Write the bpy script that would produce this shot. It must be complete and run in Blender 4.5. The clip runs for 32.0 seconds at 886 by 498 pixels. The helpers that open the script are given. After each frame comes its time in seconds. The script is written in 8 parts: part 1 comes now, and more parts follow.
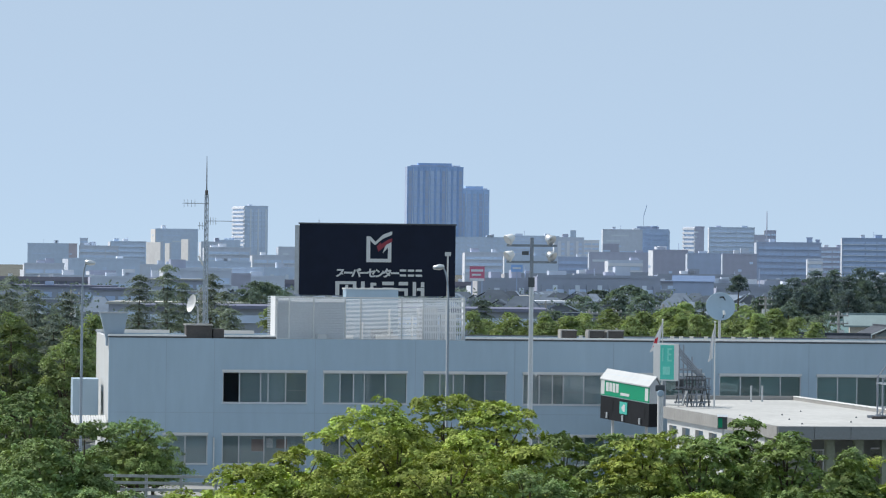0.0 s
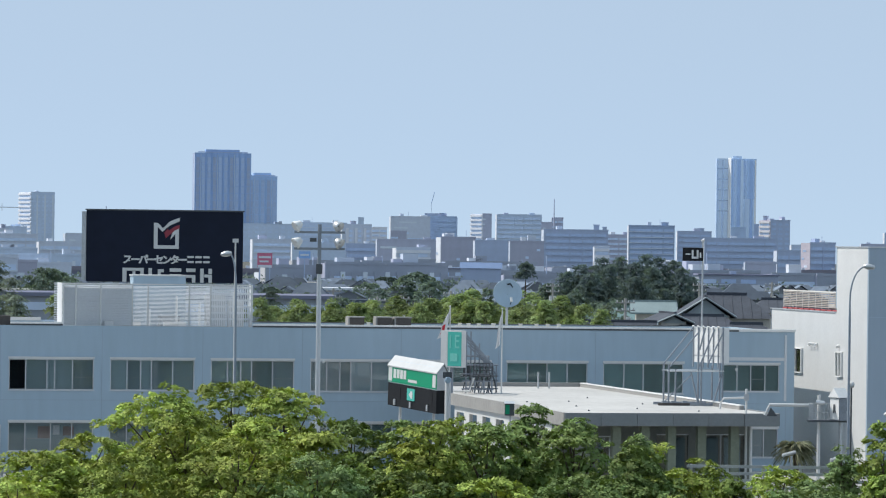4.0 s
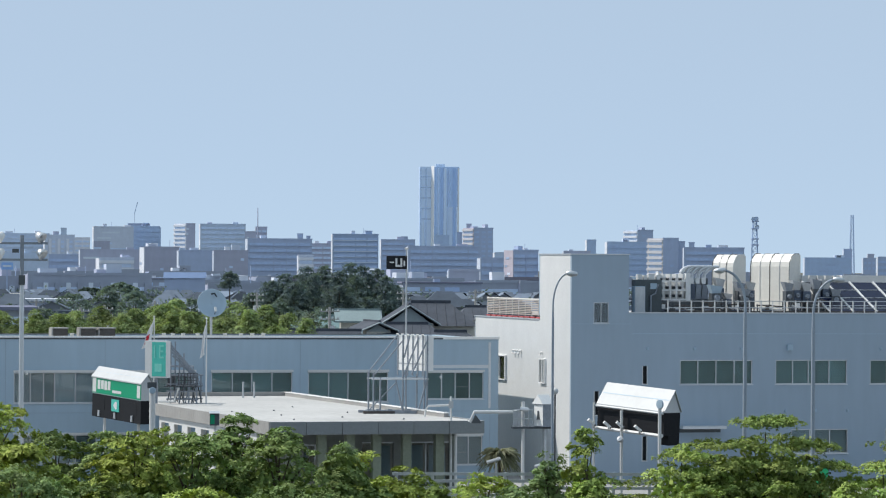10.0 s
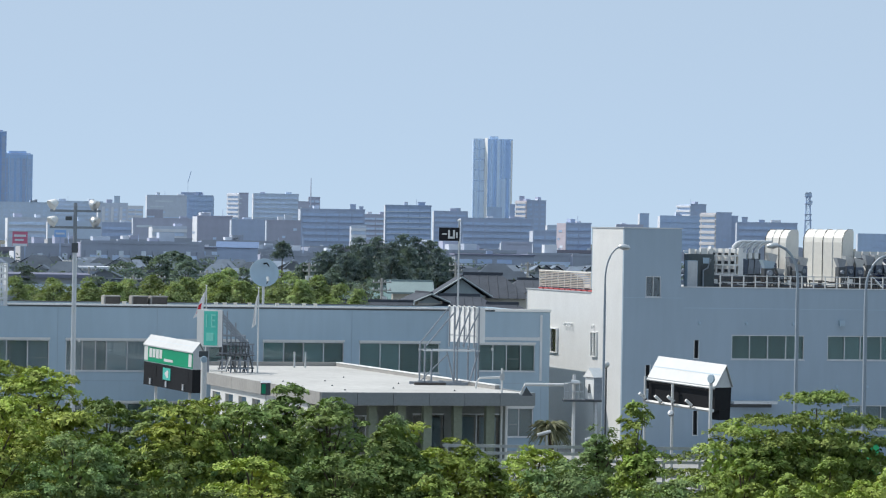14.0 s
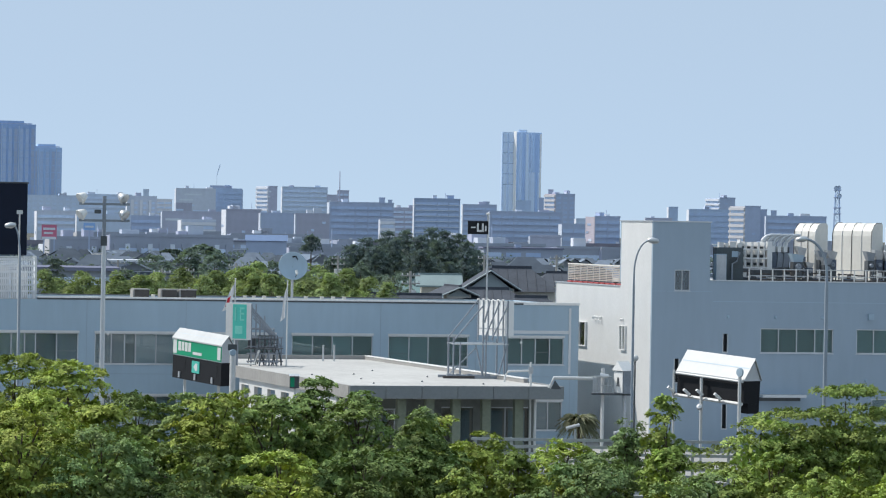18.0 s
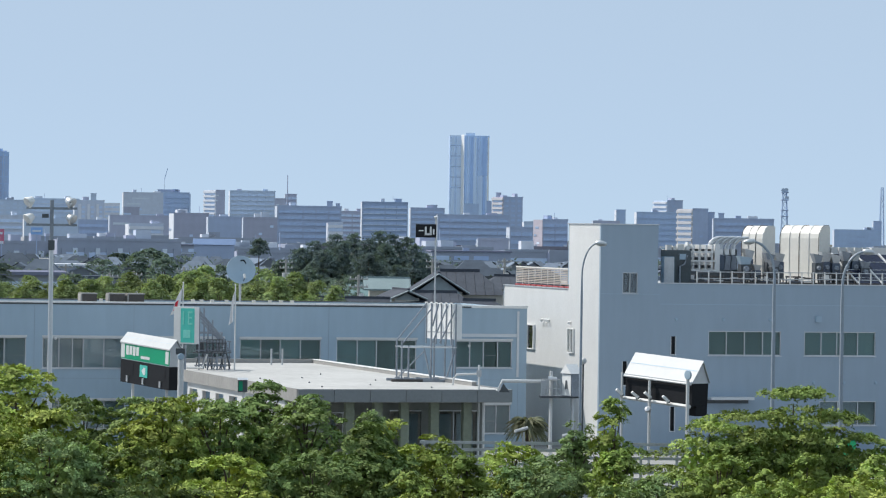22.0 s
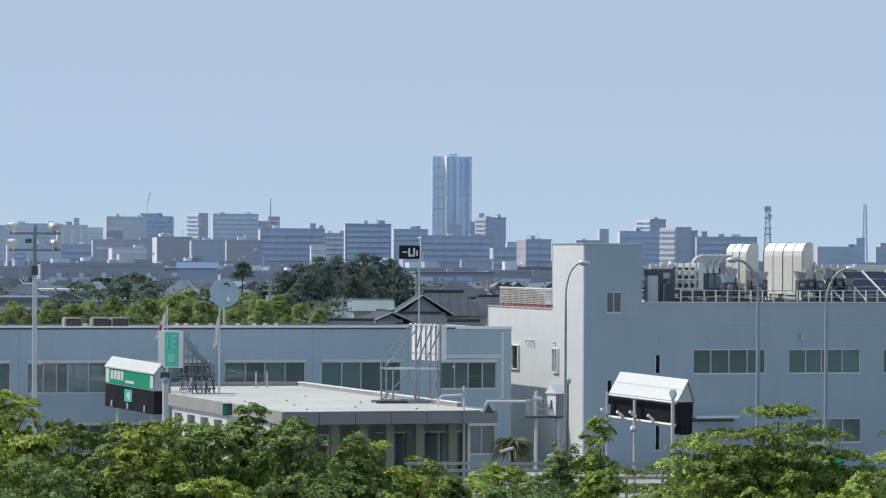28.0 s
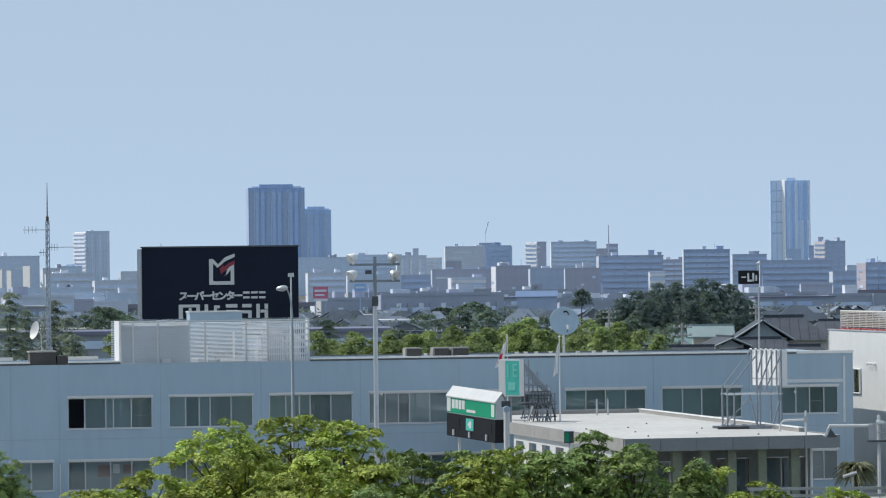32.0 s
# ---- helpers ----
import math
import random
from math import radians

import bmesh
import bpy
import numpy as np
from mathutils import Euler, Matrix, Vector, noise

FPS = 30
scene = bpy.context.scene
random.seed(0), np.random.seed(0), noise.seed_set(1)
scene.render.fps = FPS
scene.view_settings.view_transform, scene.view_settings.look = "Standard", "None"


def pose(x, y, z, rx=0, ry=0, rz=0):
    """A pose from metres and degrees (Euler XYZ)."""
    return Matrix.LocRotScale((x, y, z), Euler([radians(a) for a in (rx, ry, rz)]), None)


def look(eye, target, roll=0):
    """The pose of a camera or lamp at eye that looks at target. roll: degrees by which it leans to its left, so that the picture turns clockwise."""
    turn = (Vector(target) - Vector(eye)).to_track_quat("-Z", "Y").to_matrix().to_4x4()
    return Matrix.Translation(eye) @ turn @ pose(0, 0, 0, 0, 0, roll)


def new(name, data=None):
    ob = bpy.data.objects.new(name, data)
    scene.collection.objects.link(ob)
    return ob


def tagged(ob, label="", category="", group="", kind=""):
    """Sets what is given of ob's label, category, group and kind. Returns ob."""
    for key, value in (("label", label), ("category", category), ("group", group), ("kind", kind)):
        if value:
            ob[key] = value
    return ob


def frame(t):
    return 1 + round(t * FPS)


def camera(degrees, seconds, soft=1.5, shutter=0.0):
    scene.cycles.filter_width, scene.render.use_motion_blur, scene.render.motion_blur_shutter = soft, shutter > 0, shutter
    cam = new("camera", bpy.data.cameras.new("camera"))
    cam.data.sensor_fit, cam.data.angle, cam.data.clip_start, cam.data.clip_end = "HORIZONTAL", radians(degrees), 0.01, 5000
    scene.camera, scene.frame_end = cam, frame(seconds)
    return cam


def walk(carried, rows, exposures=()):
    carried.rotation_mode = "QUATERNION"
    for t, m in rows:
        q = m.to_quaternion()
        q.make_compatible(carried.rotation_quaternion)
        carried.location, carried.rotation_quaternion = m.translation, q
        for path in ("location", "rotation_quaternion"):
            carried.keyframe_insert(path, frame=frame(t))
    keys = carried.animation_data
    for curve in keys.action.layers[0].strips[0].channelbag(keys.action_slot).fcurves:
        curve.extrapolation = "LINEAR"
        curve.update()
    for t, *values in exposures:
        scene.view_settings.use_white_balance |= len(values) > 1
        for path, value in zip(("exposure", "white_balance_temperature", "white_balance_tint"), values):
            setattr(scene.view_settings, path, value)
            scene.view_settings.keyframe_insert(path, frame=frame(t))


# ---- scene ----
cam = camera(13.0, 32.0, soft=1.15)
EYE = Vector((0, 0, 12.8))
# seconds, heading to the right, upward tilt and lean, in degrees
WALK = (
    (0, -4.077, 0.146, 0.673), (0.5, -3.923, 0.146, 0.766), (1, -3.733, 0.162, 0.679), (1.5, -3.598, 0.13, 0.739),
    (2, -3.532, 0.081, 0.737), (2.5, -3.436, 0.022, 0.707), (3, -3.111, -0.04, 0.794), (3.5, -2.261, -0.054, 0.804),
    (4, -0.949, -0.01, 0.759), (4.5, 0.543, 0.085, 0.729), (6.5, 4.224, 0.292, 0.723), (7, 4.182, 0.264, 0.602),
    (7.5, 4.058, 0.225, 0.467), (8, 3.904, 0.234, 0.396), (8.5, 3.752, 0.269, 0.33), (9, 3.612, 0.294, 0.331),
    (9.5, 3.499, 0.271, 0.266), (10, 3.41, 0.164, 0.341), (10.5, 3.335, 0.02, 0.5), (11, 3.288, -0.13, 0.669),
    (11.5, 3.271, -0.246, 0.826), (12, 3.25, -0.318, 0.936), (12.5, 3.202, -0.365, 0.966), (13, 3.074, -0.367, 0.958),
    (13.5, 2.858, -0.325, 0.967), (14, 2.64, -0.259, 0.951), (14.5, 2.502, -0.207, 0.946), (16.5, 2.585, -0.388, 1.033),
    (17, 2.443, -0.403, 1.079), (17.5, 2.295, -0.381, 1.037), (18, 2.217, -0.364, 0.982), (18.5, 2.256, -0.328, 0.937),
    (19, 2.424, -0.299, 0.913), (19.5, 2.68, -0.279, 0.921), (20, 2.995, -0.332, 0.888), (20.5, 3.245, -0.41, 0.891),
    (21, 3.338, -0.439, 0.873), (21.5, 3.218, -0.402, 0.847), (22, 2.983, -0.303, 0.836), (22.5, 2.687, -0.161, 0.747),
    (23, 2.405, -0.015, 0.667), (23.5, 2.223, 0.175, 0.623), (24, 2.12, 0.403, 0.617), (24.5, 2.168, 0.63, 0.666),
    (25, 2.364, 0.79, 0.758), (25.5, 2.683, 0.811, 0.776), (27.5, 3.434, 0.245, 0.48), (28, 3.223, 0.011, 0.262),
    (28.5, 2.801, -0.215, 0.193), (29, 2.223, -0.33, 0.002), (29.5, 1.558, -0.31, -0.056), (30, 0.867, -0.18, -0.174),
    (30.5, 0.296, -0.005, -0.254), (31, -0.312, 0.196, -0.304), (31.5, -0.943, 0.341, -0.542), (32, -1.759, 0.429, -0.661),
)


def aim(turn, tilt, lean):
    a, b = radians(turn), radians(tilt)
    return look(EYE, EYE + Vector((math.sin(a) * math.cos(b), math.cos(a) * math.cos(b), math.sin(b))), lean)


walk(cam, [(t, aim(a, b, c)) for t, a, b, c in WALK],
     [(0, 0.05), (4.5, 0.04), (7, -0.07), (8, -0.03), (9, -0.02), (11, 0.03), (13, 0.05), (21, 0.05), (23, 0.02), (24, -0.02), (25.2, -0.14), (26.5, -0.13), (28, -0.09), (29.5, 0.03), (30.8, 0.03), (32, -0.06)])

# ---- light: late afternoon sun from the west, clear hazy sky ----
SUN_EL, SUN_TURN = radians(48), radians(-68)
world = bpy.data.worlds.new("sky")
scene.world = world
world.use_nodes = True
wn = world.node_tree
sky = wn.nodes.new("ShaderNodeTexSky")
sky.sky_type = "NISHITA"
sky.sun_disc = False
sky.sun_elevation, sky.sun_rotation = SUN_EL, SUN_TURN
sky.air_density, sky.dust_density, sky.ozone_density = 0.25, 0.0, 6.0
veil = wn.nodes.new("ShaderNodeMix")
veil.data_type = "RGBA"
veil.inputs["Factor"].default_value = 0.82
veil.inputs["B"].default_value = (4.0, 5.0, 6.0, 1)
wn.links.new(sky.outputs[0], veil.inputs["A"])
wn.links.new(veil.outputs["Result"], wn.nodes["Background"].inputs[0])
wn.nodes["Background"].inputs[1].default_value = 0.13
sun = new("sun", bpy.data.lights.new("sun", "SUN"))
sun.data.energy, sun.data.angle, sun.data.color = 4.0, radians(0.6), (1.0, 0.955, 0.89)
sun.matrix_world = look(
    (100 * math.sin(SUN_TURN) * math.cos(SUN_EL), 100 * math.cos(SUN_TURN) * math.cos(SUN_EL), 100 * math.sin(SUN_EL)), (0, 0, 0))
scene.view_settings.exposure = 0.0


# ---- materials ----
def mat(name, colour, rough=0.6, metal=0.0, vary=0.12, fine=8.0, coarse=0.4, bump=0.15, per_piece=0.0, island=0.0, stretch=(1, 1, 1), spec=0.5):
    """Painted or raw surface with grain and broad stains at true size."""
    m = bpy.data.materials.new(name)
    m.use_nodes = True
    n, k = m.node_tree.nodes, m.node_tree.links
    b = n["Principled BSDF"]
    b.inputs["Roughness"].default_value, b.inputs["Metallic"].default_value = rough, metal
    b.inputs["Specular IOR Level"].default_value = spec
    co = n.new("ShaderNodeTexCoord")
    mp = n.new("ShaderNodeMapping")
    mp.inputs["Scale"].default_value = stretch
    k.new(co.outputs["Object"], mp.inputs[0])
    g, s = n.new("ShaderNodeTexNoise"), n.new("ShaderNodeTexNoise")
    g.inputs["Scale"].default_value, s.inputs["Scale"].default_value = fine, coarse
    g.inputs["Detail"].default_value, s.inputs["Detail"].default_value = 4, 3
    k.new(mp.outputs[0], g.inputs[0]), k.new(mp.outputs[0], s.inputs[0])
    add = n.new("ShaderNodeMath")
    k.new(g.outputs[0], add.inputs[0]), k.new(s.outputs[0], add.inputs[1])
    ramp = n.new("ShaderNodeMapRange")
    ramp.inputs["From Min"].default_value, ramp.inputs["From Max"].default_value = 0.7, 1.3
    ramp.inputs["To Min"].default_value, ramp.inputs["To Max"].default_value = 1 - vary, 1 + vary
    k.new(add.outputs[0], ramp.inputs[0])
    last = ramp.outputs[0]
    for amount, node, socket in ((per_piece, "ShaderNodeObjectInfo", "Random"), (island, "ShaderNodeNewGeometry", "Random Per Island")):
        if amount:
            r, q, mul = n.new(node), n.new("ShaderNodeMapRange"), n.new("ShaderNodeMath")
            q.inputs["To Min"].default_value, q.inputs["To Max"].default_value = 1 - amount, 1 + amount
            mul.operation = "MULTIPLY"
            k.new(r.outputs[socket], q.inputs[0]), k.new(last, mul.inputs[0]), k.new(q.outputs[0], mul.inputs[1])
            last = mul.outputs[0]
    hv = n.new("ShaderNodeHueSaturation")
    hv.inputs["Color"].default_value = (*colour, 1)
    k.new(last, hv.inputs["Value"])
    k.new(hv.outputs[0], b.inputs["Base Color"])
    if bump:
        u = n.new("ShaderNodeBump")
        u.inputs["Strength"].default_value, u.inputs["Distance"].default_value = bump, 0.02
        k.new(g.outputs[0], u.inputs["Height"]), k.new(u.outputs[0], b.inputs["Normal"])
    return m


def leaf_mat(name, colour, glow, through_tint=(1.15, 1.2, 0.62)):
    """Leaves: matte face, light passing through, each leaf its own shade."""
    m = bpy.data.materials.new(name)
    m.use_nodes = True
    n, k = m.node_tree.nodes, m.node_tree.links
    n.remove(n["Principled BSDF"])
    r, q, hv = n.new("ShaderNodeNewGeometry"), n.new("ShaderNodeMapRange"), n.new("ShaderNodeHueSaturation")
    q.inputs["To Min"].default_value, q.inputs["To Max"].default_value = 0.85, 1.15
    k.new(r.outputs["Random Per Island"], q.inputs[0]), k.new(q.outputs[0], hv.inputs["Value"])
    co, s, hq = n.new("ShaderNodeTexCoord"), n.new("ShaderNodeTexNoise"), n.new("ShaderNodeMapRange")
    s.inputs["Scale"].default_value = 0.5
    hq.inputs["From Min"].default_value, hq.inputs["From Max"].default_value = 0.3, 0.7
    hq.inputs["To Min"].default_value, hq.inputs["To Max"].default_value = 0.475, 0.52
    k.new(co.outputs["Object"], s.inputs[0]), k.new(s.outputs[0], hq.inputs[0]), k.new(hq.outputs[0], hv.inputs["Hue"])
    hv.inputs["Color"].default_value = (*colour, 1)
    pn, pq, pm = n.new("ShaderNodeTexNoise"), n.new("ShaderNodeMapRange"), n.new("ShaderNodeMath")
    pn.inputs["Scale"].default_value, pn.inputs["Detail"].default_value = 1.6, 2
    pq.inputs["From Min"].default_value, pq.inputs["From Max"].default_value = 0.32, 0.68
    pq.inputs["To Min"].default_value, pq.inputs["To Max"].default_value = 0.62, 1.4
    pm.operation = "MULTIPLY"
    k.new(co.outputs["Object"], pn.inputs[0]), k.new(pn.outputs[0], pq.inputs[0])
    oi, oq, om = n.new("ShaderNodeObjectInfo"), n.new("ShaderNodeMapRange"), n.new("ShaderNodeMath")
    oq.inputs["To Min"].default_value, oq.inputs["To Max"].default_value = 0.7, 1.18
    om.operation = "MULTIPLY"
    k.new(oi.outputs["Random"], oq.inputs[0])
    k.new(q.outputs[0], pm.inputs[0]), k.new(pq.outputs[0], pm.inputs[1]), k.new(pm.outputs[0], om.inputs[0]), k.new(oq.outputs[0], om.inputs[1]), k.new(om.outputs[0], hv.inputs["Value"])
    d, tr, mix = n.new("ShaderNodeBsdfPrincipled"), n.new("ShaderNodeBsdfTranslucent"), n.new("ShaderNodeMixShader")
    d.inputs["Roughness"].default_value, d.inputs["Specular IOR Level"].default_value = 0.65, 0.1
    mix.inputs[0].default_value = glow
    warm = n.new("ShaderNodeMix")
    warm.data_type, warm.blend_type = "RGBA", "MULTIPLY"
    warm.inputs["Factor"].default_value = 1.0
    warm.inputs["B"].default_value = (*through_tint, 1)
    k.new(hv.outputs[0], warm.inputs["A"])
    k.new(hv.outputs[0], d.inputs["Base Color"]), k.new(warm.outputs["Result"], tr.inputs["Color"])
    k.new(d.outputs[0], mix.inputs[1]), k.new(tr.outputs[0], mix.inputs[2])
    k.new(mix.outputs[0], n["Material Output"].inputs[0])
    return m


def glass_mat(name, tint, gloss=1.0):
    m = bpy.data.materials.new(name)
    m.use_nodes = True
    n, k = m.node_tree.nodes, m.node_tree.links
    n.remove(n["Principled BSDF"])
    f, t, g, mix = n.new("ShaderNodeFresnel"), n.new("ShaderNodeBsdfTransparent"), n.new("ShaderNodeBsdfGlossy"), n.new("ShaderNodeMixShader")
    f.inputs["IOR"].default_value = 1.5 + gloss * 0.5
    t.inputs["Color"].default_value = (*tint, 1)
    g.inputs["Roughness"].default_value = 0.03
    k.new(f.outputs[0], mix.inputs[0]), k.new(t.outputs[0], mix.inputs[1]), k.new(g.outputs[0], mix.inputs[2])
    k.new(mix.outputs[0], n["Material Output"].inputs[0])
    return m


# Front walls take shade's blue-grey as paint; sun-facing sides keep WHITE.
PAINT = mat("shade_tinted_paint", (0.355, 0.465, 0.56), 0.55, vary=0.05, fine=2.2, coarse=0.3, bump=0.05, stretch=(1, 1, 0.16))
PAINT2 = mat("shade_tinted_grey", (0.315, 0.395, 0.48), 0.5, vary=0.045, fine=2.0, coarse=0.25, bump=0.05, stretch=(1, 1, 0.18))
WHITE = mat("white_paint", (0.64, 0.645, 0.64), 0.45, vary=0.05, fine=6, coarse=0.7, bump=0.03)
CREAM = mat("cream_paint", (0.72, 0.70, 0.65), 0.5, vary=0.06, fine=4, coarse=0.6, bump=0.03)
ALU = mat("aluminium", (0.62, 0.64, 0.66), 0.4, 0.6, vary=0.06, bump=0.02)
STEEL = mat("galvanised_steel", (0.50, 0.52, 0.54), 0.45, 0.55, vary=0.12, fine=14, coarse=1.5, bump=0.04)
DARKSTEEL = mat("dark_steel", (0.09, 0.10, 0.11), 0.5, 0.3, vary=0.15, bump=0.05)
BLACK = mat("black_panel", (0.011, 0.012, 0.015), 0.6, vary=0.2, bump=0.02, spec=0.25)
SIGNBLACK = mat("black_sign_face", (0.009, 0.014, 0.032), 0.6, vary=0.15, fine=1, bump=0.0, spec=0.2)
GREEN = mat("green_sign_face", (0.0, 0.30, 0.15), 0.4, vary=0.06, bump=0.0)
TEAL = mat("teal_sign_face", (0.07, 0.48, 0.40), 0.4, vary=0.06, bump=0.0)
RED = mat("red_paint", (0.42, 0.06, 0.06), 0.5, vary=0.1, bump=0.02)
MAROON = mat("maroon_sign_stroke", (0.28, 0.03, 0.05), 0.5, vary=0.08, bump=0.0)
REDFLAG = mat("red_cloth", (0.6, 0.03, 0.05), 0.8, vary=0.08, bump=0.05)
PINK = mat("pink_sign", (0.62, 0.18, 0.28), 0.6, vary=0.05, bump=0.0)
CLOTH = mat("white_cloth", (0.75, 0.75, 0.76), 0.85, vary=0.06, bump=0.1)
ROOFING = mat("pale_roof_membrane", (0.485, 0.48, 0.465), 0.75, vary=0.14, fine=2.5, coarse=0.18, bump=0.1)
FASCIA = mat("grey_fascia", (0.215, 0.235, 0.245), 0.5, vary=0.08, bump=0.05, per_piece=0.06)
EAVE = mat("grey_eave_board", (0.30, 0.295, 0.285), 0.7, vary=0.12, fine=5, coarse=0.5, bump=0.1)
CONC = mat("concrete", (0.36, 0.355, 0.34), 0.85, vary=0.18, fine=6, coarse=0.6, bump=0.3)
BROWNBOX = mat("weathered_brown_box", (0.085, 0.075, 0.07), 0.7, vary=0.2, fine=9, coarse=1.2, bump=0.2)
LOUVRE = mat("white_louvre", (0.74, 0.76, 0.78), 0.5, vary=0.06, bump=0.03)
SOLAR = mat("solar_cell", (0.012, 0.018, 0.045), 0.2, vary=0.2, fine=4, bump=0.0, per_piece=0.1)
BARK = mat("bark", (0.10, 0.075, 0.055), 0.9, vary=0.3, fine=20, coarse=3, bump=0.6)
ROOM = mat("room_plaster", (0.28, 0.37, 0.44), 0.8, vary=0.08, bump=0.0)
CURTAIN = mat("grey_curtain", (0.43, 0.53, 0.56), 0.9, vary=0.1, fine=10, bump=0.1, per_piece=0.25, stretch=(6, 1, 0.4))
POSTER = mat("coloured_notice", (0.45, 0.33, 0.30), 0.8, vary=0.15, bump=0.0, per_piece=0.3)
TILE = mat("grey_roof_tile", (0.078, 0.088, 0.108), 0.7, vary=0.18, fine=5, coarse=0.5, bump=0.4, spec=0.15)
BOOTH = mat("grey_booth_panel", (0.20, 0.215, 0.20), 0.6, vary=0.12, fine=3, coarse=0.5, bump=0.05)
COLUMN = mat("grey_green_column", (0.21, 0.24, 0.18), 0.7, vary=0.15, bump=0.1)
TAN = mat("tan_painted_board", (0.52, 0.36, 0.20), 0.6, vary=0.15, fine=6, bump=0.05)
POLE = mat("grey_painted_pole", (0.31, 0.36, 0.42), 0.45, vary=0.1, fine=10, coarse=1.0, bump=0.02)
PLASTER = mat("pale_plaster", (0.55, 0.53, 0.48), 0.85, vary=0.12, bump=0.1)
GLASS = glass_mat("window_glass", (0.91, 0.94, 0.95), 0.4)
DARKGLASS = glass_mat("green_window_glass", (0.80, 0.885, 0.88), 0.4)
# House colours lightened and blued: distance haze is put into them.
HOUSEMAT = mat("hazed_house_wall", (0.30, 0.33, 0.37), 0.95, vary=0.1, fine=0.5, coarse=0.05, bump=0.0, island=0.45, spec=0.0)
HOUSEROOF = mat("hazed_house_roof", (0.16, 0.195, 0.245), 0.95, vary=0.15, fine=0.6, coarse=0.05, bump=0.0, island=0.6, spec=0.0)
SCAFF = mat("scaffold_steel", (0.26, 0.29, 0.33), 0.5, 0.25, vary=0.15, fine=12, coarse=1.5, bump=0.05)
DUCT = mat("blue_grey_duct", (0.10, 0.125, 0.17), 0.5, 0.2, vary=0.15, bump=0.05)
# Haze is put into the viaduct colours too, lifting and bluing them.
VIADUCT = mat("far_hazed_concrete", (0.20, 0.215, 0.29), 0.95, vary=0.1, fine=0.3, coarse=0.03, bump=0.0, spec=0.0)
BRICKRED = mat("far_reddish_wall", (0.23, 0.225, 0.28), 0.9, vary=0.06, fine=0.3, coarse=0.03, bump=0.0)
GABLE = mat("pale_gable_board", (0.34, 0.40, 0.42), 0.8, vary=0.12, bump=0.1)
MESHSCREEN = mat("brownish_mesh_screen", (0.40, 0.36, 0.32), 0.8, vary=0.12, bump=0.05)
PALETEAL = mat("faded_teal_letter", (0.18, 0.57, 0.49), 0.45, vary=0.1, bump=0.0)
BRIGHTWHITE = mat("bright_white_casing", (0.80, 0.80, 0.79), 0.45, vary=0.05, fine=5, bump=0.03)
# Dark tone of unlit rooms, put on sheets behind the panes.
DIMSHEET = mat("dim_room_sheet", (0.24, 0.33, 0.345), 0.9, vary=0.15, fine=8, bump=0.05, per_piece=0.2, stretch=(6, 1, 0.4))
BOARDROOF = mat("off_white_sheet", (0.50, 0.52, 0.53), 0.5, vary=0.06, fine=3, coarse=0.5, bump=0.03)
# Aerial haze of the distance is mixed into these bluish wall colours.
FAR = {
    tone: mat("hazed_wall_" + tone, colour, 0.75, vary=0.07, fine=0.35, coarse=0.04, bump=0.0, spec=0.3)
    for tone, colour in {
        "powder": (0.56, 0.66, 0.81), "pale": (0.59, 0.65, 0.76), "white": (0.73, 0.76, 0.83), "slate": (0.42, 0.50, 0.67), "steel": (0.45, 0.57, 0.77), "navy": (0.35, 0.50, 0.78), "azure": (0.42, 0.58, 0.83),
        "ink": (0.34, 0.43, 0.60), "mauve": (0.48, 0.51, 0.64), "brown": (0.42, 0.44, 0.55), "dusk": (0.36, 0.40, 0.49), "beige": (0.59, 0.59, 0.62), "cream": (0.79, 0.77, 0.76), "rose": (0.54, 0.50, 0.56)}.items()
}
# Windows and ledges are lifted and blued the same way, for haze.
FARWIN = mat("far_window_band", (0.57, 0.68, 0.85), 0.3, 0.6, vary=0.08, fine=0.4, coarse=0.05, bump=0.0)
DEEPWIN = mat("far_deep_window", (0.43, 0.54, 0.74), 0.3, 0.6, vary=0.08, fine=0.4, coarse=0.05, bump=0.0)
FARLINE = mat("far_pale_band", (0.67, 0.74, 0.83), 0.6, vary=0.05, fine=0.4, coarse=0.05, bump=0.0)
LEAF = [
    leaf_mat("leaf_bright", (0.36, 0.44, 0.108), 0.12),
    leaf_mat("leaf_deep", (0.205, 0.285, 0.10), 0.12),
    leaf_mat("leaf_grey_green", (0.225, 0.315, 0.13), 0.14),
    leaf_mat("leaf_yellow_green", (0.31, 0.40, 0.11), 0.14),
    leaf_mat("leaf_layered", (0.285, 0.375, 0.108), 0.12),
    # These needles are lightened and greyed, with haze in the colour.
    leaf_mat("needle_dark", (0.215, 0.26, 0.235), 0.3),
    leaf_mat("leaf_mid", (0.255, 0.325, 0.15), 0.3),
    # Pine and far-tree leaves are blued to paint in haze.
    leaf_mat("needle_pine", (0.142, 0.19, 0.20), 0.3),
    leaf_mat("leaf_hazed_tree", (0.175, 0.235, 0.205), 0.3),
]


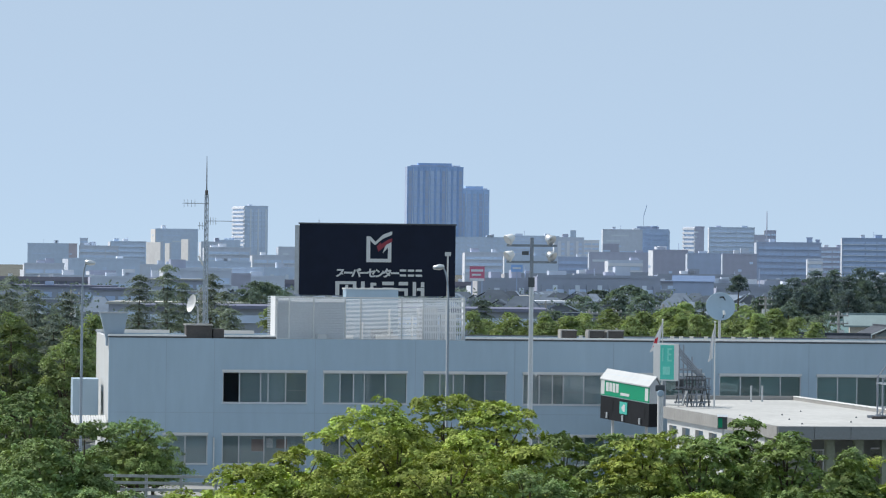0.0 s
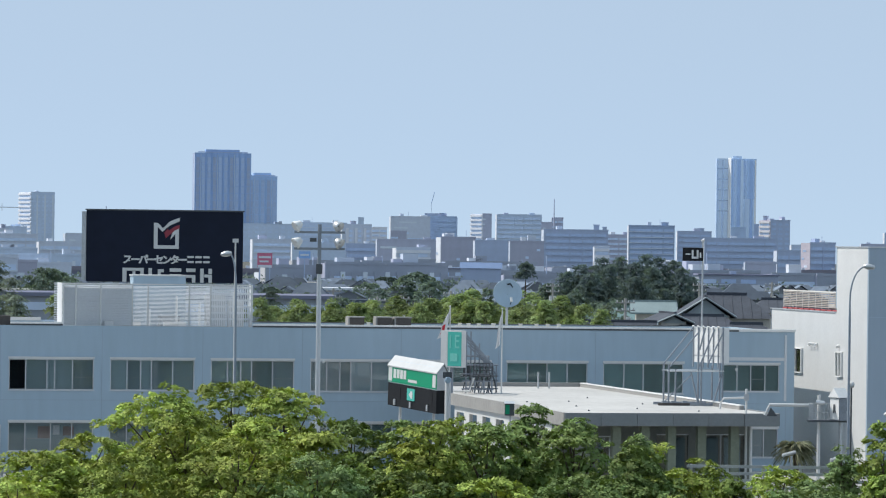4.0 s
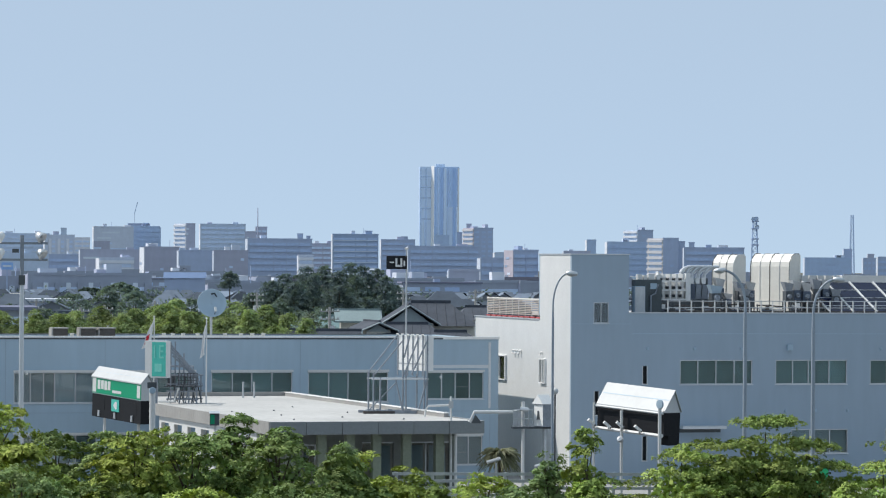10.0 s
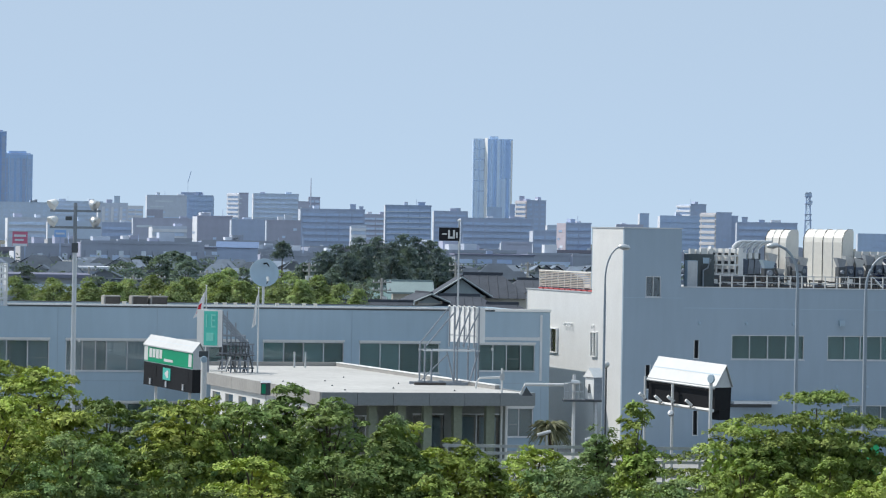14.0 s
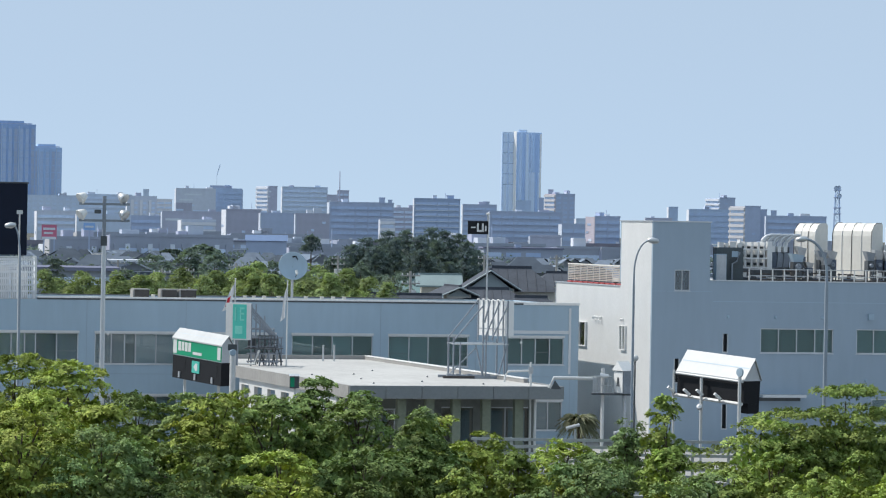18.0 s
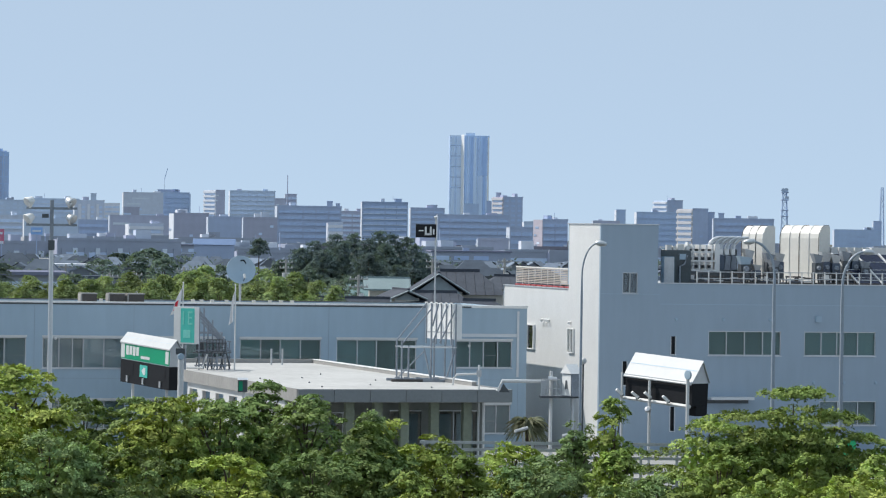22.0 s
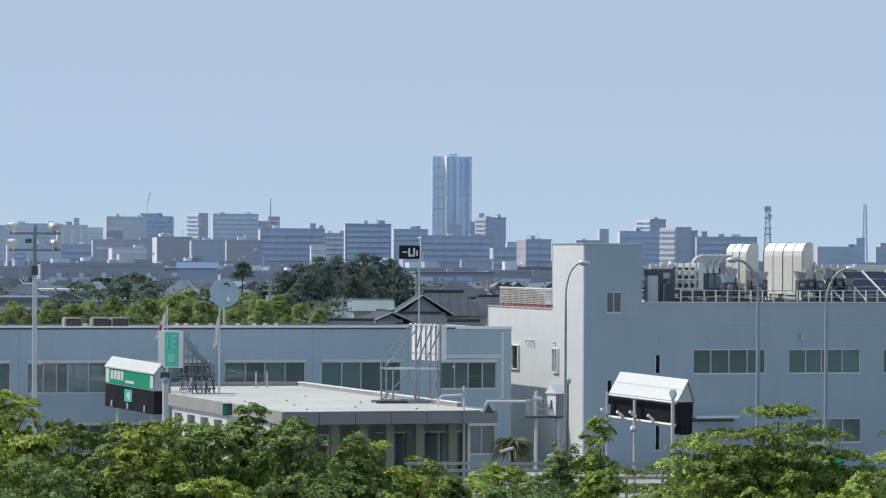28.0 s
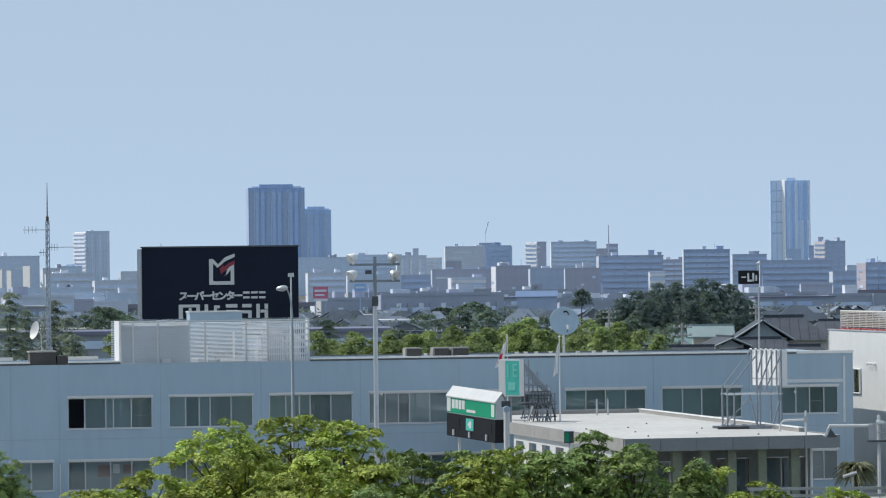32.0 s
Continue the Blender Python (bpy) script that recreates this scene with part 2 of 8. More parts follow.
# ---- building blocks ----
class Shape:
    """Faces gathered for one mesh."""

    def __init__(self):
        self.v, self.f = [], []

    def quads(self, pts, faces):
        o = len(self.v)
        self.v += [tuple(p) for p in pts]
        self.f += [tuple(o + i for i in f) for f in faces]
        return self

    def box(self, x0, x1, y0, y1, z0, z1):
        return self.quads(
            [(x0, y0, z0), (x1, y0, z0), (x1, y1, z0), (x0, y1, z0), (x0, y0, z1), (x1, y0, z1), (x1, y1, z1), (x0, y1, z1)],
            [(3, 2, 1, 0), (4, 5, 6, 7), (0, 1, 5, 4), (1, 2, 6, 5), (2, 3, 7, 6), (3, 0, 4, 7)])

    def prism(self, outline, y0, y1):
        """An outline in x and z, drawn out along y."""
        n = len(outline)
        pts = [(x, y0, z) for x, z in outline] + [(x, y1, z) for x, z in outline]
        return self.quads(pts, [tuple(range(n)), tuple(range(2 * n - 1, n - 1, -1))] + [(i, n + i, n + (i + 1) % n, (i + 1) % n) for i in range(n)])

    def tube(self, path, radius, sides=8):
        """A round bar along points; radius one number or one each."""
        path = [Vector(p) for p in path]
        rad = radius if isinstance(radius, (list, tuple)) else [radius] * len(path)
        pts = []
        for i, p in enumerate(path):
            d = (path[min(i + 1, len(path) - 1)] - path[max(i - 1, 0)]).normalized()
            a = d.cross(Vector((0.3, 0.9, 0.1)) if abs(d.z) > 0.9 else Vector((0, 0, 1))).normalized()
            b = d.cross(a)
            pts += [p + rad[i] * (math.cos(q) * a + math.sin(q) * b) for q in (2 * math.pi * j / sides for j in range(sides))]
        faces = [(i * sides + j, i * sides + (j + 1) % sides, (i + 1) * sides + (j + 1) % sides, (i + 1) * sides + j)
                 for i in range(len(path) - 1) for j in range(sides)]
        e = (len(path) - 1) * sides
        return self.quads(pts, faces + [tuple(range(sides - 1, -1, -1)), tuple(range(e, e + sides))])

    def lathe(self, profile, centre, axis, sides=24):
        """Rings of (radius, distance along the axis)."""
        axis = Vector(axis).normalized()
        a = axis.cross(Vector((0.31, 0.2, 0.93))).normalized()
        b = axis.cross(a)
        pts = [Vector(centre) + axis * h + r * (math.cos(q) * a + math.sin(q) * b)
               for r, h in profile for q in (2 * math.pi * j / sides for j in range(sides))]
        return self.quads(pts, [(i * sides + j, i * sides + (j + 1) % sides, (i + 1) * sides + (j + 1) % sides, (i + 1) * sides + j)
                                for i in range(len(profile) - 1) for j in range(sides)])

    def weld(self):
        """Joins corners that lie on one another."""
        seen, at = {}, []
        for p in self.v:
            at.append(seen.setdefault(tuple(round(c, 4) for c in p), len(seen)))
        self.v, self.f = list(seen), [tuple(at[i] for i in f) for f in self.f]
        return self

    def mesh(self, name):
        me = bpy.data.meshes.new(name)
        me.from_pydata(self.v, [], self.f)
        me.update()
        return me


def part(name, shape, material, parent=None, label="", smooth=False, **tags):
    me = shape if isinstance(shape, bpy.types.Mesh) else shape.mesh(name)
    if not me.materials:
        me.materials.append(material)
    if smooth:
        me.shade_smooth()
    ob = new(name, me)
    ob.parent = parent
    return tagged(ob, label, **tags)


def thing(name, m, label, category, group="", kind=""):
    ob = new(name)
    ob.empty_display_size = 0.2
    ob.matrix_world = m
    return tagged(ob, label, category, group, kind)


B = lambda *a: Shape().box(*a)
GZ = -0.8


def slide(x0, y0, turn, x, back):
    """How far a thing set back from a front wall moves along it, to meet x on that wall in the camera's view."""
    c, s_ = math.cos(radians(turn)), math.sin(radians(turn))
    u = (x0 + x * c) / (y0 + x * s_)
    return x + back * (s_ + u * c) / (c - u * s_)


def pierced(length, z0, z1, thick, holes):
    """A wall along x with openings through it."""
    s = Shape()
    xs = sorted({0, length, *[h[0] for h in holes], *[h[1] for h in holes]})
    zs = sorted({z0, z1, *[h[2] for h in holes], *[h[3] for h in holes]})
    for a, b in zip(xs, xs[1:]):
        for c, d in zip(zs, zs[1:]):
            if not any(h[0] - 1e-6 <= a and b <= h[1] + 1e-6 and h[2] - 1e-6 <= c and d <= h[3] + 1e-6 for h in holes):
                s.box(a, b, 0, thick, c, d)
    return s.weld()


def window(parent, x0, x1, z0, z1, bars, glass, hood=True, blinds=(), open_pane=None, dark=None):
    """Aluminium window with its panes, set back in the wall."""
    w = 0.055
    xs = [x0, *[x0 + (x1 - x0) * b for b in bars], x1]
    s = pierced(x1 - x0, z0, z1, 0.09, [(a - x0 + (w if i == 0 else w / 2), b - x0 - (w if i == len(xs) - 2 else w / 2), z0 + w, z1 - w) for i, (a, b) in enumerate(zip(xs, xs[1:]))])
    s.v = [(x + x0, y + 0.045, z) for x, y, z in s.v]
    win = part("window", s, ALU, parent, "aluminium sliding window")
    part("sill", B(x0 - 0.04, x1 + 0.04, -0.06, 0.044, z0 - 0.05, z0 - 0.003), ALU, win)
    for i, (a, b) in enumerate(zip(xs, xs[1:])):
        if i != open_pane:
            g = part("pane", B(a + w, b - w, 0.085, 0.093, z0 + w, z1 - w), glass, win)
            g.visible_shadow = False
        if i != open_pane and i not in blinds:
            # Dark sheet that paints in the unlit room behind the pane.
            part("curtain", B(a + 0.02, b - 0.02, 0.25, 0.28, z0 + 0.02, z1 - 0.02), dark or DIMSHEET, win, "dark sheet standing for the dim room")
        if i in blinds:
            part("curtain", B(a + 0.02, b - 0.02, 0.19, 0.22, z0 + 0.02, z1 - 0.02), CURTAIN, win, "grey half-drawn curtain")
        if hood and (i + int(x0)) % 3 == 1 and i != open_pane:
            part("mid_rail", B(a + 0.06, b - 0.06, 0.13, 0.15, z0 + 0.74, z0 + 0.79), STEEL, win, "pale guard bar behind the glass")
    if hood:
        part("hood", B(x0 - 0.03, x1 + 0.03, -0.16, -0.003, z1 + 0.01, z1 + 0.14), WHITE, win, "white shutter box")
    return win


# ---- ground ----
def ground_mat():
    m = mat("grass_and_earth", (0.145, 0.15, 0.14), 0.95, vary=0.35, fine=1.5, coarse=0.06, bump=0.3, spec=0.0)
    return m


tagged(part("ground", B(-2600, 2600, -60, 4980, GZ - 1.0, GZ), ground_mat()), "flat grassy and built-up plain reaching the horizon", "ground", kind="structure")
tagged(part("road", B(-120, 120, 172, 188, GZ, GZ + 0.03), mat("asphalt", (0.05, 0.05, 0.052), 0.9, vary=0.15, fine=20, coarse=0.3, bump=0.3)),
       "grey asphalt expressway slip road", "road", kind="structure")
# Forecourt tone is raised to bounce light onto the walls around it.
tagged(part("forecourt", B(-45, 60, 188.2, 300, GZ, GZ + 0.05), mat("bounce_asphalt", (0.33, 0.33, 0.32), 0.9, vary=0.2, fine=14, coarse=0.25, bump=0.3, spec=0.2)), "asphalt forecourt round the office buildings, pale to bounce light", "pavement", kind="structure")

# Unseen block, added so that the windows have something pale to reflect.
bk = thing("unseen_reflection_block", pose(0, -8, GZ), "unseen plain block behind the viewpoint, added for window reflections", "building")
part("wall", B(-70, 70, -12, 0, 0, 26), PAINT, bk)
part("roof", B(-70.5, 70.5, -12.5, 0.5, 26.003, 26.5), CONC, bk)

# ---- long two-storey office building ----
YAW = 12
office = thing("office_building", pose(-36.3, 230, 0, 0, 0, YAW), "long two-storey panelled office building with flat roof, front tinted blue-grey for shade", "building")
LEN, DEP, TOP = 55.4, 15.0, 7.88
BAYS = [6.81 + 6.07 * i for i in range(8)]
up = [(b, b + 5.08, 4.03, 5.88) for b in BAYS[:7]] + [(50.8, 54.45, 4.18, 5.85)]
low = [(3.27, 5.95, 0.36, 2.1)] + [(b, b + 5.08, 0.36, 2.1) for b in BAYS[:7]] + [(50.78, 54.4, 0.1, 1.9)]
part("wall", pierced(LEN, GZ, TOP, 0.25, up + low), PAINT, office, "wall panels tinted blue-grey for shade")
# The sun-facing end keeps white; the front's blue-grey stands for shade.
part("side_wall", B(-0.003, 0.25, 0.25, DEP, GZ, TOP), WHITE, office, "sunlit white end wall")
part("side_wall", B(LEN - 0.25, LEN, 0.25, DEP, GZ, TOP), PAINT, office)
part("back_wall", B(0.25, LEN - 0.25, DEP - 0.25, DEP, GZ, TOP), PAINT, office)
part("roof", B(0.25, LEN - 0.25, 0.25, DEP - 0.25, TOP - 0.75, TOP - 0.5), ROOFING, office)
part("floor_slab", B(0.25, LEN - 0.25, 0.25, DEP - 0.25, 3.0, 3.3), CONC, office)
part("inner_wall", B(0.25, LEN - 0.25, 5.0, 5.12, GZ, TOP - 0.75), ROOM, office)
for i in range(9):
    part("partition", B(0.4 + 6.07 * i, 0.5 + 6.07 * i, 0.25, 5.0, GZ, TOP - 0.75), ROOM, office)
for x0, x1 in ((-0.05, 4.6), (6.9, 10.0), (21.5, 51.8)):
    part("coping", B(x0, x1, -0.03, 0.32, TOP + 0.003, TOP + 0.1), DARKSTEEL, office, "dark metal parapet coping")
    part("coping_cap", B(x0, x1, -0.06, 0.35, TOP + 0.103, TOP + 0.2), BRIGHTWHITE, office, "white metal coping cap")
    part("back_coping", B(x0, x1, DEP - 0.3, DEP + 0.05, TOP + 0.003, TOP + (0.2 if x0 < 20 else 0.06)), WHITE if x0 < 20 else DARKSTEEL, office)
part("end_coping", B(51.803, LEN + 0.05, -0.06, 0.4, TOP + 0.003, TOP + 0.17), BRIGHTWHITE, office, "white metal end coping")
part("panel_frame", B(49.9, 54.75, -0.03, -0.002, 6.1, 6.3).box(54.75, 54.9, -0.03, -0.002, 3.6, 7.7).box(49.75, 49.9, -0.03, -0.002, 6.1, 7.7), ALU, office, "raised panel frame")
for z in (3.42,):
    part("panel_joint", B(0.05, LEN - 0.05, -0.012, 0.0, z, z + 0.03), PAINT2, office)
for i in range(9):
    for dx in (-0.52, ) if i else (-0.52, -3.4):
        x = 6.81 + 6.07 * i + dx
        if 0 < x < LEN:
            part("panel_joint", B(x, x + 0.035, -0.012, 0.0, GZ + 0.2, TOP - 0.02), PAINT2, office)
for n, (a, b, z0, z1) in enumerate(up):
    bars = ((0.2, 0.45, 0.54, 0.75) if n == 0 else (0.2, 0.36, 0.49, 0.74) if n < 4 else (0.26, 0.5, 0.75))
    window(office, a, b, z0, z1, bars, GLASS if n < 4 else DARKGLASS, True, {0: (1, 2, 3, 4), 1: (0, 1, 2, 3, 4), 2: (0, 1, 2, 4), 3: (0, 1, 3, 4), 4: (0, 1), 5: (0, 1, 2, 3), 6: (0, 1, 2, 3), 7: (0, 1, 3)}.get(n, ()), 0 if n == 0 else None)
for n, (a, b, z0, z1) in enumerate(low):
    window(office, a, b, z0, z1, (0.5,) if n == 0 else (0.2, 0.5, 0.75), GLASS, True, {0: (0, 1), 1: (1, 2, 3)}.get(n, (1, 2)))
for x, z in ((25.81, 5.87), (51.67, 5.57)):
    part("wall_camera", Shape().lathe([(0.0, -0.3), (0.07, -0.28), (0.09, -0.1), (0.06, -0.003)], (x, 0, z), (0.15, 1, 0.2), 10), BRIGHTWHITE, office, "small white wall camera")
part("downpipe", Shape().tube([(6.32, -0.08, GZ), (6.32, -0.08, 1.95)], 0.05), WHITE, office, "white downpipe")
for i in range(14):
    part("corrugation", Shape().tube([(-2.1 + 0.15 * i, -0.6, 2.75), (-2.1 + 0.15 * i, 1.6, 3.12)], 0.075, 6), WHITE, office, "white corrugated canopy sheet")
part("notice", B(8.6, 9.35, 0.165, 0.175, 1.1, 1.85), POSTER, office, "reddish notice in the window")
part("notice", B(9.5, 9.9, 0.165, 0.175, 1.35, 1.9), CLOTH, office, "white notice in the window")
part("notice", B(10.1, 10.75, 0.165, 0.175, 1.3, 1.85), POSTER, office)
part("step_box", B(-1.85, -0.3, 6, 9, 3.0, 5.2), PAINT, office, "pale box bay on the end wall")

# roof of the long office
def roof_thing(name, x, y, label, cat, z=TOP - 0.5, group=""):
    m = office.matrix_world @ pose(slide(-36.3, 230, YAW, x, y), y, z)
    return thing(name, m, label, cat, group)


hood = roof_thing("roof_vent_hood", 0.3, 0.9, "pale grey funnel-shaped vent hood on the parapet", "vent")
part("funnel", Shape().quads([(-0.5, -0.3, 0.4), (0.5, -0.3, 0.4), (0.5, 0.5, 0.4), (-0.5, 0.5, 0.4), (-0.88, -0.5, 2.0), (0.78, -0.5, 2.0), (0.78, 0.9, 2.0), (-0.88, 0.9, 2.0)],
     [(0, 1, 5, 4), (1, 2, 6, 5), (2, 3, 7, 6), (3, 0, 4, 7), (4, 5, 6, 7)]), PAINT2, hood)
part("neck", B(-0.5, 0.5, -0.3, 0.5, 0, 0.4), PAINT2, hood)
part("rim", B(-0.92, 0.82, -0.54, -0.5, 1.94, 2.02).box(-0.92, 0.82, 0.9, 0.94, 1.94, 2.02), STEEL, hood)

plinth = roof_thing("mast_plinth", 4.6, 0.6, "brown weathered plinth box at the foot of the mast", "plinth")
part("body", B(0, 1.55, 0, 1.6, 0, 1.25), BROWNBOX, plinth)
part("lid", B(-0.06, 1.61, -0.06, 1.66, 1.25, 1.33), CONC, plinth)
part("side_box", B(1.62, 2.28, 0.1, 1.4, 0, 1.05), BROWNBOX, plinth)

mast = roof_thing("antenna_mast", 5.72, 1.3, "thin lattice radio mast with yagi aerials and a brown band", "mast", z=TOP + 0.84)
for dx, dy in ((-0.13, -0.08), (0.13, -0.08), (0, 0.14)):
    part("leg", Shape().tube([(dx, dy, 0), (dx * 0.7, dy * 0.7, 7.8)], 0.035, 6), POLE, mast)
s = Shape()
for i in range(20):
    z = 0.2 + i * 0.38
    a = [(-0.12, -0.07), (0.12, -0.07), (0, 0.13)]
    for j in range(3):
        p, q = a[j], a[(j + 1) % 3]
        s.tube([(p[0], p[1], z), (q[0], q[1], z + 0.36)], 0.02, 4)
part("lacing", s, POLE, mast)
part("top_section", Shape().tube([(0, 0, 7.75), (0, 0, 8.05)], 0.09, 8), BROWNBOX, mast, "brown painted band")
part("whip", Shape().tube([(0, 0, 8.0), (0, 0, 10.1)], [0.05, 0.02], 6), SCAFF, mast)
for z, x0, x1, els in ((7.25, -1.45, 0.15, 4), (6.2, -0.1, 1.6, 3), (5.9, -0.5, 0.0, 2)):
    yg = part("yagi_aerial", Shape().tube([(x0, 0, z), (x1, 0, z)], 0.022, 6), SCAFF, mast)
    for i in range(els):
        x = x0 + 0.1 + (0.22 * i if x0 < -1 else 0.16 * i + (0.25 if x1 > 1 else 0))
        part("element", Shape().tube([(x, 0.0, z - 0.22), (x, 0.0, z + 0.22)], 0.014, 5), SCAFF, yg)
part("side_aerial", Shape().tube([(-0.45, -0.1, 4.1), (-0.15, 0, 3.5)], 0.06, 6), WHITE, mast, "white stub aerial")

sd = roof_thing("small_satellite_dish", 5.15, 0.9, "small white satellite dish seen side-on on a post", "satellite dish", z=TOP + 0.84)
part("dish", Shape().lathe([(0.02, 0.0), (0.3, 0.05), (0.55, 0.2)], (-0.1, 0, 1.2), (-0.9, -0.35, 0.25), 20), WHITE, sd, smooth=True)
part("post", Shape().tube([(0.15, 0, -0.003), (0.12, 0, 1.0), (-0.05, 0.02, 1.2)], 0.04), STEEL, sd)

# louvred plant screen on the roof
plant = roof_thing("plant_screen", 10.02, 1.0, "white louvred plant enclosure on the office roof", "plant enclosure")
W_, H_ = 11.4, 3.05
for x in [0, 0.75, 2.24, 4.15, 5.1, 7.6, 8.9, W_]:
    part("post", B(x - 0.04, x + 0.04, -0.04, 0.04, 0, H_), WHITE, plant)
part("top_rail", B(0.04, W_ - 0.04, -0.03, 0.03, H_ - 0.08, H_), WHITE, plant)
part("bottom_rail", B(0.04, W_ - 0.04, -0.03, 0.03, 0.45, 0.52), WHITE, plant)
n = 0
for x0, x1, gap in ((0.04, 0.71, 0.075), (0.79, 2.2, 0.1), (2.28, 4.11, 0.1), (4.19, 5.06, 0.08), (5.14, 7.56, 0.08), (7.64, 8.86, 0.08)):
    z = 0.55
    while z < H_ - 0.12:
        k = gap * (0.88 if x0 < 4 else 0.5)
        part("slat", Shape().quads([(x0, -0.05, z), (x1, -0.05, z), (x1, 0.03, z + k), (x0, 0.03, z + k),
                                    (x0, -0.035, z), (x1, -0.035, z), (x1, 0.045, z + k), (x0, 0.045, z + k)],
                                   [(0, 1, 2, 3), (7, 6, 5, 4), (3, 2, 6, 7), (0, 4, 5, 1)]), LOUVRE, plant)
        z += gap
for i in range(22):
    x = 8.98 + i * 0.1125
    part("slat", B(x, x + 0.055, -0.02, 0.02, 0.55, H_ - 0.1), LOUVRE, plant)
for i in range(6):
    part("cross_rail", B(8.94, W_ - 0.04, 0.025, 0.04, 0.9 + i * 0.38, 1.02 + i * 0.38), LOUVRE, plant)
part("side_screen", B(-0.09, -0.045, 0.05, 3.0, 0.4, H_), LOUVRE, plant)
part("backing_sheet", B(0.05, 4.1, 0.09, 0.11, 0.5, H_ - 0.1), LOUVRE, plant, "pale sheet behind the louvres")
part("side_screen", B(W_ + 0.04, W_ + 0.08, 0.05, 1.6, 0.4, H_), LOUVRE, plant)
for i in range(24):
    part("back_slat", B(0, W_, 6.0, 6.04, 0.45 + 0.108 * i, 0.51 + 0.108 * i), LOUVRE, plant)
for q, zz in ((2.05, 1.5), (5.25, 1.5), (6.9, 2.3), (8.3, 1.9), (10.4, 2.6)):
    part("white_pipe", Shape().tube([(q, 0.5, 0.45), (q, 0.5, zz)], 0.07, 8), BRIGHTWHITE, plant, "white upright pipe behind the screen")
for q, w in ((4.2, 0.5), (6.1, 0.8), (7.0, 0.45), (1.1, 0.55)):
    part("white_case", B(q, q + w, 0.3, 0.6, 0.45, 0.75), BRIGHTWHITE, plant, "low white case behind the screen")
part("dark_unit", B(5.9, 7.2, 1.0, 1.6, 0.42, 1.1), SCAFF, plant, "grey unit behind the screen")
part("base_frame", B(0, W_, -0.05, 6.05, 0.0, 0.4), STEEL, plant)
tank = roof_thing("roof_tank", 14.2, 3.0, "pale box tank standing above the plant screen", "tank")
part("body", B(0, 3.2, 0, 1.8, 0.4, 3.5), PAINT, tank)
part("lid", B(-0.06, 3.26, -0.06, 1.86, 3.5, 3.58), WHITE, tank)
part("legs", B(0.1, 0.25, 0.1, 0.25, 0, 0.4).box(2.9, 3.05, 0.1, 0.25, 0, 0.4).box(0.1, 0.25, 1.5, 1.65, 0, 0.4).box(2.9, 3.05, 1.5, 1.65, 0, 0.4), STEEL, tank)
for x, w, h in ((13.7, 0.45, 1.1), (18.6, 1.2, 1.5), (20.0, 0.9, 1.2)):
    u = roof_thing("cooling_unit", x, 2.2, "pale grey cooling unit behind the screen", "cooling unit")
    part("body", B(0, w, 0, 0.8, 0, h + 0.9), WHITE, u)
    part("grille", B(0.06, w - 0.06, -0.03, -0.003, 0.5, h + 0.6), STEEL, u)
bx = roof_thing("white_roof_box", 12.5, 0.4, "small white box at the foot of the screen", "box")
part("body", B(0, 0.55, 0, 0.4, 0, 0.75), WHITE, bx)
part("lid", B(-0.03, 0.58, -0.03, 0.43, 0.75, 0.8), WHITE, bx)

for i, (a, b) in enumerate(((27.4, 28.4), (29.1, 30.1), (30.25, 31.3))):
    v = roof_thing("roof_vent_box", a, 1.2, "squat weathered brown roof ventilator", "roof vent", group="roof ventilators")
    part("body", B(0, (b - a) * 0.9, 0, 1.1, 0, 1.12), BROWNBOX, v)
    part("cap", B(-0.05, (b - a) * 0.9 + 0.05, -0.05, 1.15, 1.12, 1.19), EAVE, v)
    part("side_flange", B(-0.1, -0.003, -0.02, 1.0, 0.1, 1.11), EAVE, v)
for x in (28.55, 34.2, 34.75, 35.4, 36.3, 38.0, 39.0, 39.7, 40.4):
    p = roof_thing("roof_post", x, 0.7, "short pale post along the roof edge", "post", group="roof edge posts")
    part("shaft", B(-0.1, 0.1, -0.06, 0.06, 0, 0.82), CREAM, p)
    part("cap", B(-0.12, 0.12, -0.09, 0.09, 0.82, 0.86), CREAM, p)
rr = roof_thing("roof_edge_rail", 33.9, 0.9, "thin pale rail along the roof edge", "railing")
for q in (0.0, 2.2, 4.4, 6.6):
    part("stanchion", B(q, q + 0.06, 0, 0.06, 0, 0.7), CREAM, rr)
part("rail", B(0.0, 6.66, 0.062, 0.11, 0.64, 0.72), CREAM, rr)
# large round dish on the roof
dish = roof_thing("satellite_dish", 37.15, 1.2, "large pale grey round satellite dish on a roof mast", "satellite dish")
ax = Vector((-0.10, -0.93, 0.30))
part("reflector", Shape().lathe([(0.02, 0.0), (0.3, 0.02), (0.6, 0.09), (0.88, 0.2), (0.90, 0.2), (0.6, 0.06), (0.02, -0.04)], (0, 0, 2.65), ax, 40), PAINT, dish, smooth=True)
part("feed_arm", Shape().tube([(0.1, -0.1, 1.85), (0.12, -0.75, 2.3)], 0.03, 6), DARKSTEEL, dish)
part("feed_horn", Shape().tube([(0.12, -0.72, 2.22), (0.1, -0.62, 2.45)], 0.08, 8), WHITE, dish)
part("mast", Shape().tube([(0.02, 0.2, 0), (0.02, 0.2, 2.6)], 0.08), STEEL, dish)
part("mark", Shape().quads([(-0.05, -0.16, 3.2), (0.12, -0.165, 3.25), (0.28, -0.18, 3.05), (0.3, -0.19, 3.12), (0.16, -0.17, 3.34), (-0.08, -0.15, 3.3)], [(0, 1, 4, 5), (1, 2, 3, 4)]), BLACK, dish, "black mark")

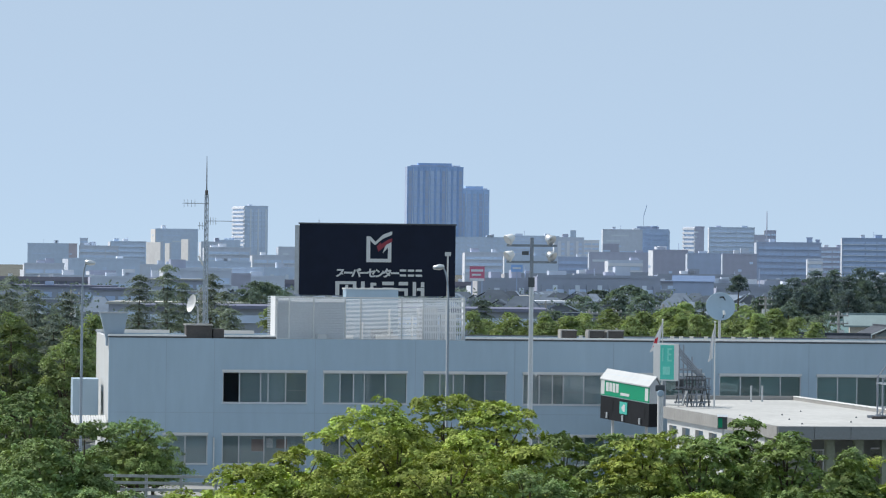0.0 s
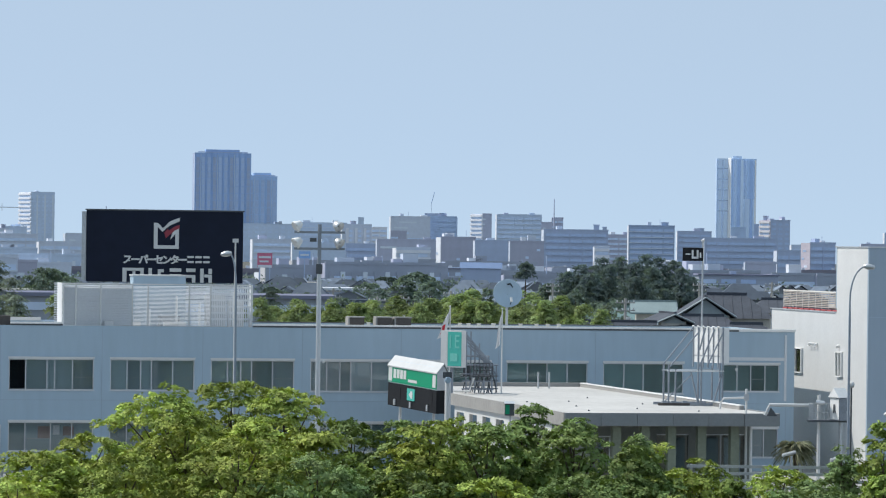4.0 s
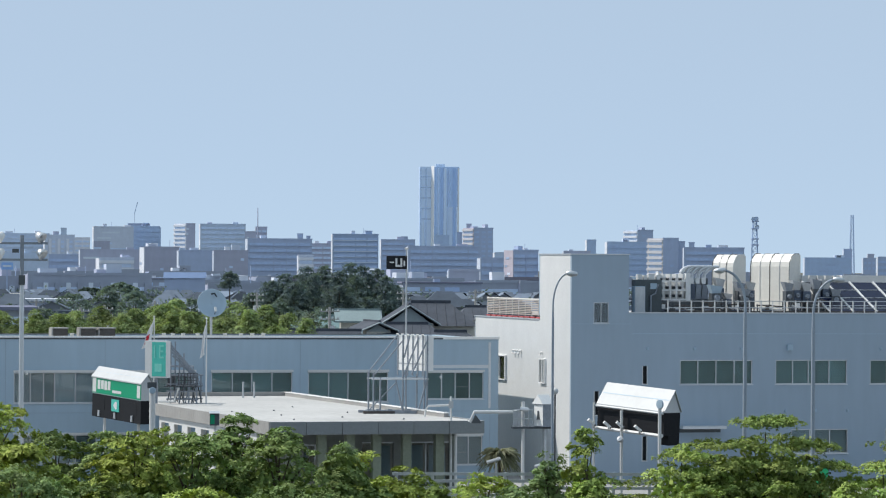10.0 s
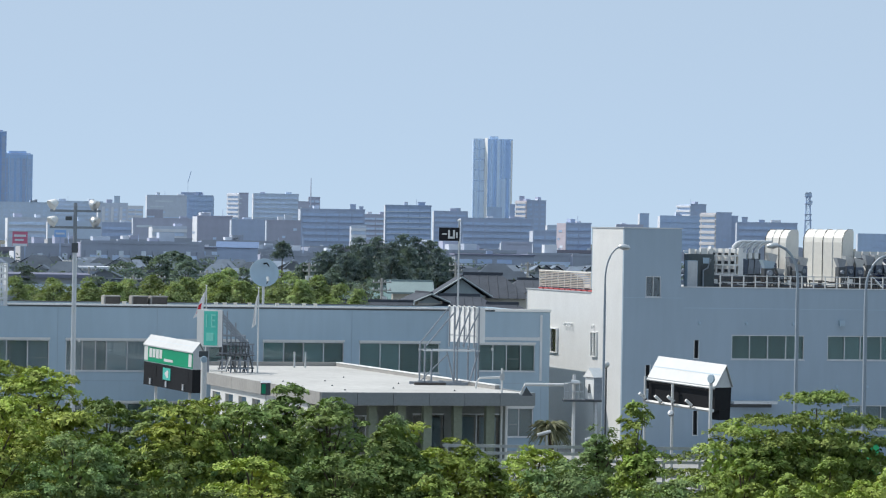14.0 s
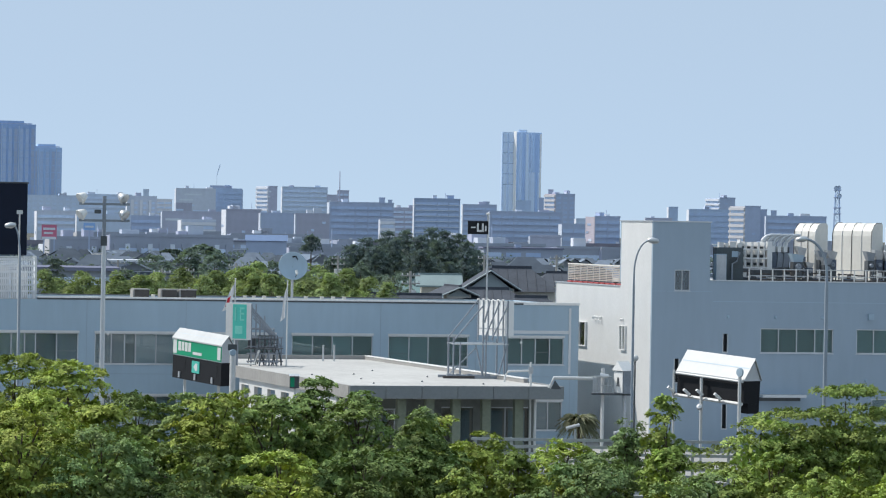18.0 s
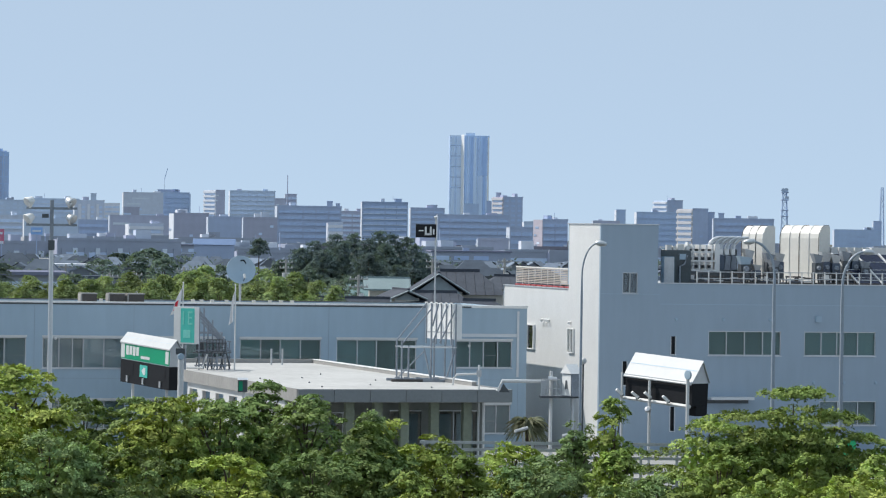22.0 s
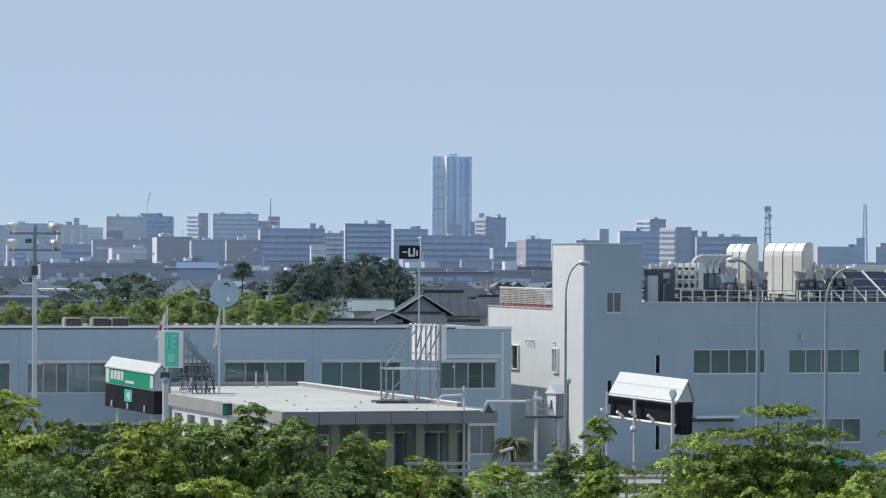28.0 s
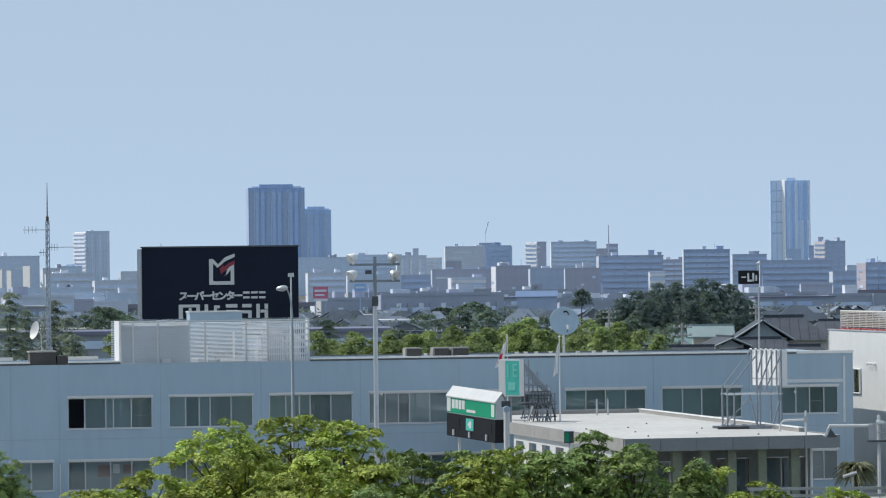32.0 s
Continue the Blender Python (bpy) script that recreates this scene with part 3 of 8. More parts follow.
# ---- grey building with stair tower and roof plant ----
annex = thing("annex_building", pose(21.92, 236, 0, 0, 0, YAW), "panelled office block with stair tower and rooftop plant, front greyed for shade", "building")
AL, AD, AT = 29.0, 21.5, 9.62
holes = [(7.0 + 6.24 * i, 11.72 + 6.24 * i, 5.25, 6.75) for i in range(4)] + [(4.6, 4.86, 5.3, 6.4), (1.5, 1.76, 3.4, 4.86), (4.6, 4.86, 0.6, 2.08), (1.42, 2.4, 9.0, 10.28)]
holes2 = [(14.29, 18.04, 0.95, 2.46), (20.5, 24.2, 0.95, 2.46)]
s = pierced(3.68, GZ, 13.18, 0.25, [h for h in holes if h[1] < 3.8])
s2 = pierced(AL, GZ, AT, 0.25, [h for h in holes + holes2 if h[1] > 3.8] + [(0, 3.68, GZ, AT)])
# Same walls as the white sides; grey here paints in the front's shade.
part("stair_tower_wall", s, PAINT2, annex, "stair tower front greyed for shade")
part("wall", s2, PAINT2, annex, "wall panels greyed for shade")
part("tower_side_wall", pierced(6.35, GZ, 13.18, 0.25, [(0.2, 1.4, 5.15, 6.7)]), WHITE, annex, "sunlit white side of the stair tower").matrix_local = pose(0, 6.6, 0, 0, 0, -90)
part("tower_back_wall", B(0.0, 3.68, 6.6, 6.8, AT - 0.2, 13.18), PAINT2, annex)
part("tower_side_wall", B(3.46, 3.68, 0.25, 6.6, AT - 0.2, 13.18), PAINT2, annex)
part("tower_roof", B(0.25, 3.46, 0.25, 6.6, 12.9, 13.05), ROOFING, annex)
part("tower_coping", B(-0.06, 3.74, -0.06, 0.3, 13.183, 13.25).box(-0.06, 0.3, 0.3, 6.85, 13.183, 13.25), ALU, annex, "pale coping")
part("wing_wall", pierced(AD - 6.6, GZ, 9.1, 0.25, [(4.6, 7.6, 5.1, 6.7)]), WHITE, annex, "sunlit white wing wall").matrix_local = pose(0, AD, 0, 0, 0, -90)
part("wing_coping", B(-0.06, 0.3, 6.86, AD, 9.103, 9.16), ALU, annex)
part("back_wall", B(0, AL, AD - 0.25, AD, GZ, 9.1), PAINT2, annex)
part("end_wall", B(AL - 0.25, AL, 0.25, AD - 0.25, GZ, AT), PAINT2, annex)
part("roof", B(3.85, AL - 0.25, 0.25, AD - 0.25, AT - 0.35, AT - 0.15), ROOFING, annex)
part("wing_roof", B(0.25, 3.85, 6.8, AD - 0.25, 8.6, 8.8), ROOFING, annex)
part("floor_slab", B(0.25, AL - 0.25, 0.25, AD - 0.25, 3.8, 4.1), CONC, annex)
part("inner_wall", B(3.85, AL - 0.25, 4.5, 4.62, GZ, AT - 0.35), ROOM, annex)
part("inner_wall", B(0.3, 3.46, 2.5, 2.6, GZ, 12.9), ROOM, annex)
part("panel_joint", B(3.9, AL, -0.012, 0, 8.35, 8.39), PAINT, annex)
part("panel_joint", B(0.03, 3.8, -0.012, 0, 8.95, 8.98), PAINT, annex)
part("roof_coping", B(3.69, AL, -0.05, 0.3, AT + 0.003, AT + 0.06), ALU, annex)
for i in range(4):
    a = 7.0 + 6.24 * i
    window(annex, a, a + 4.72, 5.25, 6.75, ((0.25, 0.5, 0.75), (0.24, 0.46, 0.51, 0.75), (0.24, 0.47, 0.52, 0.76), (0.25, 0.5, 0.75))[i], DARKGLASS, False, (0, 1, 2, 3, 4))
for a, b, z0, z1 in holes2:
    window(annex, a, b, z0, z1, (0.33, 0.68), GLASS, False, (0, 1))
window(annex, 1.42, 2.4, 9.0, 10.28, (0.5,), GLASS, False, dark=DARKSTEEL)
for a, b, z0, z1 in holes[4:7]:
    part("slit_window", B(a + 0.01, b - 0.01, 0.1, 0.11, z0 + 0.01, z1 - 0.01), BLACK, annex, "dark slit window")
    part("slit_frame", B(a - 0.05, a, -0.03, 0.09, z0, z1).box(b, b + 0.05, -0.03, 0.09, z0, z1).box(a - 0.05, b + 0.05, -0.04, 0.09, z0 - 0.06, z0), ALU, annex)
for y0, y1, z0, z1 in ((5.2, 6.4, 5.15, 6.7), (AD - 7.6, AD - 4.6, 5.1, 6.7)):
    ym = (y0 + y1) / 2
    sh = B(-0.15, 0.1, y0, y1, z0, z0 + 0.06).box(-0.15, 0.1, y0, y1, z1 - 0.06, z1)
    for y in (y0, ym - 0.04, y1 - 0.08):
        sh.box(-0.15, 0.1, y, y + 0.08, z0 + 0.06, z1 - 0.06)
    sw = part("side_window", sh, BRIGHTWHITE, annex, "aluminium window in the sunlit side wall")
    part("pane", B(-0.05, -0.045, y0 + 0.08, ym - 0.04, z0 + 0.06, z1 - 0.06), GLASS, sw).visible_shadow = False
    part("pane", B(-0.05, -0.045, ym + 0.04, y1 - 0.08, z0 + 0.06, z1 - 0.06), GLASS, sw).visible_shadow = False
    part("backing", B(0.0, 0.01, y0 + 0.081, y1 - 0.081, z0 + 0.061, z1 - 0.061), CURTAIN, sw, "grey curtain")
for x, z in ((4.9, 7.45), (7.95, 7.45), (11.0, 7.45), (20.2, 7.45), (15.9, 3.6), (18.0, 3.6), (21.3, 3.6), (13.9, 3.6)):
    part("wall_vent", Shape().lathe([(0.0, -0.1), (0.075, -0.1), (0.1, -0.002)], (x, 0, z), (0, 1, 0), 10), PAINT, annex, "small round wall vent")
part("wall_lamp_box", B(13.95, 14.3, -0.22, -0.003, 7.35, 7.7), PAINT, annex, "grey box on the wall")
# Dark strip fixed flat on the wall below the canopy.
part("canopy_recess", B(6.95, 9.65, -0.03, -0.003, 2.3, 2.53), DARKSTEEL, annex, "dark strip under the canopy")
part("entrance_canopy", B(6.9, 9.7, -1.0, -0.003, 2.55, 2.72), ALU, annex, "thin pale entrance canopy")
for y, n in ((17.0, 1), (12.1, 3), (6.0, 1)):
    for i in range(n):
        part("pipe_stub", Shape().tube([(-0.03, y - 0.7 * i, 7.06), (-0.14, y - 0.7 * i, 7.05), (-0.17, y - 0.7 * i, 6.9)], 0.1, 7), BRIGHTWHITE, annex, "short white hooked vent pipe")


def annex_thing(name, x, y, label, cat, z=AT - 0.15, group="", turn=0):
    return thing(name, annex.matrix_world @ pose(slide(21.92, 236, YAW, x, y), y, z, 0, 0, turn), label, cat, group)


rail = annex_thing("roof_railing", 6.2, 0.5, "pale galvanised railing along the roof edge", "railing")
for i in range(30):
    part("baluster", B(0.76 * i - 0.035, 0.76 * i + 0.035, -0.03, 0.03, 0, 0.95), WHITE, rail)
for z in (0.5, 0.9):
    part("rail", Shape().tube([(0, -0.06, z), (22.3, -0.06, z)], 0.028, 6), STEEL, rail)
part("kick_plate", B(0, 22.3, 0.04, 0.06, 0.0, 0.3), BROWNBOX, rail)

# condenser racks, cowled ducts and fans
rack = annex_thing("condenser_rack", 5.66, 3.4, "white rack of condenser columns with dark coil openings", "condenser")
for i in range(4):
    x = 0.42 * i
    u = part("column", B(0, 0.46, 0, 0.07, 0.95, 2.42), BRIGHTWHITE, rack, "white condenser fin")
    u.matrix_local = pose(x, 0.32, 0, 0, 0, -60)
    part("top_case", B(-0.02, 0.5, -0.06, 0.14, 2.3, 2.56), BRIGHTWHITE, u, "bright white top case")
    for j in range(3):
        z = 1.02 + 0.5 * j
        part("opening", B(0.1, 0.36, -0.02, -0.003, z + 0.08, z + 0.26), DARKSTEEL, u, "dark oblong opening")
        part("clip", B(-0.05, 0.12, -0.12, -0.022, z + 0.3, z + 0.4), BRIGHTWHITE, u)
    part("recess", B(x + 0.16, x + 0.4, 0.34, 0.45, 0.9, 2.15), BROWNBOX, rack, "dark recess")
for z in (0.92, 1.5, 2.06):
    part("cross_beam", B(-0.1, 1.9, -0.06, -0.002, z, z + 0.09), BRIGHTWHITE, rack)
part("end_panel", B(1.7, 2.02, -0.03, 0.55, 0.9, 2.6), BRIGHTWHITE, rack, "white end panel")
part("base", B(-0.15, 2.0, -0.1, 0.6, 0, 0.9), DARKSTEEL, rack, "dark base frame")
part("side_ladder", B(-0.12, -0.05, -0.05, 0.45, 0.9, 2.7), BRIGHTWHITE, rack)
brl = annex_thing("duct_bank", 7.35, 4.0, "bank of grey arched ducts with pale ribs", "duct")
for i in range(5):
    x = 0.4 * i
    arch = [(x + 0.35 - 0.78 * math.cos(q), 0.0, 2.3 + 0.68 * math.sin(q)) for q in [math.pi * 0.58 * k / 7 for k in range(8)]]
    d = part("duct", Shape().tube(arch, 0.14, 10), LOUVRE, brl, "pale arched duct")
    part("rib", Shape().tube([(p[0] - 0.03, p[1] - 0.16, p[2] + 0.05) for p in arch], 0.08, 6), ALU, d, "pale curved rib")
    part("riser", B(x - 0.4, x - 0.16, -0.02, 0.34, 0.3, 2.28), PAINT if i in (1, 2) else DARKSTEEL, d, "upright duct")
    if i in (0, 1, 2):
        part("collar", B(x + 0.12, x + 0.36, -0.45, -0.1, 1.95, 2.3), BRIGHTWHITE, d, "white collar")
        part("drop", Shape().quads([(x + 0.05, -0.5, 1.0), (x + 0.42, -0.5, 1.0), (x + 0.42, -0.15, 1.0), (x + 0.05, -0.15, 1.0), (x + 0.16, -0.48, 1.95), (x + 0.48, -0.48, 1.85), (x + 0.48, -0.15, 1.85), (x + 0.16, -0.15, 1.95)],
                                   [(0, 1, 5, 4), (1, 2, 6, 5), (2, 3, 7, 6), (3, 0, 4, 7), (4, 5, 6, 7), (3, 2, 1, 0)]), SCAFF if i else DUCT, d, "grey drop duct")
part("plinth", B(-0.45, 2.75, -0.55, 0.6, 0, 0.3), CONC, brl)
part("frame", B(-0.45, 1.7, -0.6, -0.52, 0.3, 0.98).box(1.7, 1.78, -0.6, -0.52, 0.3, 1.6), DARKSTEEL, brl)

# small cabinets by the stair tower
ccab = annex_thing("control_cabinet", 4.05, 1.3, "pale grey control cabinet on the roof", "cabinet")
part("body", B(0, 0.68, 0, 0.5, 0.12, 1.8), PAINT, ccab)
part("door", B(0.03, 0.65, -0.03, -0.003, 0.16, 1.76), STEEL, ccab)
part("foot", B(0.02, 0.66, 0.03, 0.47, 0, 0.118), DARKSTEEL, ccab)
chl = annex_thing("chiller_unit", 4.85, 1.9, "dark chiller unit with a grille and white pipe fittings", "air conditioner")
part("body", B(-0.78, 0.95, 0, 0.7, 0.1, 2.2), mat("chiller_green", (0.07, 0.09, 0.10), 0.5, vary=0.2), chl)
for j in range(6):
    part("slat", B(0.06, 0.79, -0.03, -0.003, 0.95 + 0.11 * j, 1.0 + 0.11 * j), DARKSTEEL, chl)
part("pipe", Shape().tube([(0.2, -0.12, 0.1), (0.2, -0.12, 1.2), (0.5, -0.12, 1.35), (0.7, -0.05, 1.9)], 0.06, 7), SCAFF, chl)
part("base", B(-0.8, 0.97, -0.02, 0.72, 0, 0.098), DARKSTEEL, chl)
for x, w, z in ((-0.6, 0.3, 2.2), (-0.2, 0.2, 2.2), (0.1, 0.4, 2.2), (0.62, 0.25, 2.2)):
    part("pipe_lug", B(x, x + w, 0.05, 0.4, z + 0.002, z + 0.2 + w * 0.4), WHITE, chl, "white pipe fitting")
part("manhole", B(0.2, 0.62, -0.04, -0.032, 1.62, 1.98), PAINT, chl, "pale access panel")
brd = annex_thing("duct_shelter", 4.15, 3.4, "white slatted shelter roof over roof plant", "shelter")
for lx in (0.0, 1.5):
    for ly in (0.0, 0.8):
        part("post", B(lx, lx + 0.07, ly, ly + 0.07, 0, 2.1), STEEL, brd)
for j in range(4):
    part("slat", B(-0.1, 1.7, -0.05 + 0.25 * j, 0.12 + 0.25 * j, 2.102 + 0.08 * j, 2.16 + 0.08 * j), BRIGHTWHITE if j % 2 else PAINT, brd)
part("tank", Shape().tube([(0.25, 0.4, 1.3), (1.3, 0.4, 1.3)], 0.33, 12), DARKSTEEL, brd)
part("cradle", B(0.3, 0.45, 0.15, 0.65, 0, 1.0).box(1.1, 1.25, 0.15, 0.65, 0, 1.0), DARKSTEEL, brd)


def cowl(x, y, w, depth, h, ribs):
    c = annex_thing("duct_cowl", x, y, "cream sheet-metal duct cowl with rounded shoulder and ribs", "duct", group="cream cowls", turn=-60)
    q = [(0, 0.25), (0, h - 0.8), (0.06, h - 0.5), (0.26, h - 0.18), (0.5, h), (depth - 0.12, h), (depth, h - 0.1), (depth, 0.25)]
    n = len(q)
    sh = Shape().quads([(dx, a, b) for dx in (0, w) for a, b in q], [tuple(range(n)), tuple(range(2 * n - 1, n - 1, -1))] + [(k, k + n, (k + 1) % n + n, (k + 1) % n) for k in range(n)])
    part("casing", sh, CREAM, c)
    for i in range(ribs + 1):
        x0 = w * i / ribs - (0.02 if i else 0)
        part("rib", Shape().tube([(x0 + 0.01, a - 0.015 if a < 0.3 else a, b + 0.015) for a, b in q[:6]], 0.02, 5), WHITE if i % 2 else BROWNBOX, c)
    part("plinth", B(-0.05, w + 0.05, -0.05, depth + 0.05, 0, 0.25), STEEL, c)


cowl(9.05, 5.2, 1.75, 1.2, 3.78, 3)
cowl(11.55, 7.0, 3.2, 1.1, 3.85, 4)
for x, y, w, h, k in ((9.0, 1.8, 0.7, 1.9, 0), (9.9, 1.8, 0.45, 1.4, 1), (11.0, 2.0, 0.55, 1.7, 0), (15.0, 2.2, 0.55, 2.1, 1), (15.7, 2.4, 0.5, 2.3, 0), (16.3, 2.4, 0.5, 2.3, 1), (16.9, 2.2, 0.6, 1.7, 0), (13.85, 2.2, 0.5, 2.1, 0), (14.4, 2.4, 0.5, 2.2, 1), (10.7, 2.6, 0.5, 2.1, 0), (11.3, 2.8, 0.55, 2.15, 1), (9.35, 3.0, 0.5, 2.35, 1)):
    f = annex_thing("extract_fan", x, y, "grey extract fan with a flared cowl on a stand", "fan", group="extract fans")
    for lx, ly in ((0.0, 0.0), (w - 0.06, 0.0), (0.0, 0.5), (w - 0.06, 0.5)):
        part("leg", B(lx, lx + 0.06, ly, ly + 0.06, 0, h * 0.42), DARKSTEEL, f)
    part("housing", B(0.02, w - 0.02, -0.05, 0.55, h * 0.42, h * 0.72), DUCT if k else DARKSTEEL, f)
    part("inlet", Shape().lathe([(0.02, -0.02), (w * 0.2, -0.04), (w * 0.3, 0.04), (w * 0.3, 0.1)], (w / 2, -0.16, h * 0.57), (0, 1, 0), 12), SCAFF, f)
    part("hood", Shape().quads([(0.08, 0.0, h * 0.72), (w - 0.08, 0.0, h * 0.72), (w - 0.08, 0.45, h * 0.72), (0.08, 0.45, h * 0.72), (-0.12, -0.12, h), (w + 0.02, -0.12, h * 0.94), (w + 0.02, 0.6, h * 0.94), (-0.12, 0.6, h)],
         [(0, 1, 5, 4), (1, 2, 6, 5), (2, 3, 7, 6), (3, 0, 4, 7), (4, 5, 6, 7), (3, 2, 1, 0)]), STEEL if k else PAINT if x < 10 else SCAFF, f, "flared grey hood")
    part("motor", B(w * 0.3, w * 0.75, -0.25, -0.052, h * 0.2, h * 0.4), DARKSTEEL, f)
    part("bend", Shape().tube([(w * 0.8, 0.3, h * 0.4), (w * 0.95, 0.3, h * 0.25), (w * 1.25, 0.35, h * 0.2)], 0.09, 8), SCAFF, f)
for i in range(7):
    bx = annex_thing("filter_box", 13.9 + 0.52 * i, 4.6 + 0.15 * (i % 2), "white box at the top of the roof plant", "box", group="filter boxes")
    part("body", B(0, 0.42, 0, 0.6, 0, 2.45), DARKSTEEL, bx)
    part("top_case", B(-0.01, 0.43, -0.02, 0.62, 2.0, 2.5), WHITE, bx)
hd = annex_thing("header_tank", 17.6, 7.0, "long low white header tank", "tank")
part("body", B(0, 4.2, 0, 1, 1.8, 2.5), WHITE, hd)
part("stand", B(0, 0.1, 0, 1, 0, 1.8).box(4.1, 4.2, 0, 1, 0, 1.8), STEEL, hd)

for x, y, w, h in ((4.2, 2.6, 1.2, 1.5), (5.5, 2.2, 0.9, 0.8), (6.6, 1.6, 1.4, 0.7), (8.4, 1.5, 1.5, 0.9), (10.2, 1.4, 1.2, 0.75), (12.0, 1.5, 1.8, 0.7), (14.2, 1.6, 1.2, 1.0), (15.6, 1.5, 1.4, 1.1)):
    pr = annex_thing("pipe_manifold", x, y, "low dark manifold of pipes and valves behind the railing", "pipes", group="pipe manifolds")
    part("frame", B(0, w, 0, 0.06, 0, 0.12).box(0, 0.06, 0, 0.06, 0.12, h).box(w - 0.06, w, 0, 0.06, 0.12, h), DARKSTEEL, pr)
    for j in range(3):
        part("pipe", Shape().tube([(0, 0.12, h * (0.3 + 0.3 * j)), (w * 0.5, 0.12, h * (0.3 + 0.3 * j)), (w * (0.6 + 0.1 * j), 0.3, h * (0.2 + 0.3 * j)), (w, 0.3, h * (0.2 + 0.3 * j))], 0.05, 6), (DARKSTEEL, STEEL, BROWNBOX)[j], pr)
    part("pump", Shape().tube([(w * 0.2, 0.45, 0.2), (w * 0.7, 0.45, 0.2)], 0.19, 10), DUCT, pr)
    part("valve_box", B(w * 0.3, w * 0.3 + 0.22, -0.12, -0.003, h * 0.5, h * 0.5 + 0.28), BROWNBOX if w > 1.3 else WHITE, pr)

# solar array sloping towards the roof edge
for i in range(6):
    a = annex_thing("solar_panel", 16.9 + 1.58 * i, 1.0, "dark blue solar panel column on a sloping white frame", "solar panel", group="solar array")
    sl = Vector((-1.05, 2.6, 1.95))
    for j in range(4):
        p = Vector((0.1, 0, 0.15)) + sl * (j / 4 + 0.008)
        q = Vector((0.1, 0, 0.15)) + sl * ((j + 1) / 4 - 0.012)
        part("module", Shape().quads([(p.x, p.y, p.z), (p.x + 1.42, p.y, p.z), (q.x + 1.42, q.y, q.z), (q.x, q.y, q.z), (p.x, p.y + 0.03, p.z - 0.04), (p.x + 1.42, p.y + 0.03, p.z - 0.04), (q.x + 1.42, q.y + 0.03, q.z - 0.04), (q.x, q.y + 0.03, q.z - 0.04)],
             [(0, 1, 2, 3), (7, 6, 5, 4), (0, 4, 5, 1), (1, 5, 6, 2), (2, 6, 7, 3), (3, 7, 4, 0)]), SOLAR, a)
        e = q + sl * 0.006
        part("seam", Shape().tube([(e.x, e.y - 0.02, e.z), (e.x + 1.44, e.y - 0.02, e.z)], 0.022, 4), ALU, a)
    part("rail", Shape().tube([(0.04, -0.06, 0.1), (-1.01, 2.56, 2.12)], 0.06, 5), BRIGHTWHITE, a, "white sloping rail")
    part("back_leg", B(-1.0, -0.94, 2.6, 2.66, 0, 2.1), STEEL, a)

# screened terrace on the wing
def wing_thing(name, x, y, label, cat, z=8.8, group=""):
    return thing(name, annex.matrix_world @ pose(x, y, z), label, cat, group)


fen = wing_thing("terrace_screen", 0.5, 7.2, "mesh screen with red boxes on the wing roof", "screen", z=8.8)
for i in range(10):
    part("post", B(0.0, 0.05, 1.45 * i, 1.45 * i + 0.05, 0, 1.5), STEEL, fen)
for i in range(9):
    part("slat", B(0.0, 0.03, 0, 13.1, 0.55 + 0.11 * i, 0.61 + 0.11 * i), MESHSCREEN, fen)
part("top_rail", B(-0.02, 0.05, 0, 13.1, 1.52, 1.6), CREAM, fen)
for i in range(10):
    bx = wing_thing("red_crate", 0.32, 7.6 + 1.25 * i, "small red crate behind the parapet", "crate", z=8.8, group="red crates")
    part("body", B(0, 0.12, 0, 0.9, 0, 0.4), RED, bx)
    part("rim", B(-0.02, 0.14, -0.02, 0.92, 0.4, 0.46), RED, bx)


# ---- low gatehouse with flat roof ----
gate = thing("gatehouse", pose(3.0, 195.8, 0, 0, 0, 14), "low gatehouse with a broad pale flat roof and grey fascia", "building")
GW, GD, GT = 11.35, 38.0, 4.55
part("roof_deck", B(0.12, GW - 0.12, 0.12, GD - 0.12, GT - 0.3, GT), ROOFING, gate, "pale flat roof membrane")
for i in range(6):
    a = GW * i / 6
    part("fascia_panel", B(a + 0.012, a + GW / 6 - 0.012, -0.03, 0.12, GT - 0.6, GT + 0.05), FASCIA, gate, "grey metal fascia panel")
for i in range(12):
    a = GD * i / 12
    part("side_fascia_panel", B(-0.03, 0.12, a + 0.13, a + GD / 12 - 0.02 + 0.12, GT - 0.6, GT + 0.05), EAVE, gate, "grey roof edge board")
    part("side_fascia_panel", B(GW - 0.12, GW + 0.03, a + 0.13, a + GD / 12 - 0.02 + 0.12, GT - 0.6, GT + 0.05), FASCIA, gate)
part("back_fascia", B(0, GW, GD, GD + 0.12, GT - 0.6, GT + 0.07), FASCIA, gate)
part("roof_kerb", B(1.2, GW - 0.122, GD - 0.4, GD - 0.14, GT + 0.002, GT + 0.24), EAVE, gate, "low kerb along the roof edge")
part("roof_kerb", B(GW - 0.45, GW - 0.2, 5.5, GD - 0.42, GT + 0.002, GT + 0.2), EAVE, gate, "low kerb along the roof edge")
part("kerb_cap", B(GW - 0.48, GW - 0.17, 5.45, GD - 0.43, GT + 0.202, GT + 0.25), BRIGHTWHITE, gate, "white kerb cap")
part("ceiling", B(0.12, GW - 0.12, 0.12, GD - 0.12, GT - 0.62, GT - 0.5), CONC, gate)
part("front_wall", pierced(GW - 1.2, GZ, GT - 0.62, 0.2, [(0.6, 1.7, 0.3, 3.3), (2.0, 3.2, 0.3, 3.3), (3.8, 4.7, -0.7, 3.2), (5.1, 6.8, 0.3, 3.4), (7.3, 9.8, 0.3, 3.4)]), BOOTH, gate, "grey recessed front wall").location = (0.6, 3.0, 0)
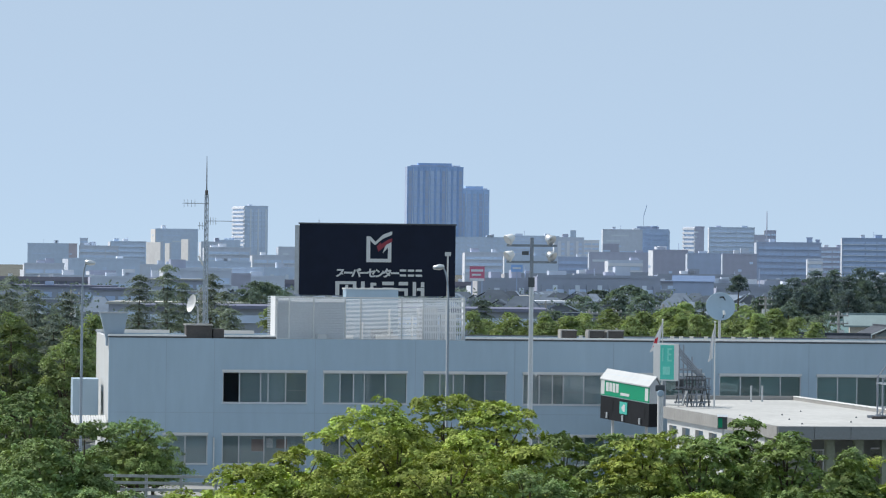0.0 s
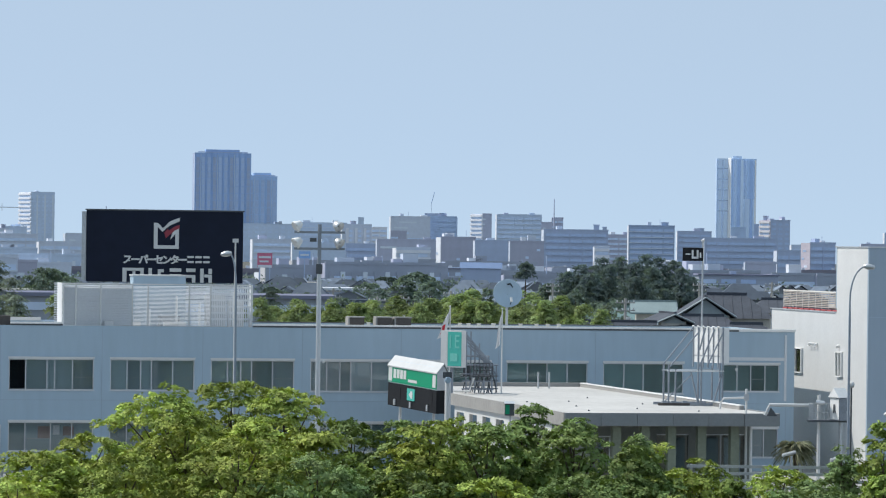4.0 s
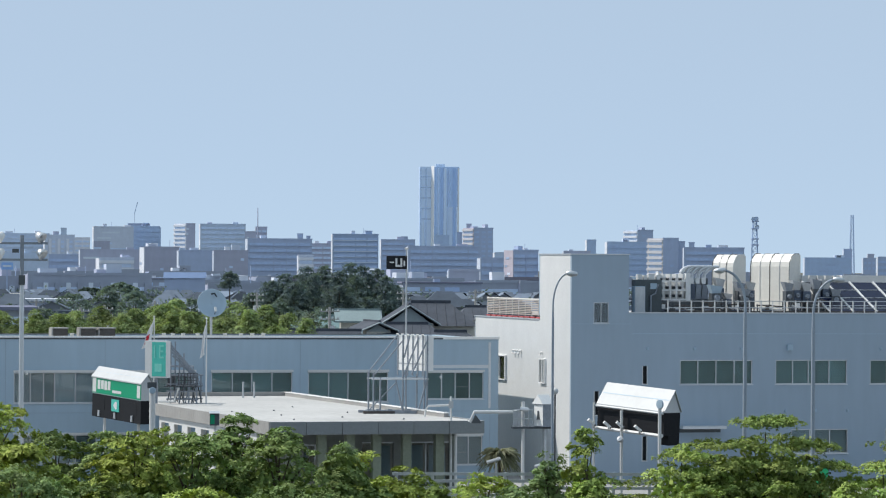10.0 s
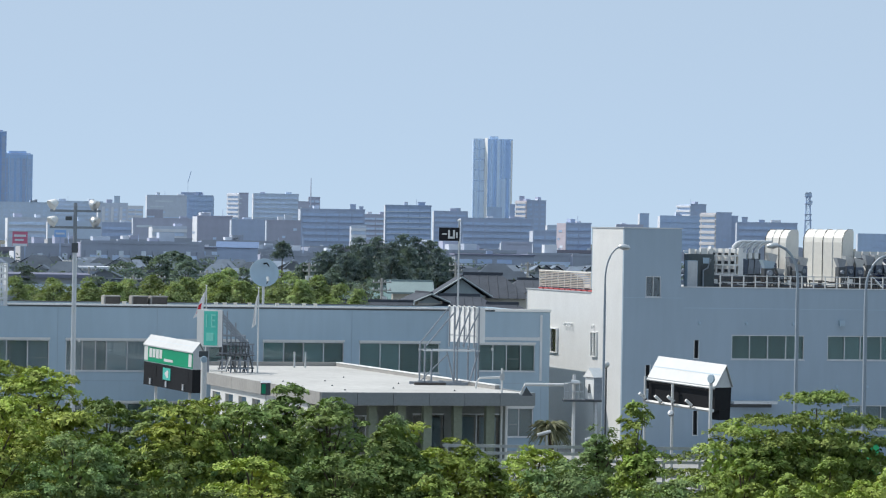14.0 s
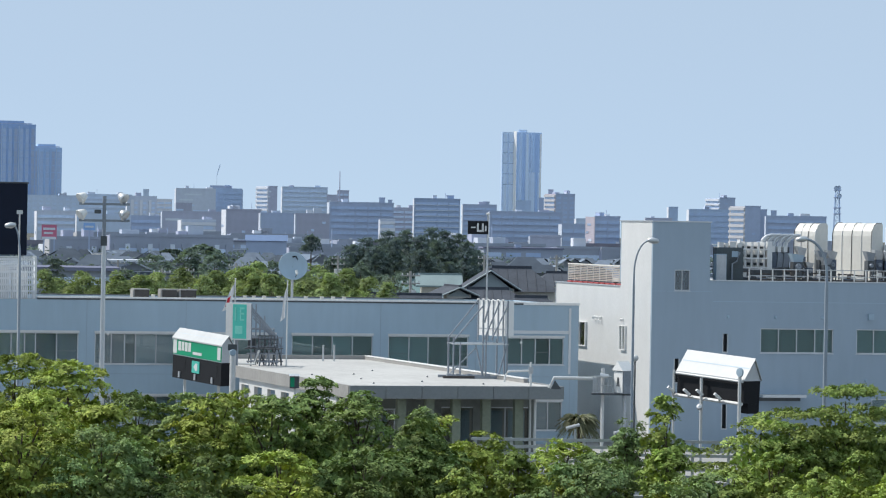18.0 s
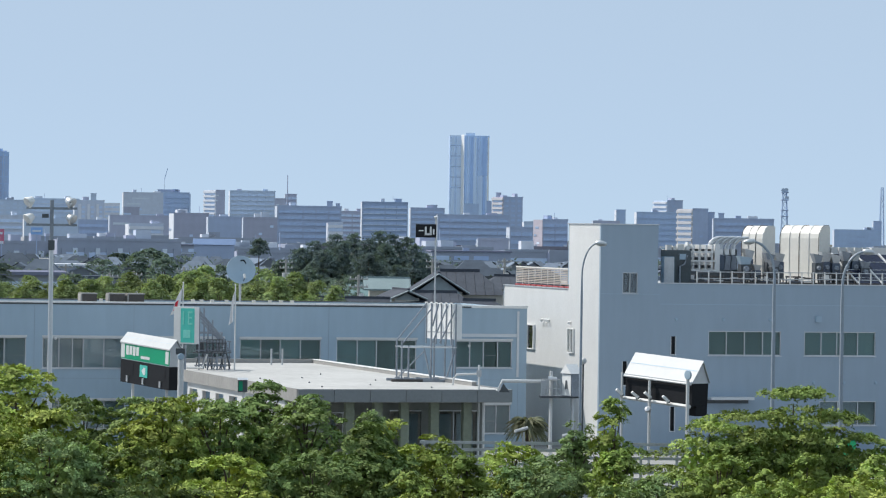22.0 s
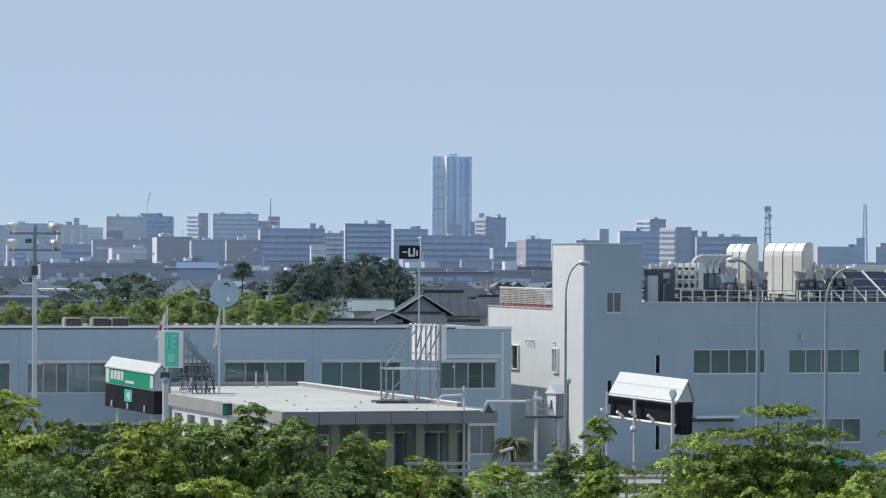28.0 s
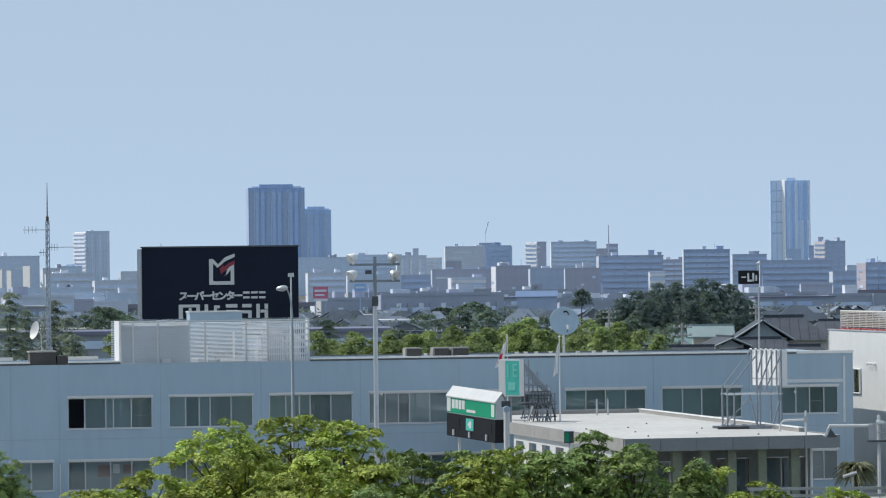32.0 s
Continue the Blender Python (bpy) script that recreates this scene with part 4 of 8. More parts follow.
for a, b, z0, z1 in ((0.6, 1.7, 0.3, 3.3), (2.0, 3.2, 0.3, 3.3), (5.1, 6.8, 0.3, 3.4), (7.3, 9.8, 0.3, 3.4)):
    g = part("pane", B(a + 0.62, b + 0.58, 3.08, 3.09, z0, z1), GLASS, gate)
    g.visible_shadow = False
    part("window_frame", B(a + 0.6, b + 0.6, 3.03, 3.07, z0, z0 + 0.06).box(a + 0.6, b + 0.6, 3.03, 3.07, z1 - 0.06, z1).box((a + b) / 2 + 0.57, (a + b) / 2 + 0.63, 3.03, 3.07, z0 + 0.06, z1 - 0.06), ALU, gate)
dr = part("door", B(4.42, 5.28, 3.05, 3.11, -0.7, 3.15), WHITE, gate, "white door with a dark glazed panel")
part("glazing", B(4.62, 5.0, 3.03, 3.047, 0.6, 2.6), BLACK, dr)
part("handle", B(5.16, 5.2, 2.98, 3.047, 0.2, 0.5), STEEL, dr)
part("corner_pole", Shape().tube([(10.0, 0.6, GZ), (10.0, 0.6, GT - 0.63)], 0.07, 10), WHITE, gate, "white round corner pole")
for x in (1.4, 3.0, 4.5, 5.9, 7.5, 9.25):
    part("column", B(x - 0.22, x + 0.22, 0.9, 1.34, GZ, GT - 0.62), COLUMN, gate, "grey-green column")
part("side_wall", pierced(21.7, GZ, GT - 0.62, 0.2, [(0.5 + 3.1 * i, 2.3 + 3.1 * i, 0.2, 3.6) for i in range(7)]), WHITE, gate, "white side wall").matrix_local = pose(0.16, 24.9, 0, 0, 0, -90)
part("side_wall", B(GW - 0.8, GW - 0.6, 3.2, GD - 1, GZ, GT - 0.62), PLASTER, gate)
part("inner_wall", B(0.9, GW - 0.9, 6, 6.15, GZ, GT - 0.62), PLASTER, gate)
for x in (2.0, 6.4, 8.2, 9.4):
    part("blind", B(x, x + 0.9, 3.3, 3.33, 1.0, 3.2), CURTAIN, gate, "pale window blind")
for x, y in ((2.2, 3.5), (3.0, 9.0), (5.5, 6.0), (7.5, 12.0), (4.2, 15.0), (6.6, 20.0), (8.0, 3.2), (1.6, 14.0)):
    v = thing("roof_drain", gate.matrix_world @ pose(x, y, GT), "small dark roof drain", "drain", "roof drains")
    part("dome", Shape().lathe([(0.05, 0), (0.045, 0.05), (0.0, 0.08)], (0, 0, 0), (0, 0, 1), 10), DARKSTEEL, v)
    part("flange", B(-0.07, 0.07, -0.07, 0.07, -0.002, 0.008), STEEL, v)
for x, y in ((7.5, 34.5), (8.2, 34.6)):
    v = thing("roof_vent_pipe", gate.matrix_world @ pose(x, y, GT), "upright grey vent pipe on the flat roof", "vent pipe", "vent pipes")
    part("pipe", Shape().tube([(0, 0, 0), (0, 0, 0.88)], 0.055, 10), STEEL, v)
    part("cap", Shape().tube([(0, 0, 0.88), (0, 0, 0.95)], 0.075, 10), STEEL, v)


def truss_sign(name, m, label, w, h, zb, depth, face, back):
    """Box sign on a braced steel frame standing on a roof."""
    t = thing(name, m, label, "sign")
    bx = part("sign_box", B(0, w, 0, depth, zb, zb + h), WHITE if face else BRIGHTWHITE, t, "white sign casing")
    if back:
        bx.matrix_local = pose(0.6, 1.9, 0, 0, 0, -66)
    if face:
        bx.matrix_local = pose(0, 0, 0, 0, 0, -21)
        part("face", B(0.47, w - 0.03, -0.02, -0.003, zb + 0.08, zb + h - 0.08), TEAL, bx, "teal sign face")
        part("border", B(0.0, 0.44, -0.012, -0.003, zb, zb + h), WHITE, bx)
    return t, bx


# teal route sign with its rear frame
ts, bx = truss_sign("route_sign", gate.matrix_world @ pose(-0.45, 25.9, GT, 0, 0, -24), "teal and white box route sign on a steel roof frame", 1.4, 2.1, 1.5, 0.45, True, False)
for a, b, z0, z1 in ((0.6, 0.68, 2.6, 3.35), (0.95, 1.03, 2.6, 3.35), (1.03, 1.24, 3.25, 3.35), (1.03, 1.21, 2.95, 3.05), (1.03, 1.24, 2.6, 2.7), (0.65, 1.12, 1.85, 2.3)):
    part("lettering_bar", B(a, b, -0.035, -0.022, z0, z1), PALETEAL, bx)
for x in (1.25, 1.75, 2.3, 2.75):
    for y in (1.2, 2.6):
        part("upright", Shape().tube([(x, y, 0.003), (x, y, max(1.55, 3.5 - (x - 1.25) * 1.35))], 0.05, 6), SCAFF, ts)
for i in range(4):
    part("brace", Shape().tube([(1.2, 0.5 + 0.5 * i, 3.55 - 0.28 * i), (2.75, 0.9 + 0.5 * i, 1.75 - 0.2 * i)], 0.05, 6), SCAFF, ts)
for z in (0.25, 0.7, 1.1, 1.6, 2.1):
    for y in (1.2, 2.6):
        part("rail", Shape().tube([(1.0, y, z), (2.85 if z < 2 else 2.3, y, z)], 0.045, 6), SCAFF, ts)
    part("cross_rail", Shape().tube([(2.3, 1.2, z), (2.3, 2.6, z)], 0.045, 6), SCAFF, ts)
for i in range(5):
    x = 1.05 + 0.35 * i
    part("brace", Shape().tube([(x, 1.2, 0.05), (x + 0.35, 1.25, 1.55)], 0.04, 6), SCAFF if i % 2 else DARKSTEEL, ts)
    part("brace", Shape().tube([(x + 0.35, 2.5, 0.05), (x, 2.55, 1.55)], 0.04, 6), DARKSTEEL, ts)
part("walkway", B(0.9, 2.85, 1.1, 2.7, 0.95, 1.0), DARKSTEEL, ts)
for i in range(7):
    part("guard_bar", B(1.7 + 0.18 * i, 1.73 + 0.18 * i, 1.05, 1.09, 1.05, 1.75), DARKSTEEL, ts)
for z in (1.05, 1.3, 1.5, 1.72):
    part("guard_rail", B(1.68, 2.83, 1.02, 1.047, z, z + 0.035), DARKSTEEL, ts)
part("control_box", B(1.05, 1.45, 1.3, 1.7, 1.003, 1.6), DARKSTEEL, ts)
part("foot_pipe", Shape().tube([(0.6, 0.9, 0.12), (1.5, 0.95, 0.12), (1.75, 1.0, 0.9)], 0.07, 6), WHITE, ts, "white bent pipe")
part("support_post", Shape().tube([(0.6, 0.22, 0.003), (0.6, 0.22, 1.497)], 0.1, 8), SCAFF, ts)

# back of a second box sign in its scaffold
t2, bx2 = truss_sign("roof_sign", gate.matrix_world @ pose(9.75, 11.1, GT, 0, 0, -6), "white box sign seen from behind in a steel scaffold", 2.6, 1.9, 2.28, 0.58, False, True)
for i in range(6):
    x = 0.06 + 0.47 * i
    part("rib", B(x, x + 0.07, -0.045, -0.003, 2.0, 4.2), SCAFF, bx2, "steel stiffening rib")
    part("top_hook", Shape().tube([(x + 0.04, -0.08, 4.1), (x + 0.05, -0.1, 4.24), (x + 0.16, -0.06, 4.22)], 0.035, 5), BRIGHTWHITE, bx2)
part("seam", B(0.03, 2.57, -0.02, -0.003, 2.62, 2.68), STEEL, bx2)
for x, y, z in ((-1.15, -0.6, 2.2), (-0.78, -0.6, 1.95), (0.45, -0.6, 4.2), (0.62, -0.6, 2.3), (1.62, -0.6, 2.3), (1.78, -0.6, 4.2), (-1.15, 0.9, 2.2), (1.5, 0.9, 2.1)):
    part("upright", Shape().tube([(x, y, 0.003), (x, y, z)], 0.05, 6), SCAFF, t2)
for z in (0.12, 1.86):
    for y in (-0.6, 0.9):
        part("ledger", Shape().tube([(-1.25, y, z), (1.85, y, z)], 0.05, 6), ALU if z > 1.3 else SCAFF, t2)
for x0, z0, x1, z1 in ((0.5, 2.1, 1.3, 4.1), (0.9, 2.1, 1.75, 3.9), (0.5, 3.0, 0.8, 4.2), (0.05, 1.8, 0.42, 0.2), (1.3, 0.2, 1.75, 1.8), (-1.1, 2.1, 0.4, 3.9)):
    part("brace", Shape().tube([(x0, -0.66, z0), (x1, -0.66, z1)], 0.042, 6), SCAFF, t2)
part("brace", Shape().tube([(-1.15, 0.9, 2.2), (0.45, 0.9, 4.2)], 0.04, 6), SCAFF, t2)
part("brace", Shape().tube([(-1.15, 0.9, 0.1), (0.35, 0.9, 1.6)], 0.035, 6), SCAFF, t2)
for x in (-1.5, -1.0, -0.4, 0.6, 1.2):
    part("foot", B(x, x + 0.25, -0.75, -0.45, 0.142, 0.26), SCAFF, t2)
part("base_beam", B(-1.7, 0.0, -0.7, -0.5, 0.002, 0.14), BROWNBOX, t2, "rusty base beam")
part("base_beam", B(0.003, 2.1, -0.7, -0.5, 0.002, 0.14), SCAFF, t2)
part("base_beam", B(-1.7, 2.3, 0.8, 1.0, 0.002, 0.14), SCAFF, t2)

# flag poles
for x, y, red in ((-3.24, 223.5, True), (-0.24, 221.5, False)):
    top = 9.42 if red else 9.35
    p = thing("flagpole", pose(x, y, GZ), "white flagpole with a limp %s flag" % ("red and white" if red else "white"), "flagpole", "flagpoles")
    part("pole", Shape().tube([(0, 0, 0), (0, 0, top - GZ)], [0.06, 0.035], 8), WHITE, p)
    part("ball", Shape().lathe([(0.0, -0.06), (0.06, 0), (0.0, 0.06)], (0, 0, top - GZ + 0.05), (0, 0, 1), 10), ALU, p)
    z = top - GZ
    pts, faces = [], []
    for i in range(7):
        for j in range(7):
            a, b = i / 6, j / 6
            pts.append((-0.04 - (0.6 if red else 0.3) * a * (0.25 + 0.75 * b) - (0.12 if red else 0.06) * b + 0.03 * math.sin(6 * b + 3 * a), 0.06 * math.sin(9 * a + 2 * b), z - 0.1 - (1.5 if red else 1.9) * b - 0.35 * a * (1 - 0.3 * b)))
    faces = [(i * 7 + j, i * 7 + j + 1, i * 7 + j + 8, i * 7 + j + 7) for i in range(6) for j in range(6)]
    fl = part("flag", Shape().quads(pts, faces), CLOTH, p, "white cloth flag hanging limp", smooth=True)
    if red:
        part("disc", Shape().quads([(q[0] * 1.01, q[1] - 0.012, q[2]) for i, q in enumerate(pts) if 3 <= i % 7 <= 5 and 2 <= i // 7 <= 5], [(i * 3 + j, i * 3 + j + 1, i * 3 + j + 4, i * 3 + j + 3) for i in range(3) for j in range(2)]), REDFLAG, fl, "red disc")


# ---- gabled traffic boards along the ramp ----
def board(m, w, d, hb, he, hr, label):
    b = thing("traffic_sign_board", m, label, "traffic sign")
    part("body", B(0, w, 0, d, 0, hb), BLACK, b, "black lamp panel")
    part("upper_body", Shape().prism([(0, hb + 0.002), (w, hb + 0.002), (w, he), (0, he)], 0, d), ALU, b)
    k = d * 0.58
    part("gable_end", Shape().quads([(w - 0.02, 0, he), (w - 0.02, d, he), (w - 0.02, k, hr - 0.05), (0.02, 0, he), (0.02, d, he), (0.02, k, hr - 0.05)], [(0, 1, 2), (5, 4, 3), (0, 3, 4, 1)]), ALU, b)
    o = 0.06
    part("gable_roof", Shape().quads([(-o, -o, he - 0.03), (w + o, -o, he - 0.03), (w + o, k, hr), (-o, k, hr), (w + o, d + o, he - 0.03), (-o, d + o, he - 0.03),
                                      (-o, -o, he + 0.03), (w + o, -o, he + 0.03), (w + o, k, hr + 0.06), (-o, k, hr + 0.06), (w + o, d + o, he + 0.03), (-o, d + o, he + 0.03)],
         [(0, 3, 2, 1), (3, 5, 4, 2), (6, 7, 8, 9), (9, 8, 10, 11), (0, 1, 7, 6), (1, 2, 8, 7), (2, 4, 10, 8), (0, 6, 9, 3), (3, 9, 11, 5), (4, 5, 11, 10)]), BOARDROOF, b, "white pitched cover")
    part("roof_seam", Shape().quads([(0, k * 0.45 - 0.01, he + (hr - he) * 0.48 + 0.062), (w, k * 0.45 - 0.01, he + (hr - he) * 0.48 + 0.062), (w, k * 0.45 + 0.02, he + (hr - he) * 0.52 + 0.066), (0, k * 0.45 + 0.02, he + (hr - he) * 0.52 + 0.066)], [(0, 1, 2, 3)]), PAINT, b)
    return b


tb = board(pose(-5.98, 197.5, 4.82, 0, 2.7, -60.6), 5.16, 0.62, 1.16, 2.0, 2.46, "green and black gabled traffic sign board on posts")
part("green_face", B(0.0, 5.16, -0.02, -0.003, 1.2, 1.98), GREEN, tb, "green sign face")
part("white_tab", B(0.04, 0.42, -0.03, -0.022, 1.25, 1.95), WHITE, tb)
for i in range(4):
    part("lettering_bar", B(0.58 + 0.36 * i, 0.86 + 0.36 * i, -0.03, -0.022, 1.42 + 0.02 * (i % 2), 1.88), WHITE, tb)
part("lettering_bar", B(2.15, 3.1, -0.03, -0.022, 1.33, 1.47), WHITE, tb)
part("lettering_bar", B(4.75, 5.08, -0.03, -0.022, 1.28, 1.9), WHITE, tb)
sq = part("green_tile", B(2.1, 2.9, -0.03, -0.003, 0.42, 1.02), TEAL, tb, "green tile with a white arrow")
part("arrow", Shape().quads([(2.55, -0.04, 0.52), (2.7, -0.04, 0.56), (2.7, -0.04, 0.88), (2.55, -0.04, 0.92), (2.3, -0.04, 0.72)], [(0, 1, 2, 3), (0, 3, 4)]), WHITE, sq)
for x in (0.7, 2.4, 4.2):
    part("lamp_slot", B(x, x + 0.16, -0.06, -0.003, 0.06, 0.36), STEEL, tb)
for x in (0.5, 3.9):
    part("dark_patch", B(x, x + 0.85, -0.012, -0.003, 0.4, 1.0), BLACK, tb)
for x in (0.8, 4.4):
    foot, up_ = Vector((x, 0.3, -0.003)), tb.matrix_world.to_3x3().inverted() @ Vector((0, 0, 1))
    part("post", Shape().tube([foot - up_ * 5.6, foot], 0.075, 8), WHITE, tb, "white steel post")
col = thing("white_column", pose(-2.85, 192.0, GZ), "white painted column with a rounded grey shield", "column")
part("shaft", Shape().tube([(0, 0, 0), (0, 0, 7.2)], 0.15, 12), WHITE, col)
part("shield", Shape().lathe([(0.0, -0.06), (0.14, -0.05), (0.17, 0.02)], (0, -0.16, 7.1), (0, 1, 0), 14), PAINT, col)
part("head_plate", B(-0.25, 0.2, -0.1, 0.1, 7.2, 7.5), DARKSTEEL, col)

bb = board(pose(17.85, 179.0, 5.12, 0, 3.1, -52.5), 4.41, 1.0, 1.04, 1.08, 2.02, "white-roofed black traffic board on pale steel posts")
part("lower_skirt", B(3.9, 4.41, 0.3, 1.0, -0.45, -0.003), BLACK, bb)
for x, r in ((0.0, 0.06), (1.85, 0.075), (4.36, 0.085)):
    up_ = bb.matrix_world.to_3x3().inverted() @ Vector((0, 0, 1))
    foot = Vector((x, -0.2, 0))
    part("post", Shape().tube([foot - up_ * 5.9, foot + up_ * (1.3 if x > 4 else 1.15 if x < 1 else 0.95)], r, 8), WHITE, bb, "white steel post")
part("rail", Shape().tube([(-0.1, -0.14, 0.0), (4.45, -0.14, 0.0)], 0.09, 6), WHITE, bb)
part("rail", Shape().tube([(-0.1, -0.14, 1.02), (4.45, -0.14, 1.02)], 0.06, 6), WHITE, bb)
for x, u in ((0.0, 0.3), (1.05, 0.22), (1.9, 0.45), (3.1, 0.25)):
    part("lamp_arm", Shape().tube([(x - 0.05, -0.22, 0.0), (x + 0.15, -0.4, 0.16)], 0.04, 6), WHITE, bb, "white lamp arm")
    lh = part("lamp_head", B(-0.08, 0.08, -0.3, 0.08, -0.06, 0.06), BRIGHTWHITE, bb, "white floodlight head")
    lh.matrix_local = pose(x + 0.12, -0.38, 0.1 + 0.3 * u, -38, 0, -25)
    part("lamp_back", B(-0.07, 0.07, 0.083, 0.14, -0.05, 0.05), DARKSTEEL, lh, "dark rear housing")
part("lamp_bowl", Shape().lathe([(0.0, 0.12), (0.14, 0.06), (0.16, -0.05)], (2.05, -0.45, -0.35), (0.2, -0.6, 0.5), 12), ALU, bb)
part("round_plate", Shape().lathe([(0.0, -0.06), (0.2, -0.05), (0.22, 0.02)], (4.42, -0.32, 1.45), (0, 1, 0), 16), PAINT, bb)

# tan barrier board low behind the fence
bar = thing("barrier_board", pose(18.95, 174.5, GZ), "tan and brown striped barrier board on legs", "barrier")
for j in range(3):
    part("plank", B(0, 1.35, 0, 0.06, 1.05 + 0.34 * j, 1.33 + 0.34 * j), TAN if j % 2 else BROWNBOX, bar)
for x in (0.1, 1.18):
    part("leg", B(x, x + 0.07, 0.061, 0.13, 0, 2.05), STEEL, bar)
part("cap", B(-0.03, 1.38, -0.02, 0.15, 2.06, 2.14), TAN, bar)

# small green lamp box and cameras by the gatehouse
lb = thing("green_lamp_box", pose(0.25, 193.0, GZ), "green lamp box on a white post", "signal")
part("post", Shape().tube([(0, 0, 0), (0, 0, 5.35)], 0.06), WHITE, lb)
part("housing", B(-0.28, 0.2, -0.2, 0.2, 5.35, 5.95), DARKSTEEL, lb)
part("face", B(-0.24, -0.04, -0.22, -0.203, 5.42, 5.88), GREEN, lb)
part("visor", Shape().quads([(-0.3, -0.35, 5.95), (0.22, -0.35, 5.95), (0.22, 0.22, 6.05), (-0.3, 0.22, 6.05)], [(0, 1, 2, 3)]), ALU, lb)


# ---- lamp posts ----
def street_lamp(x, y, zt, reach, rad=0.07, label="tall grey street lamp with a curved arm", lean=0.0):
    p = thing("street_lamp", pose(x, y, GZ), label, "street lamp", "street lamps")
    h = zt - GZ
    bend = [(reach * (1 - math.cos(q)), 0, h - 1.6 + 1.6 * math.sin(q)) for q in [math.pi / 2 * i / 8 for i in range(9)]] if reach else [(0, 0, h)]
    part("pole", Shape().tube([(0, 0, 0), (0, 0, h - 2.4)] + bend, [rad * 1.25, rad] + [rad * 0.7] * len(bend), 10), POLE, p)
    e = Vector(bend[-1])
    part("lamp_head", Shape().lathe([(0.0, -0.05), (0.1, 0.0), (0.155, 0.22), (0.1, 0.48), (0.0, 0.54)], e + Vector((-0.1 if reach > 0 else 0.1, 0, 0.02)), (1 if reach >= 0 else -1, 0, -0.12), 12), ALU, p, smooth=True)
    part("base_plate", B(-0.2, 0.2, -0.2, 0.2, 0, 0.05), STEEL, p)
    return p


street_lamp(-33.0, 200, 12.4, 0.25, 0.065)
street_lamp(-13.25, 190, 12.4, -0.35, 0.06)
street_lamp(16.3, 185, 12.2, 0.75, 0.06)
street_lamp(24.85, 180, 12.4, -1.05, 0.088)
street_lamp(28.05, 180, 12.0, 1.05, 0.088)
cc = thing("camera_mast", pose(-13.72, 196, GZ), "slender mast with a white camera on top", "mast")
part("pole", Shape().tube([(0, 0, 0), (0, 0, 13.75)], 0.045), WHITE, cc)
part("camera_body", B(-0.14, 0.14, -0.14, 0.14, 13.75, 13.95), WHITE, cc)
gl = thing("globe_lamp", pose(16.6, 187, GZ), "white globe lamp on a thin post", "lamp")
part("post", Shape().tube([(0, 0, 0), (0, 0, 7.15)], 0.045), DARKSTEEL, gl)
part("globe", Shape().lathe([(0.02, -0.16), (0.12, -0.12), (0.17, 0), (0.12, 0.12), (0.02, 0.16)], (0, 0, 7.3), (0, 0, 1), 14), WHITE, gl, smooth=True)

fp = thing("floodlight_mast", pose(-9.67, 200, GZ), "grey floodlight mast with two crossarms of lamps", "floodlight")
part("pole", Shape().tube([(0, 0, 0), (0, 0, 10.5), (0, 0, 12.2)], [0.15, 0.12, 0.115], 10), ALU, fp, "pale tapered pole")
part("upper_pole", Shape().tube([(0, 0, 12.703), (0, 0, 14.75)], 0.1, 10), SCAFF, fp, "grey upper pole")
part("collar", B(-0.16, 0.16, -0.16, 0.16, 12.2, 12.7), DARKSTEEL, fp)
part("control_box", B(-0.5, -0.16, -0.1, 0.1, 13.85, 14.05), DARKSTEEL, fp)
for z, lamps in ((14.35, (-1.15, 0.95)), (13.5, (-1.15, 1.0))):
    part("crossarm", B(-1.3, 1.3, -0.06, 0.06, z - 0.07, z + 0.05), SCAFF, fp)
    for x in lamps:
        d = Vector((-0.75 if x < 0 else 0.7, -0.45, -0.55))
        l = part("floodlight", Shape().lathe([(0.0, -0.3), (0.15, -0.26), (0.31, 0.12), (0.29, 0.15), (0.05, 0.02)], (x, -0.12, z + 0.32), d, 16), BRIGHTWHITE if x < 0 else ALU, fp, "pale grey floodlight", smooth=True)
        part("bracket", B(x - 0.03, x + 0.03, -0.03, 0.03, z + 0.062, z + 0.2), DARKSTEEL, l)

# signal gantry beside the gatehouse
gy = thing("signal_gantry", pose(13.1, 196.5, GZ), "white horizontal pipe gantry with a platform", "gantry")
part("arm", Shape().tube([(0.0, 0, 5.4), (0.24, 0, 5.92), (2.4, 0, 5.92)], 0.085, 8), WHITE, gy)
part("wedge", Shape().prism([(0.1, 5.35), (0.62, 5.35), (0.3, 5.8)], -0.05, 0.12), DARKSTEEL, gy)
part("post", Shape().tube([(2.72, 0, 0), (2.72, 0, 6.45)], 0.09, 8), WHITE, gy)
part("platform", B(2.15, 4.15, -0.45, 0.45, 5.1, 5.2), DARKSTEEL, gy)
for x in (2.2, 2.45, 2.95, 3.15):
    part("guard_rail", Shape().tube([(x, -0.42, 5.2), (x, -0.42, 6.05)], 0.025, 6), STEEL, gy)
for z in (5.6, 6.05):
    part("top_rail", Shape().tube([(2.2, -0.42, z), (3.15, -0.42, z)], 0.025, 6), STEEL, gy)
part("mesh_panel", B(2.2, 2.6, -0.4, -0.39, 5.25, 6.0), STEEL, gy)
part("lamp_cluster", Shape().tube([(2.55, -0.25, 6.1), (2.98, -0.3, 6.05)], 0.11, 8), ALU, gy)
bx = thing("signal_box", pose(16.38, 196.4, GZ + 5.202, 0, 0, -58), "white gabled signal box with a dark mark", "signal")
part("body", B(0, 0.8, 0, 0.52, 0, 1.15), SCAFF, bx)
part("front_plate", B(0.04, 0.76, -0.03, -0.003, 0.04, 1.1), BRIGHTWHITE, bx)
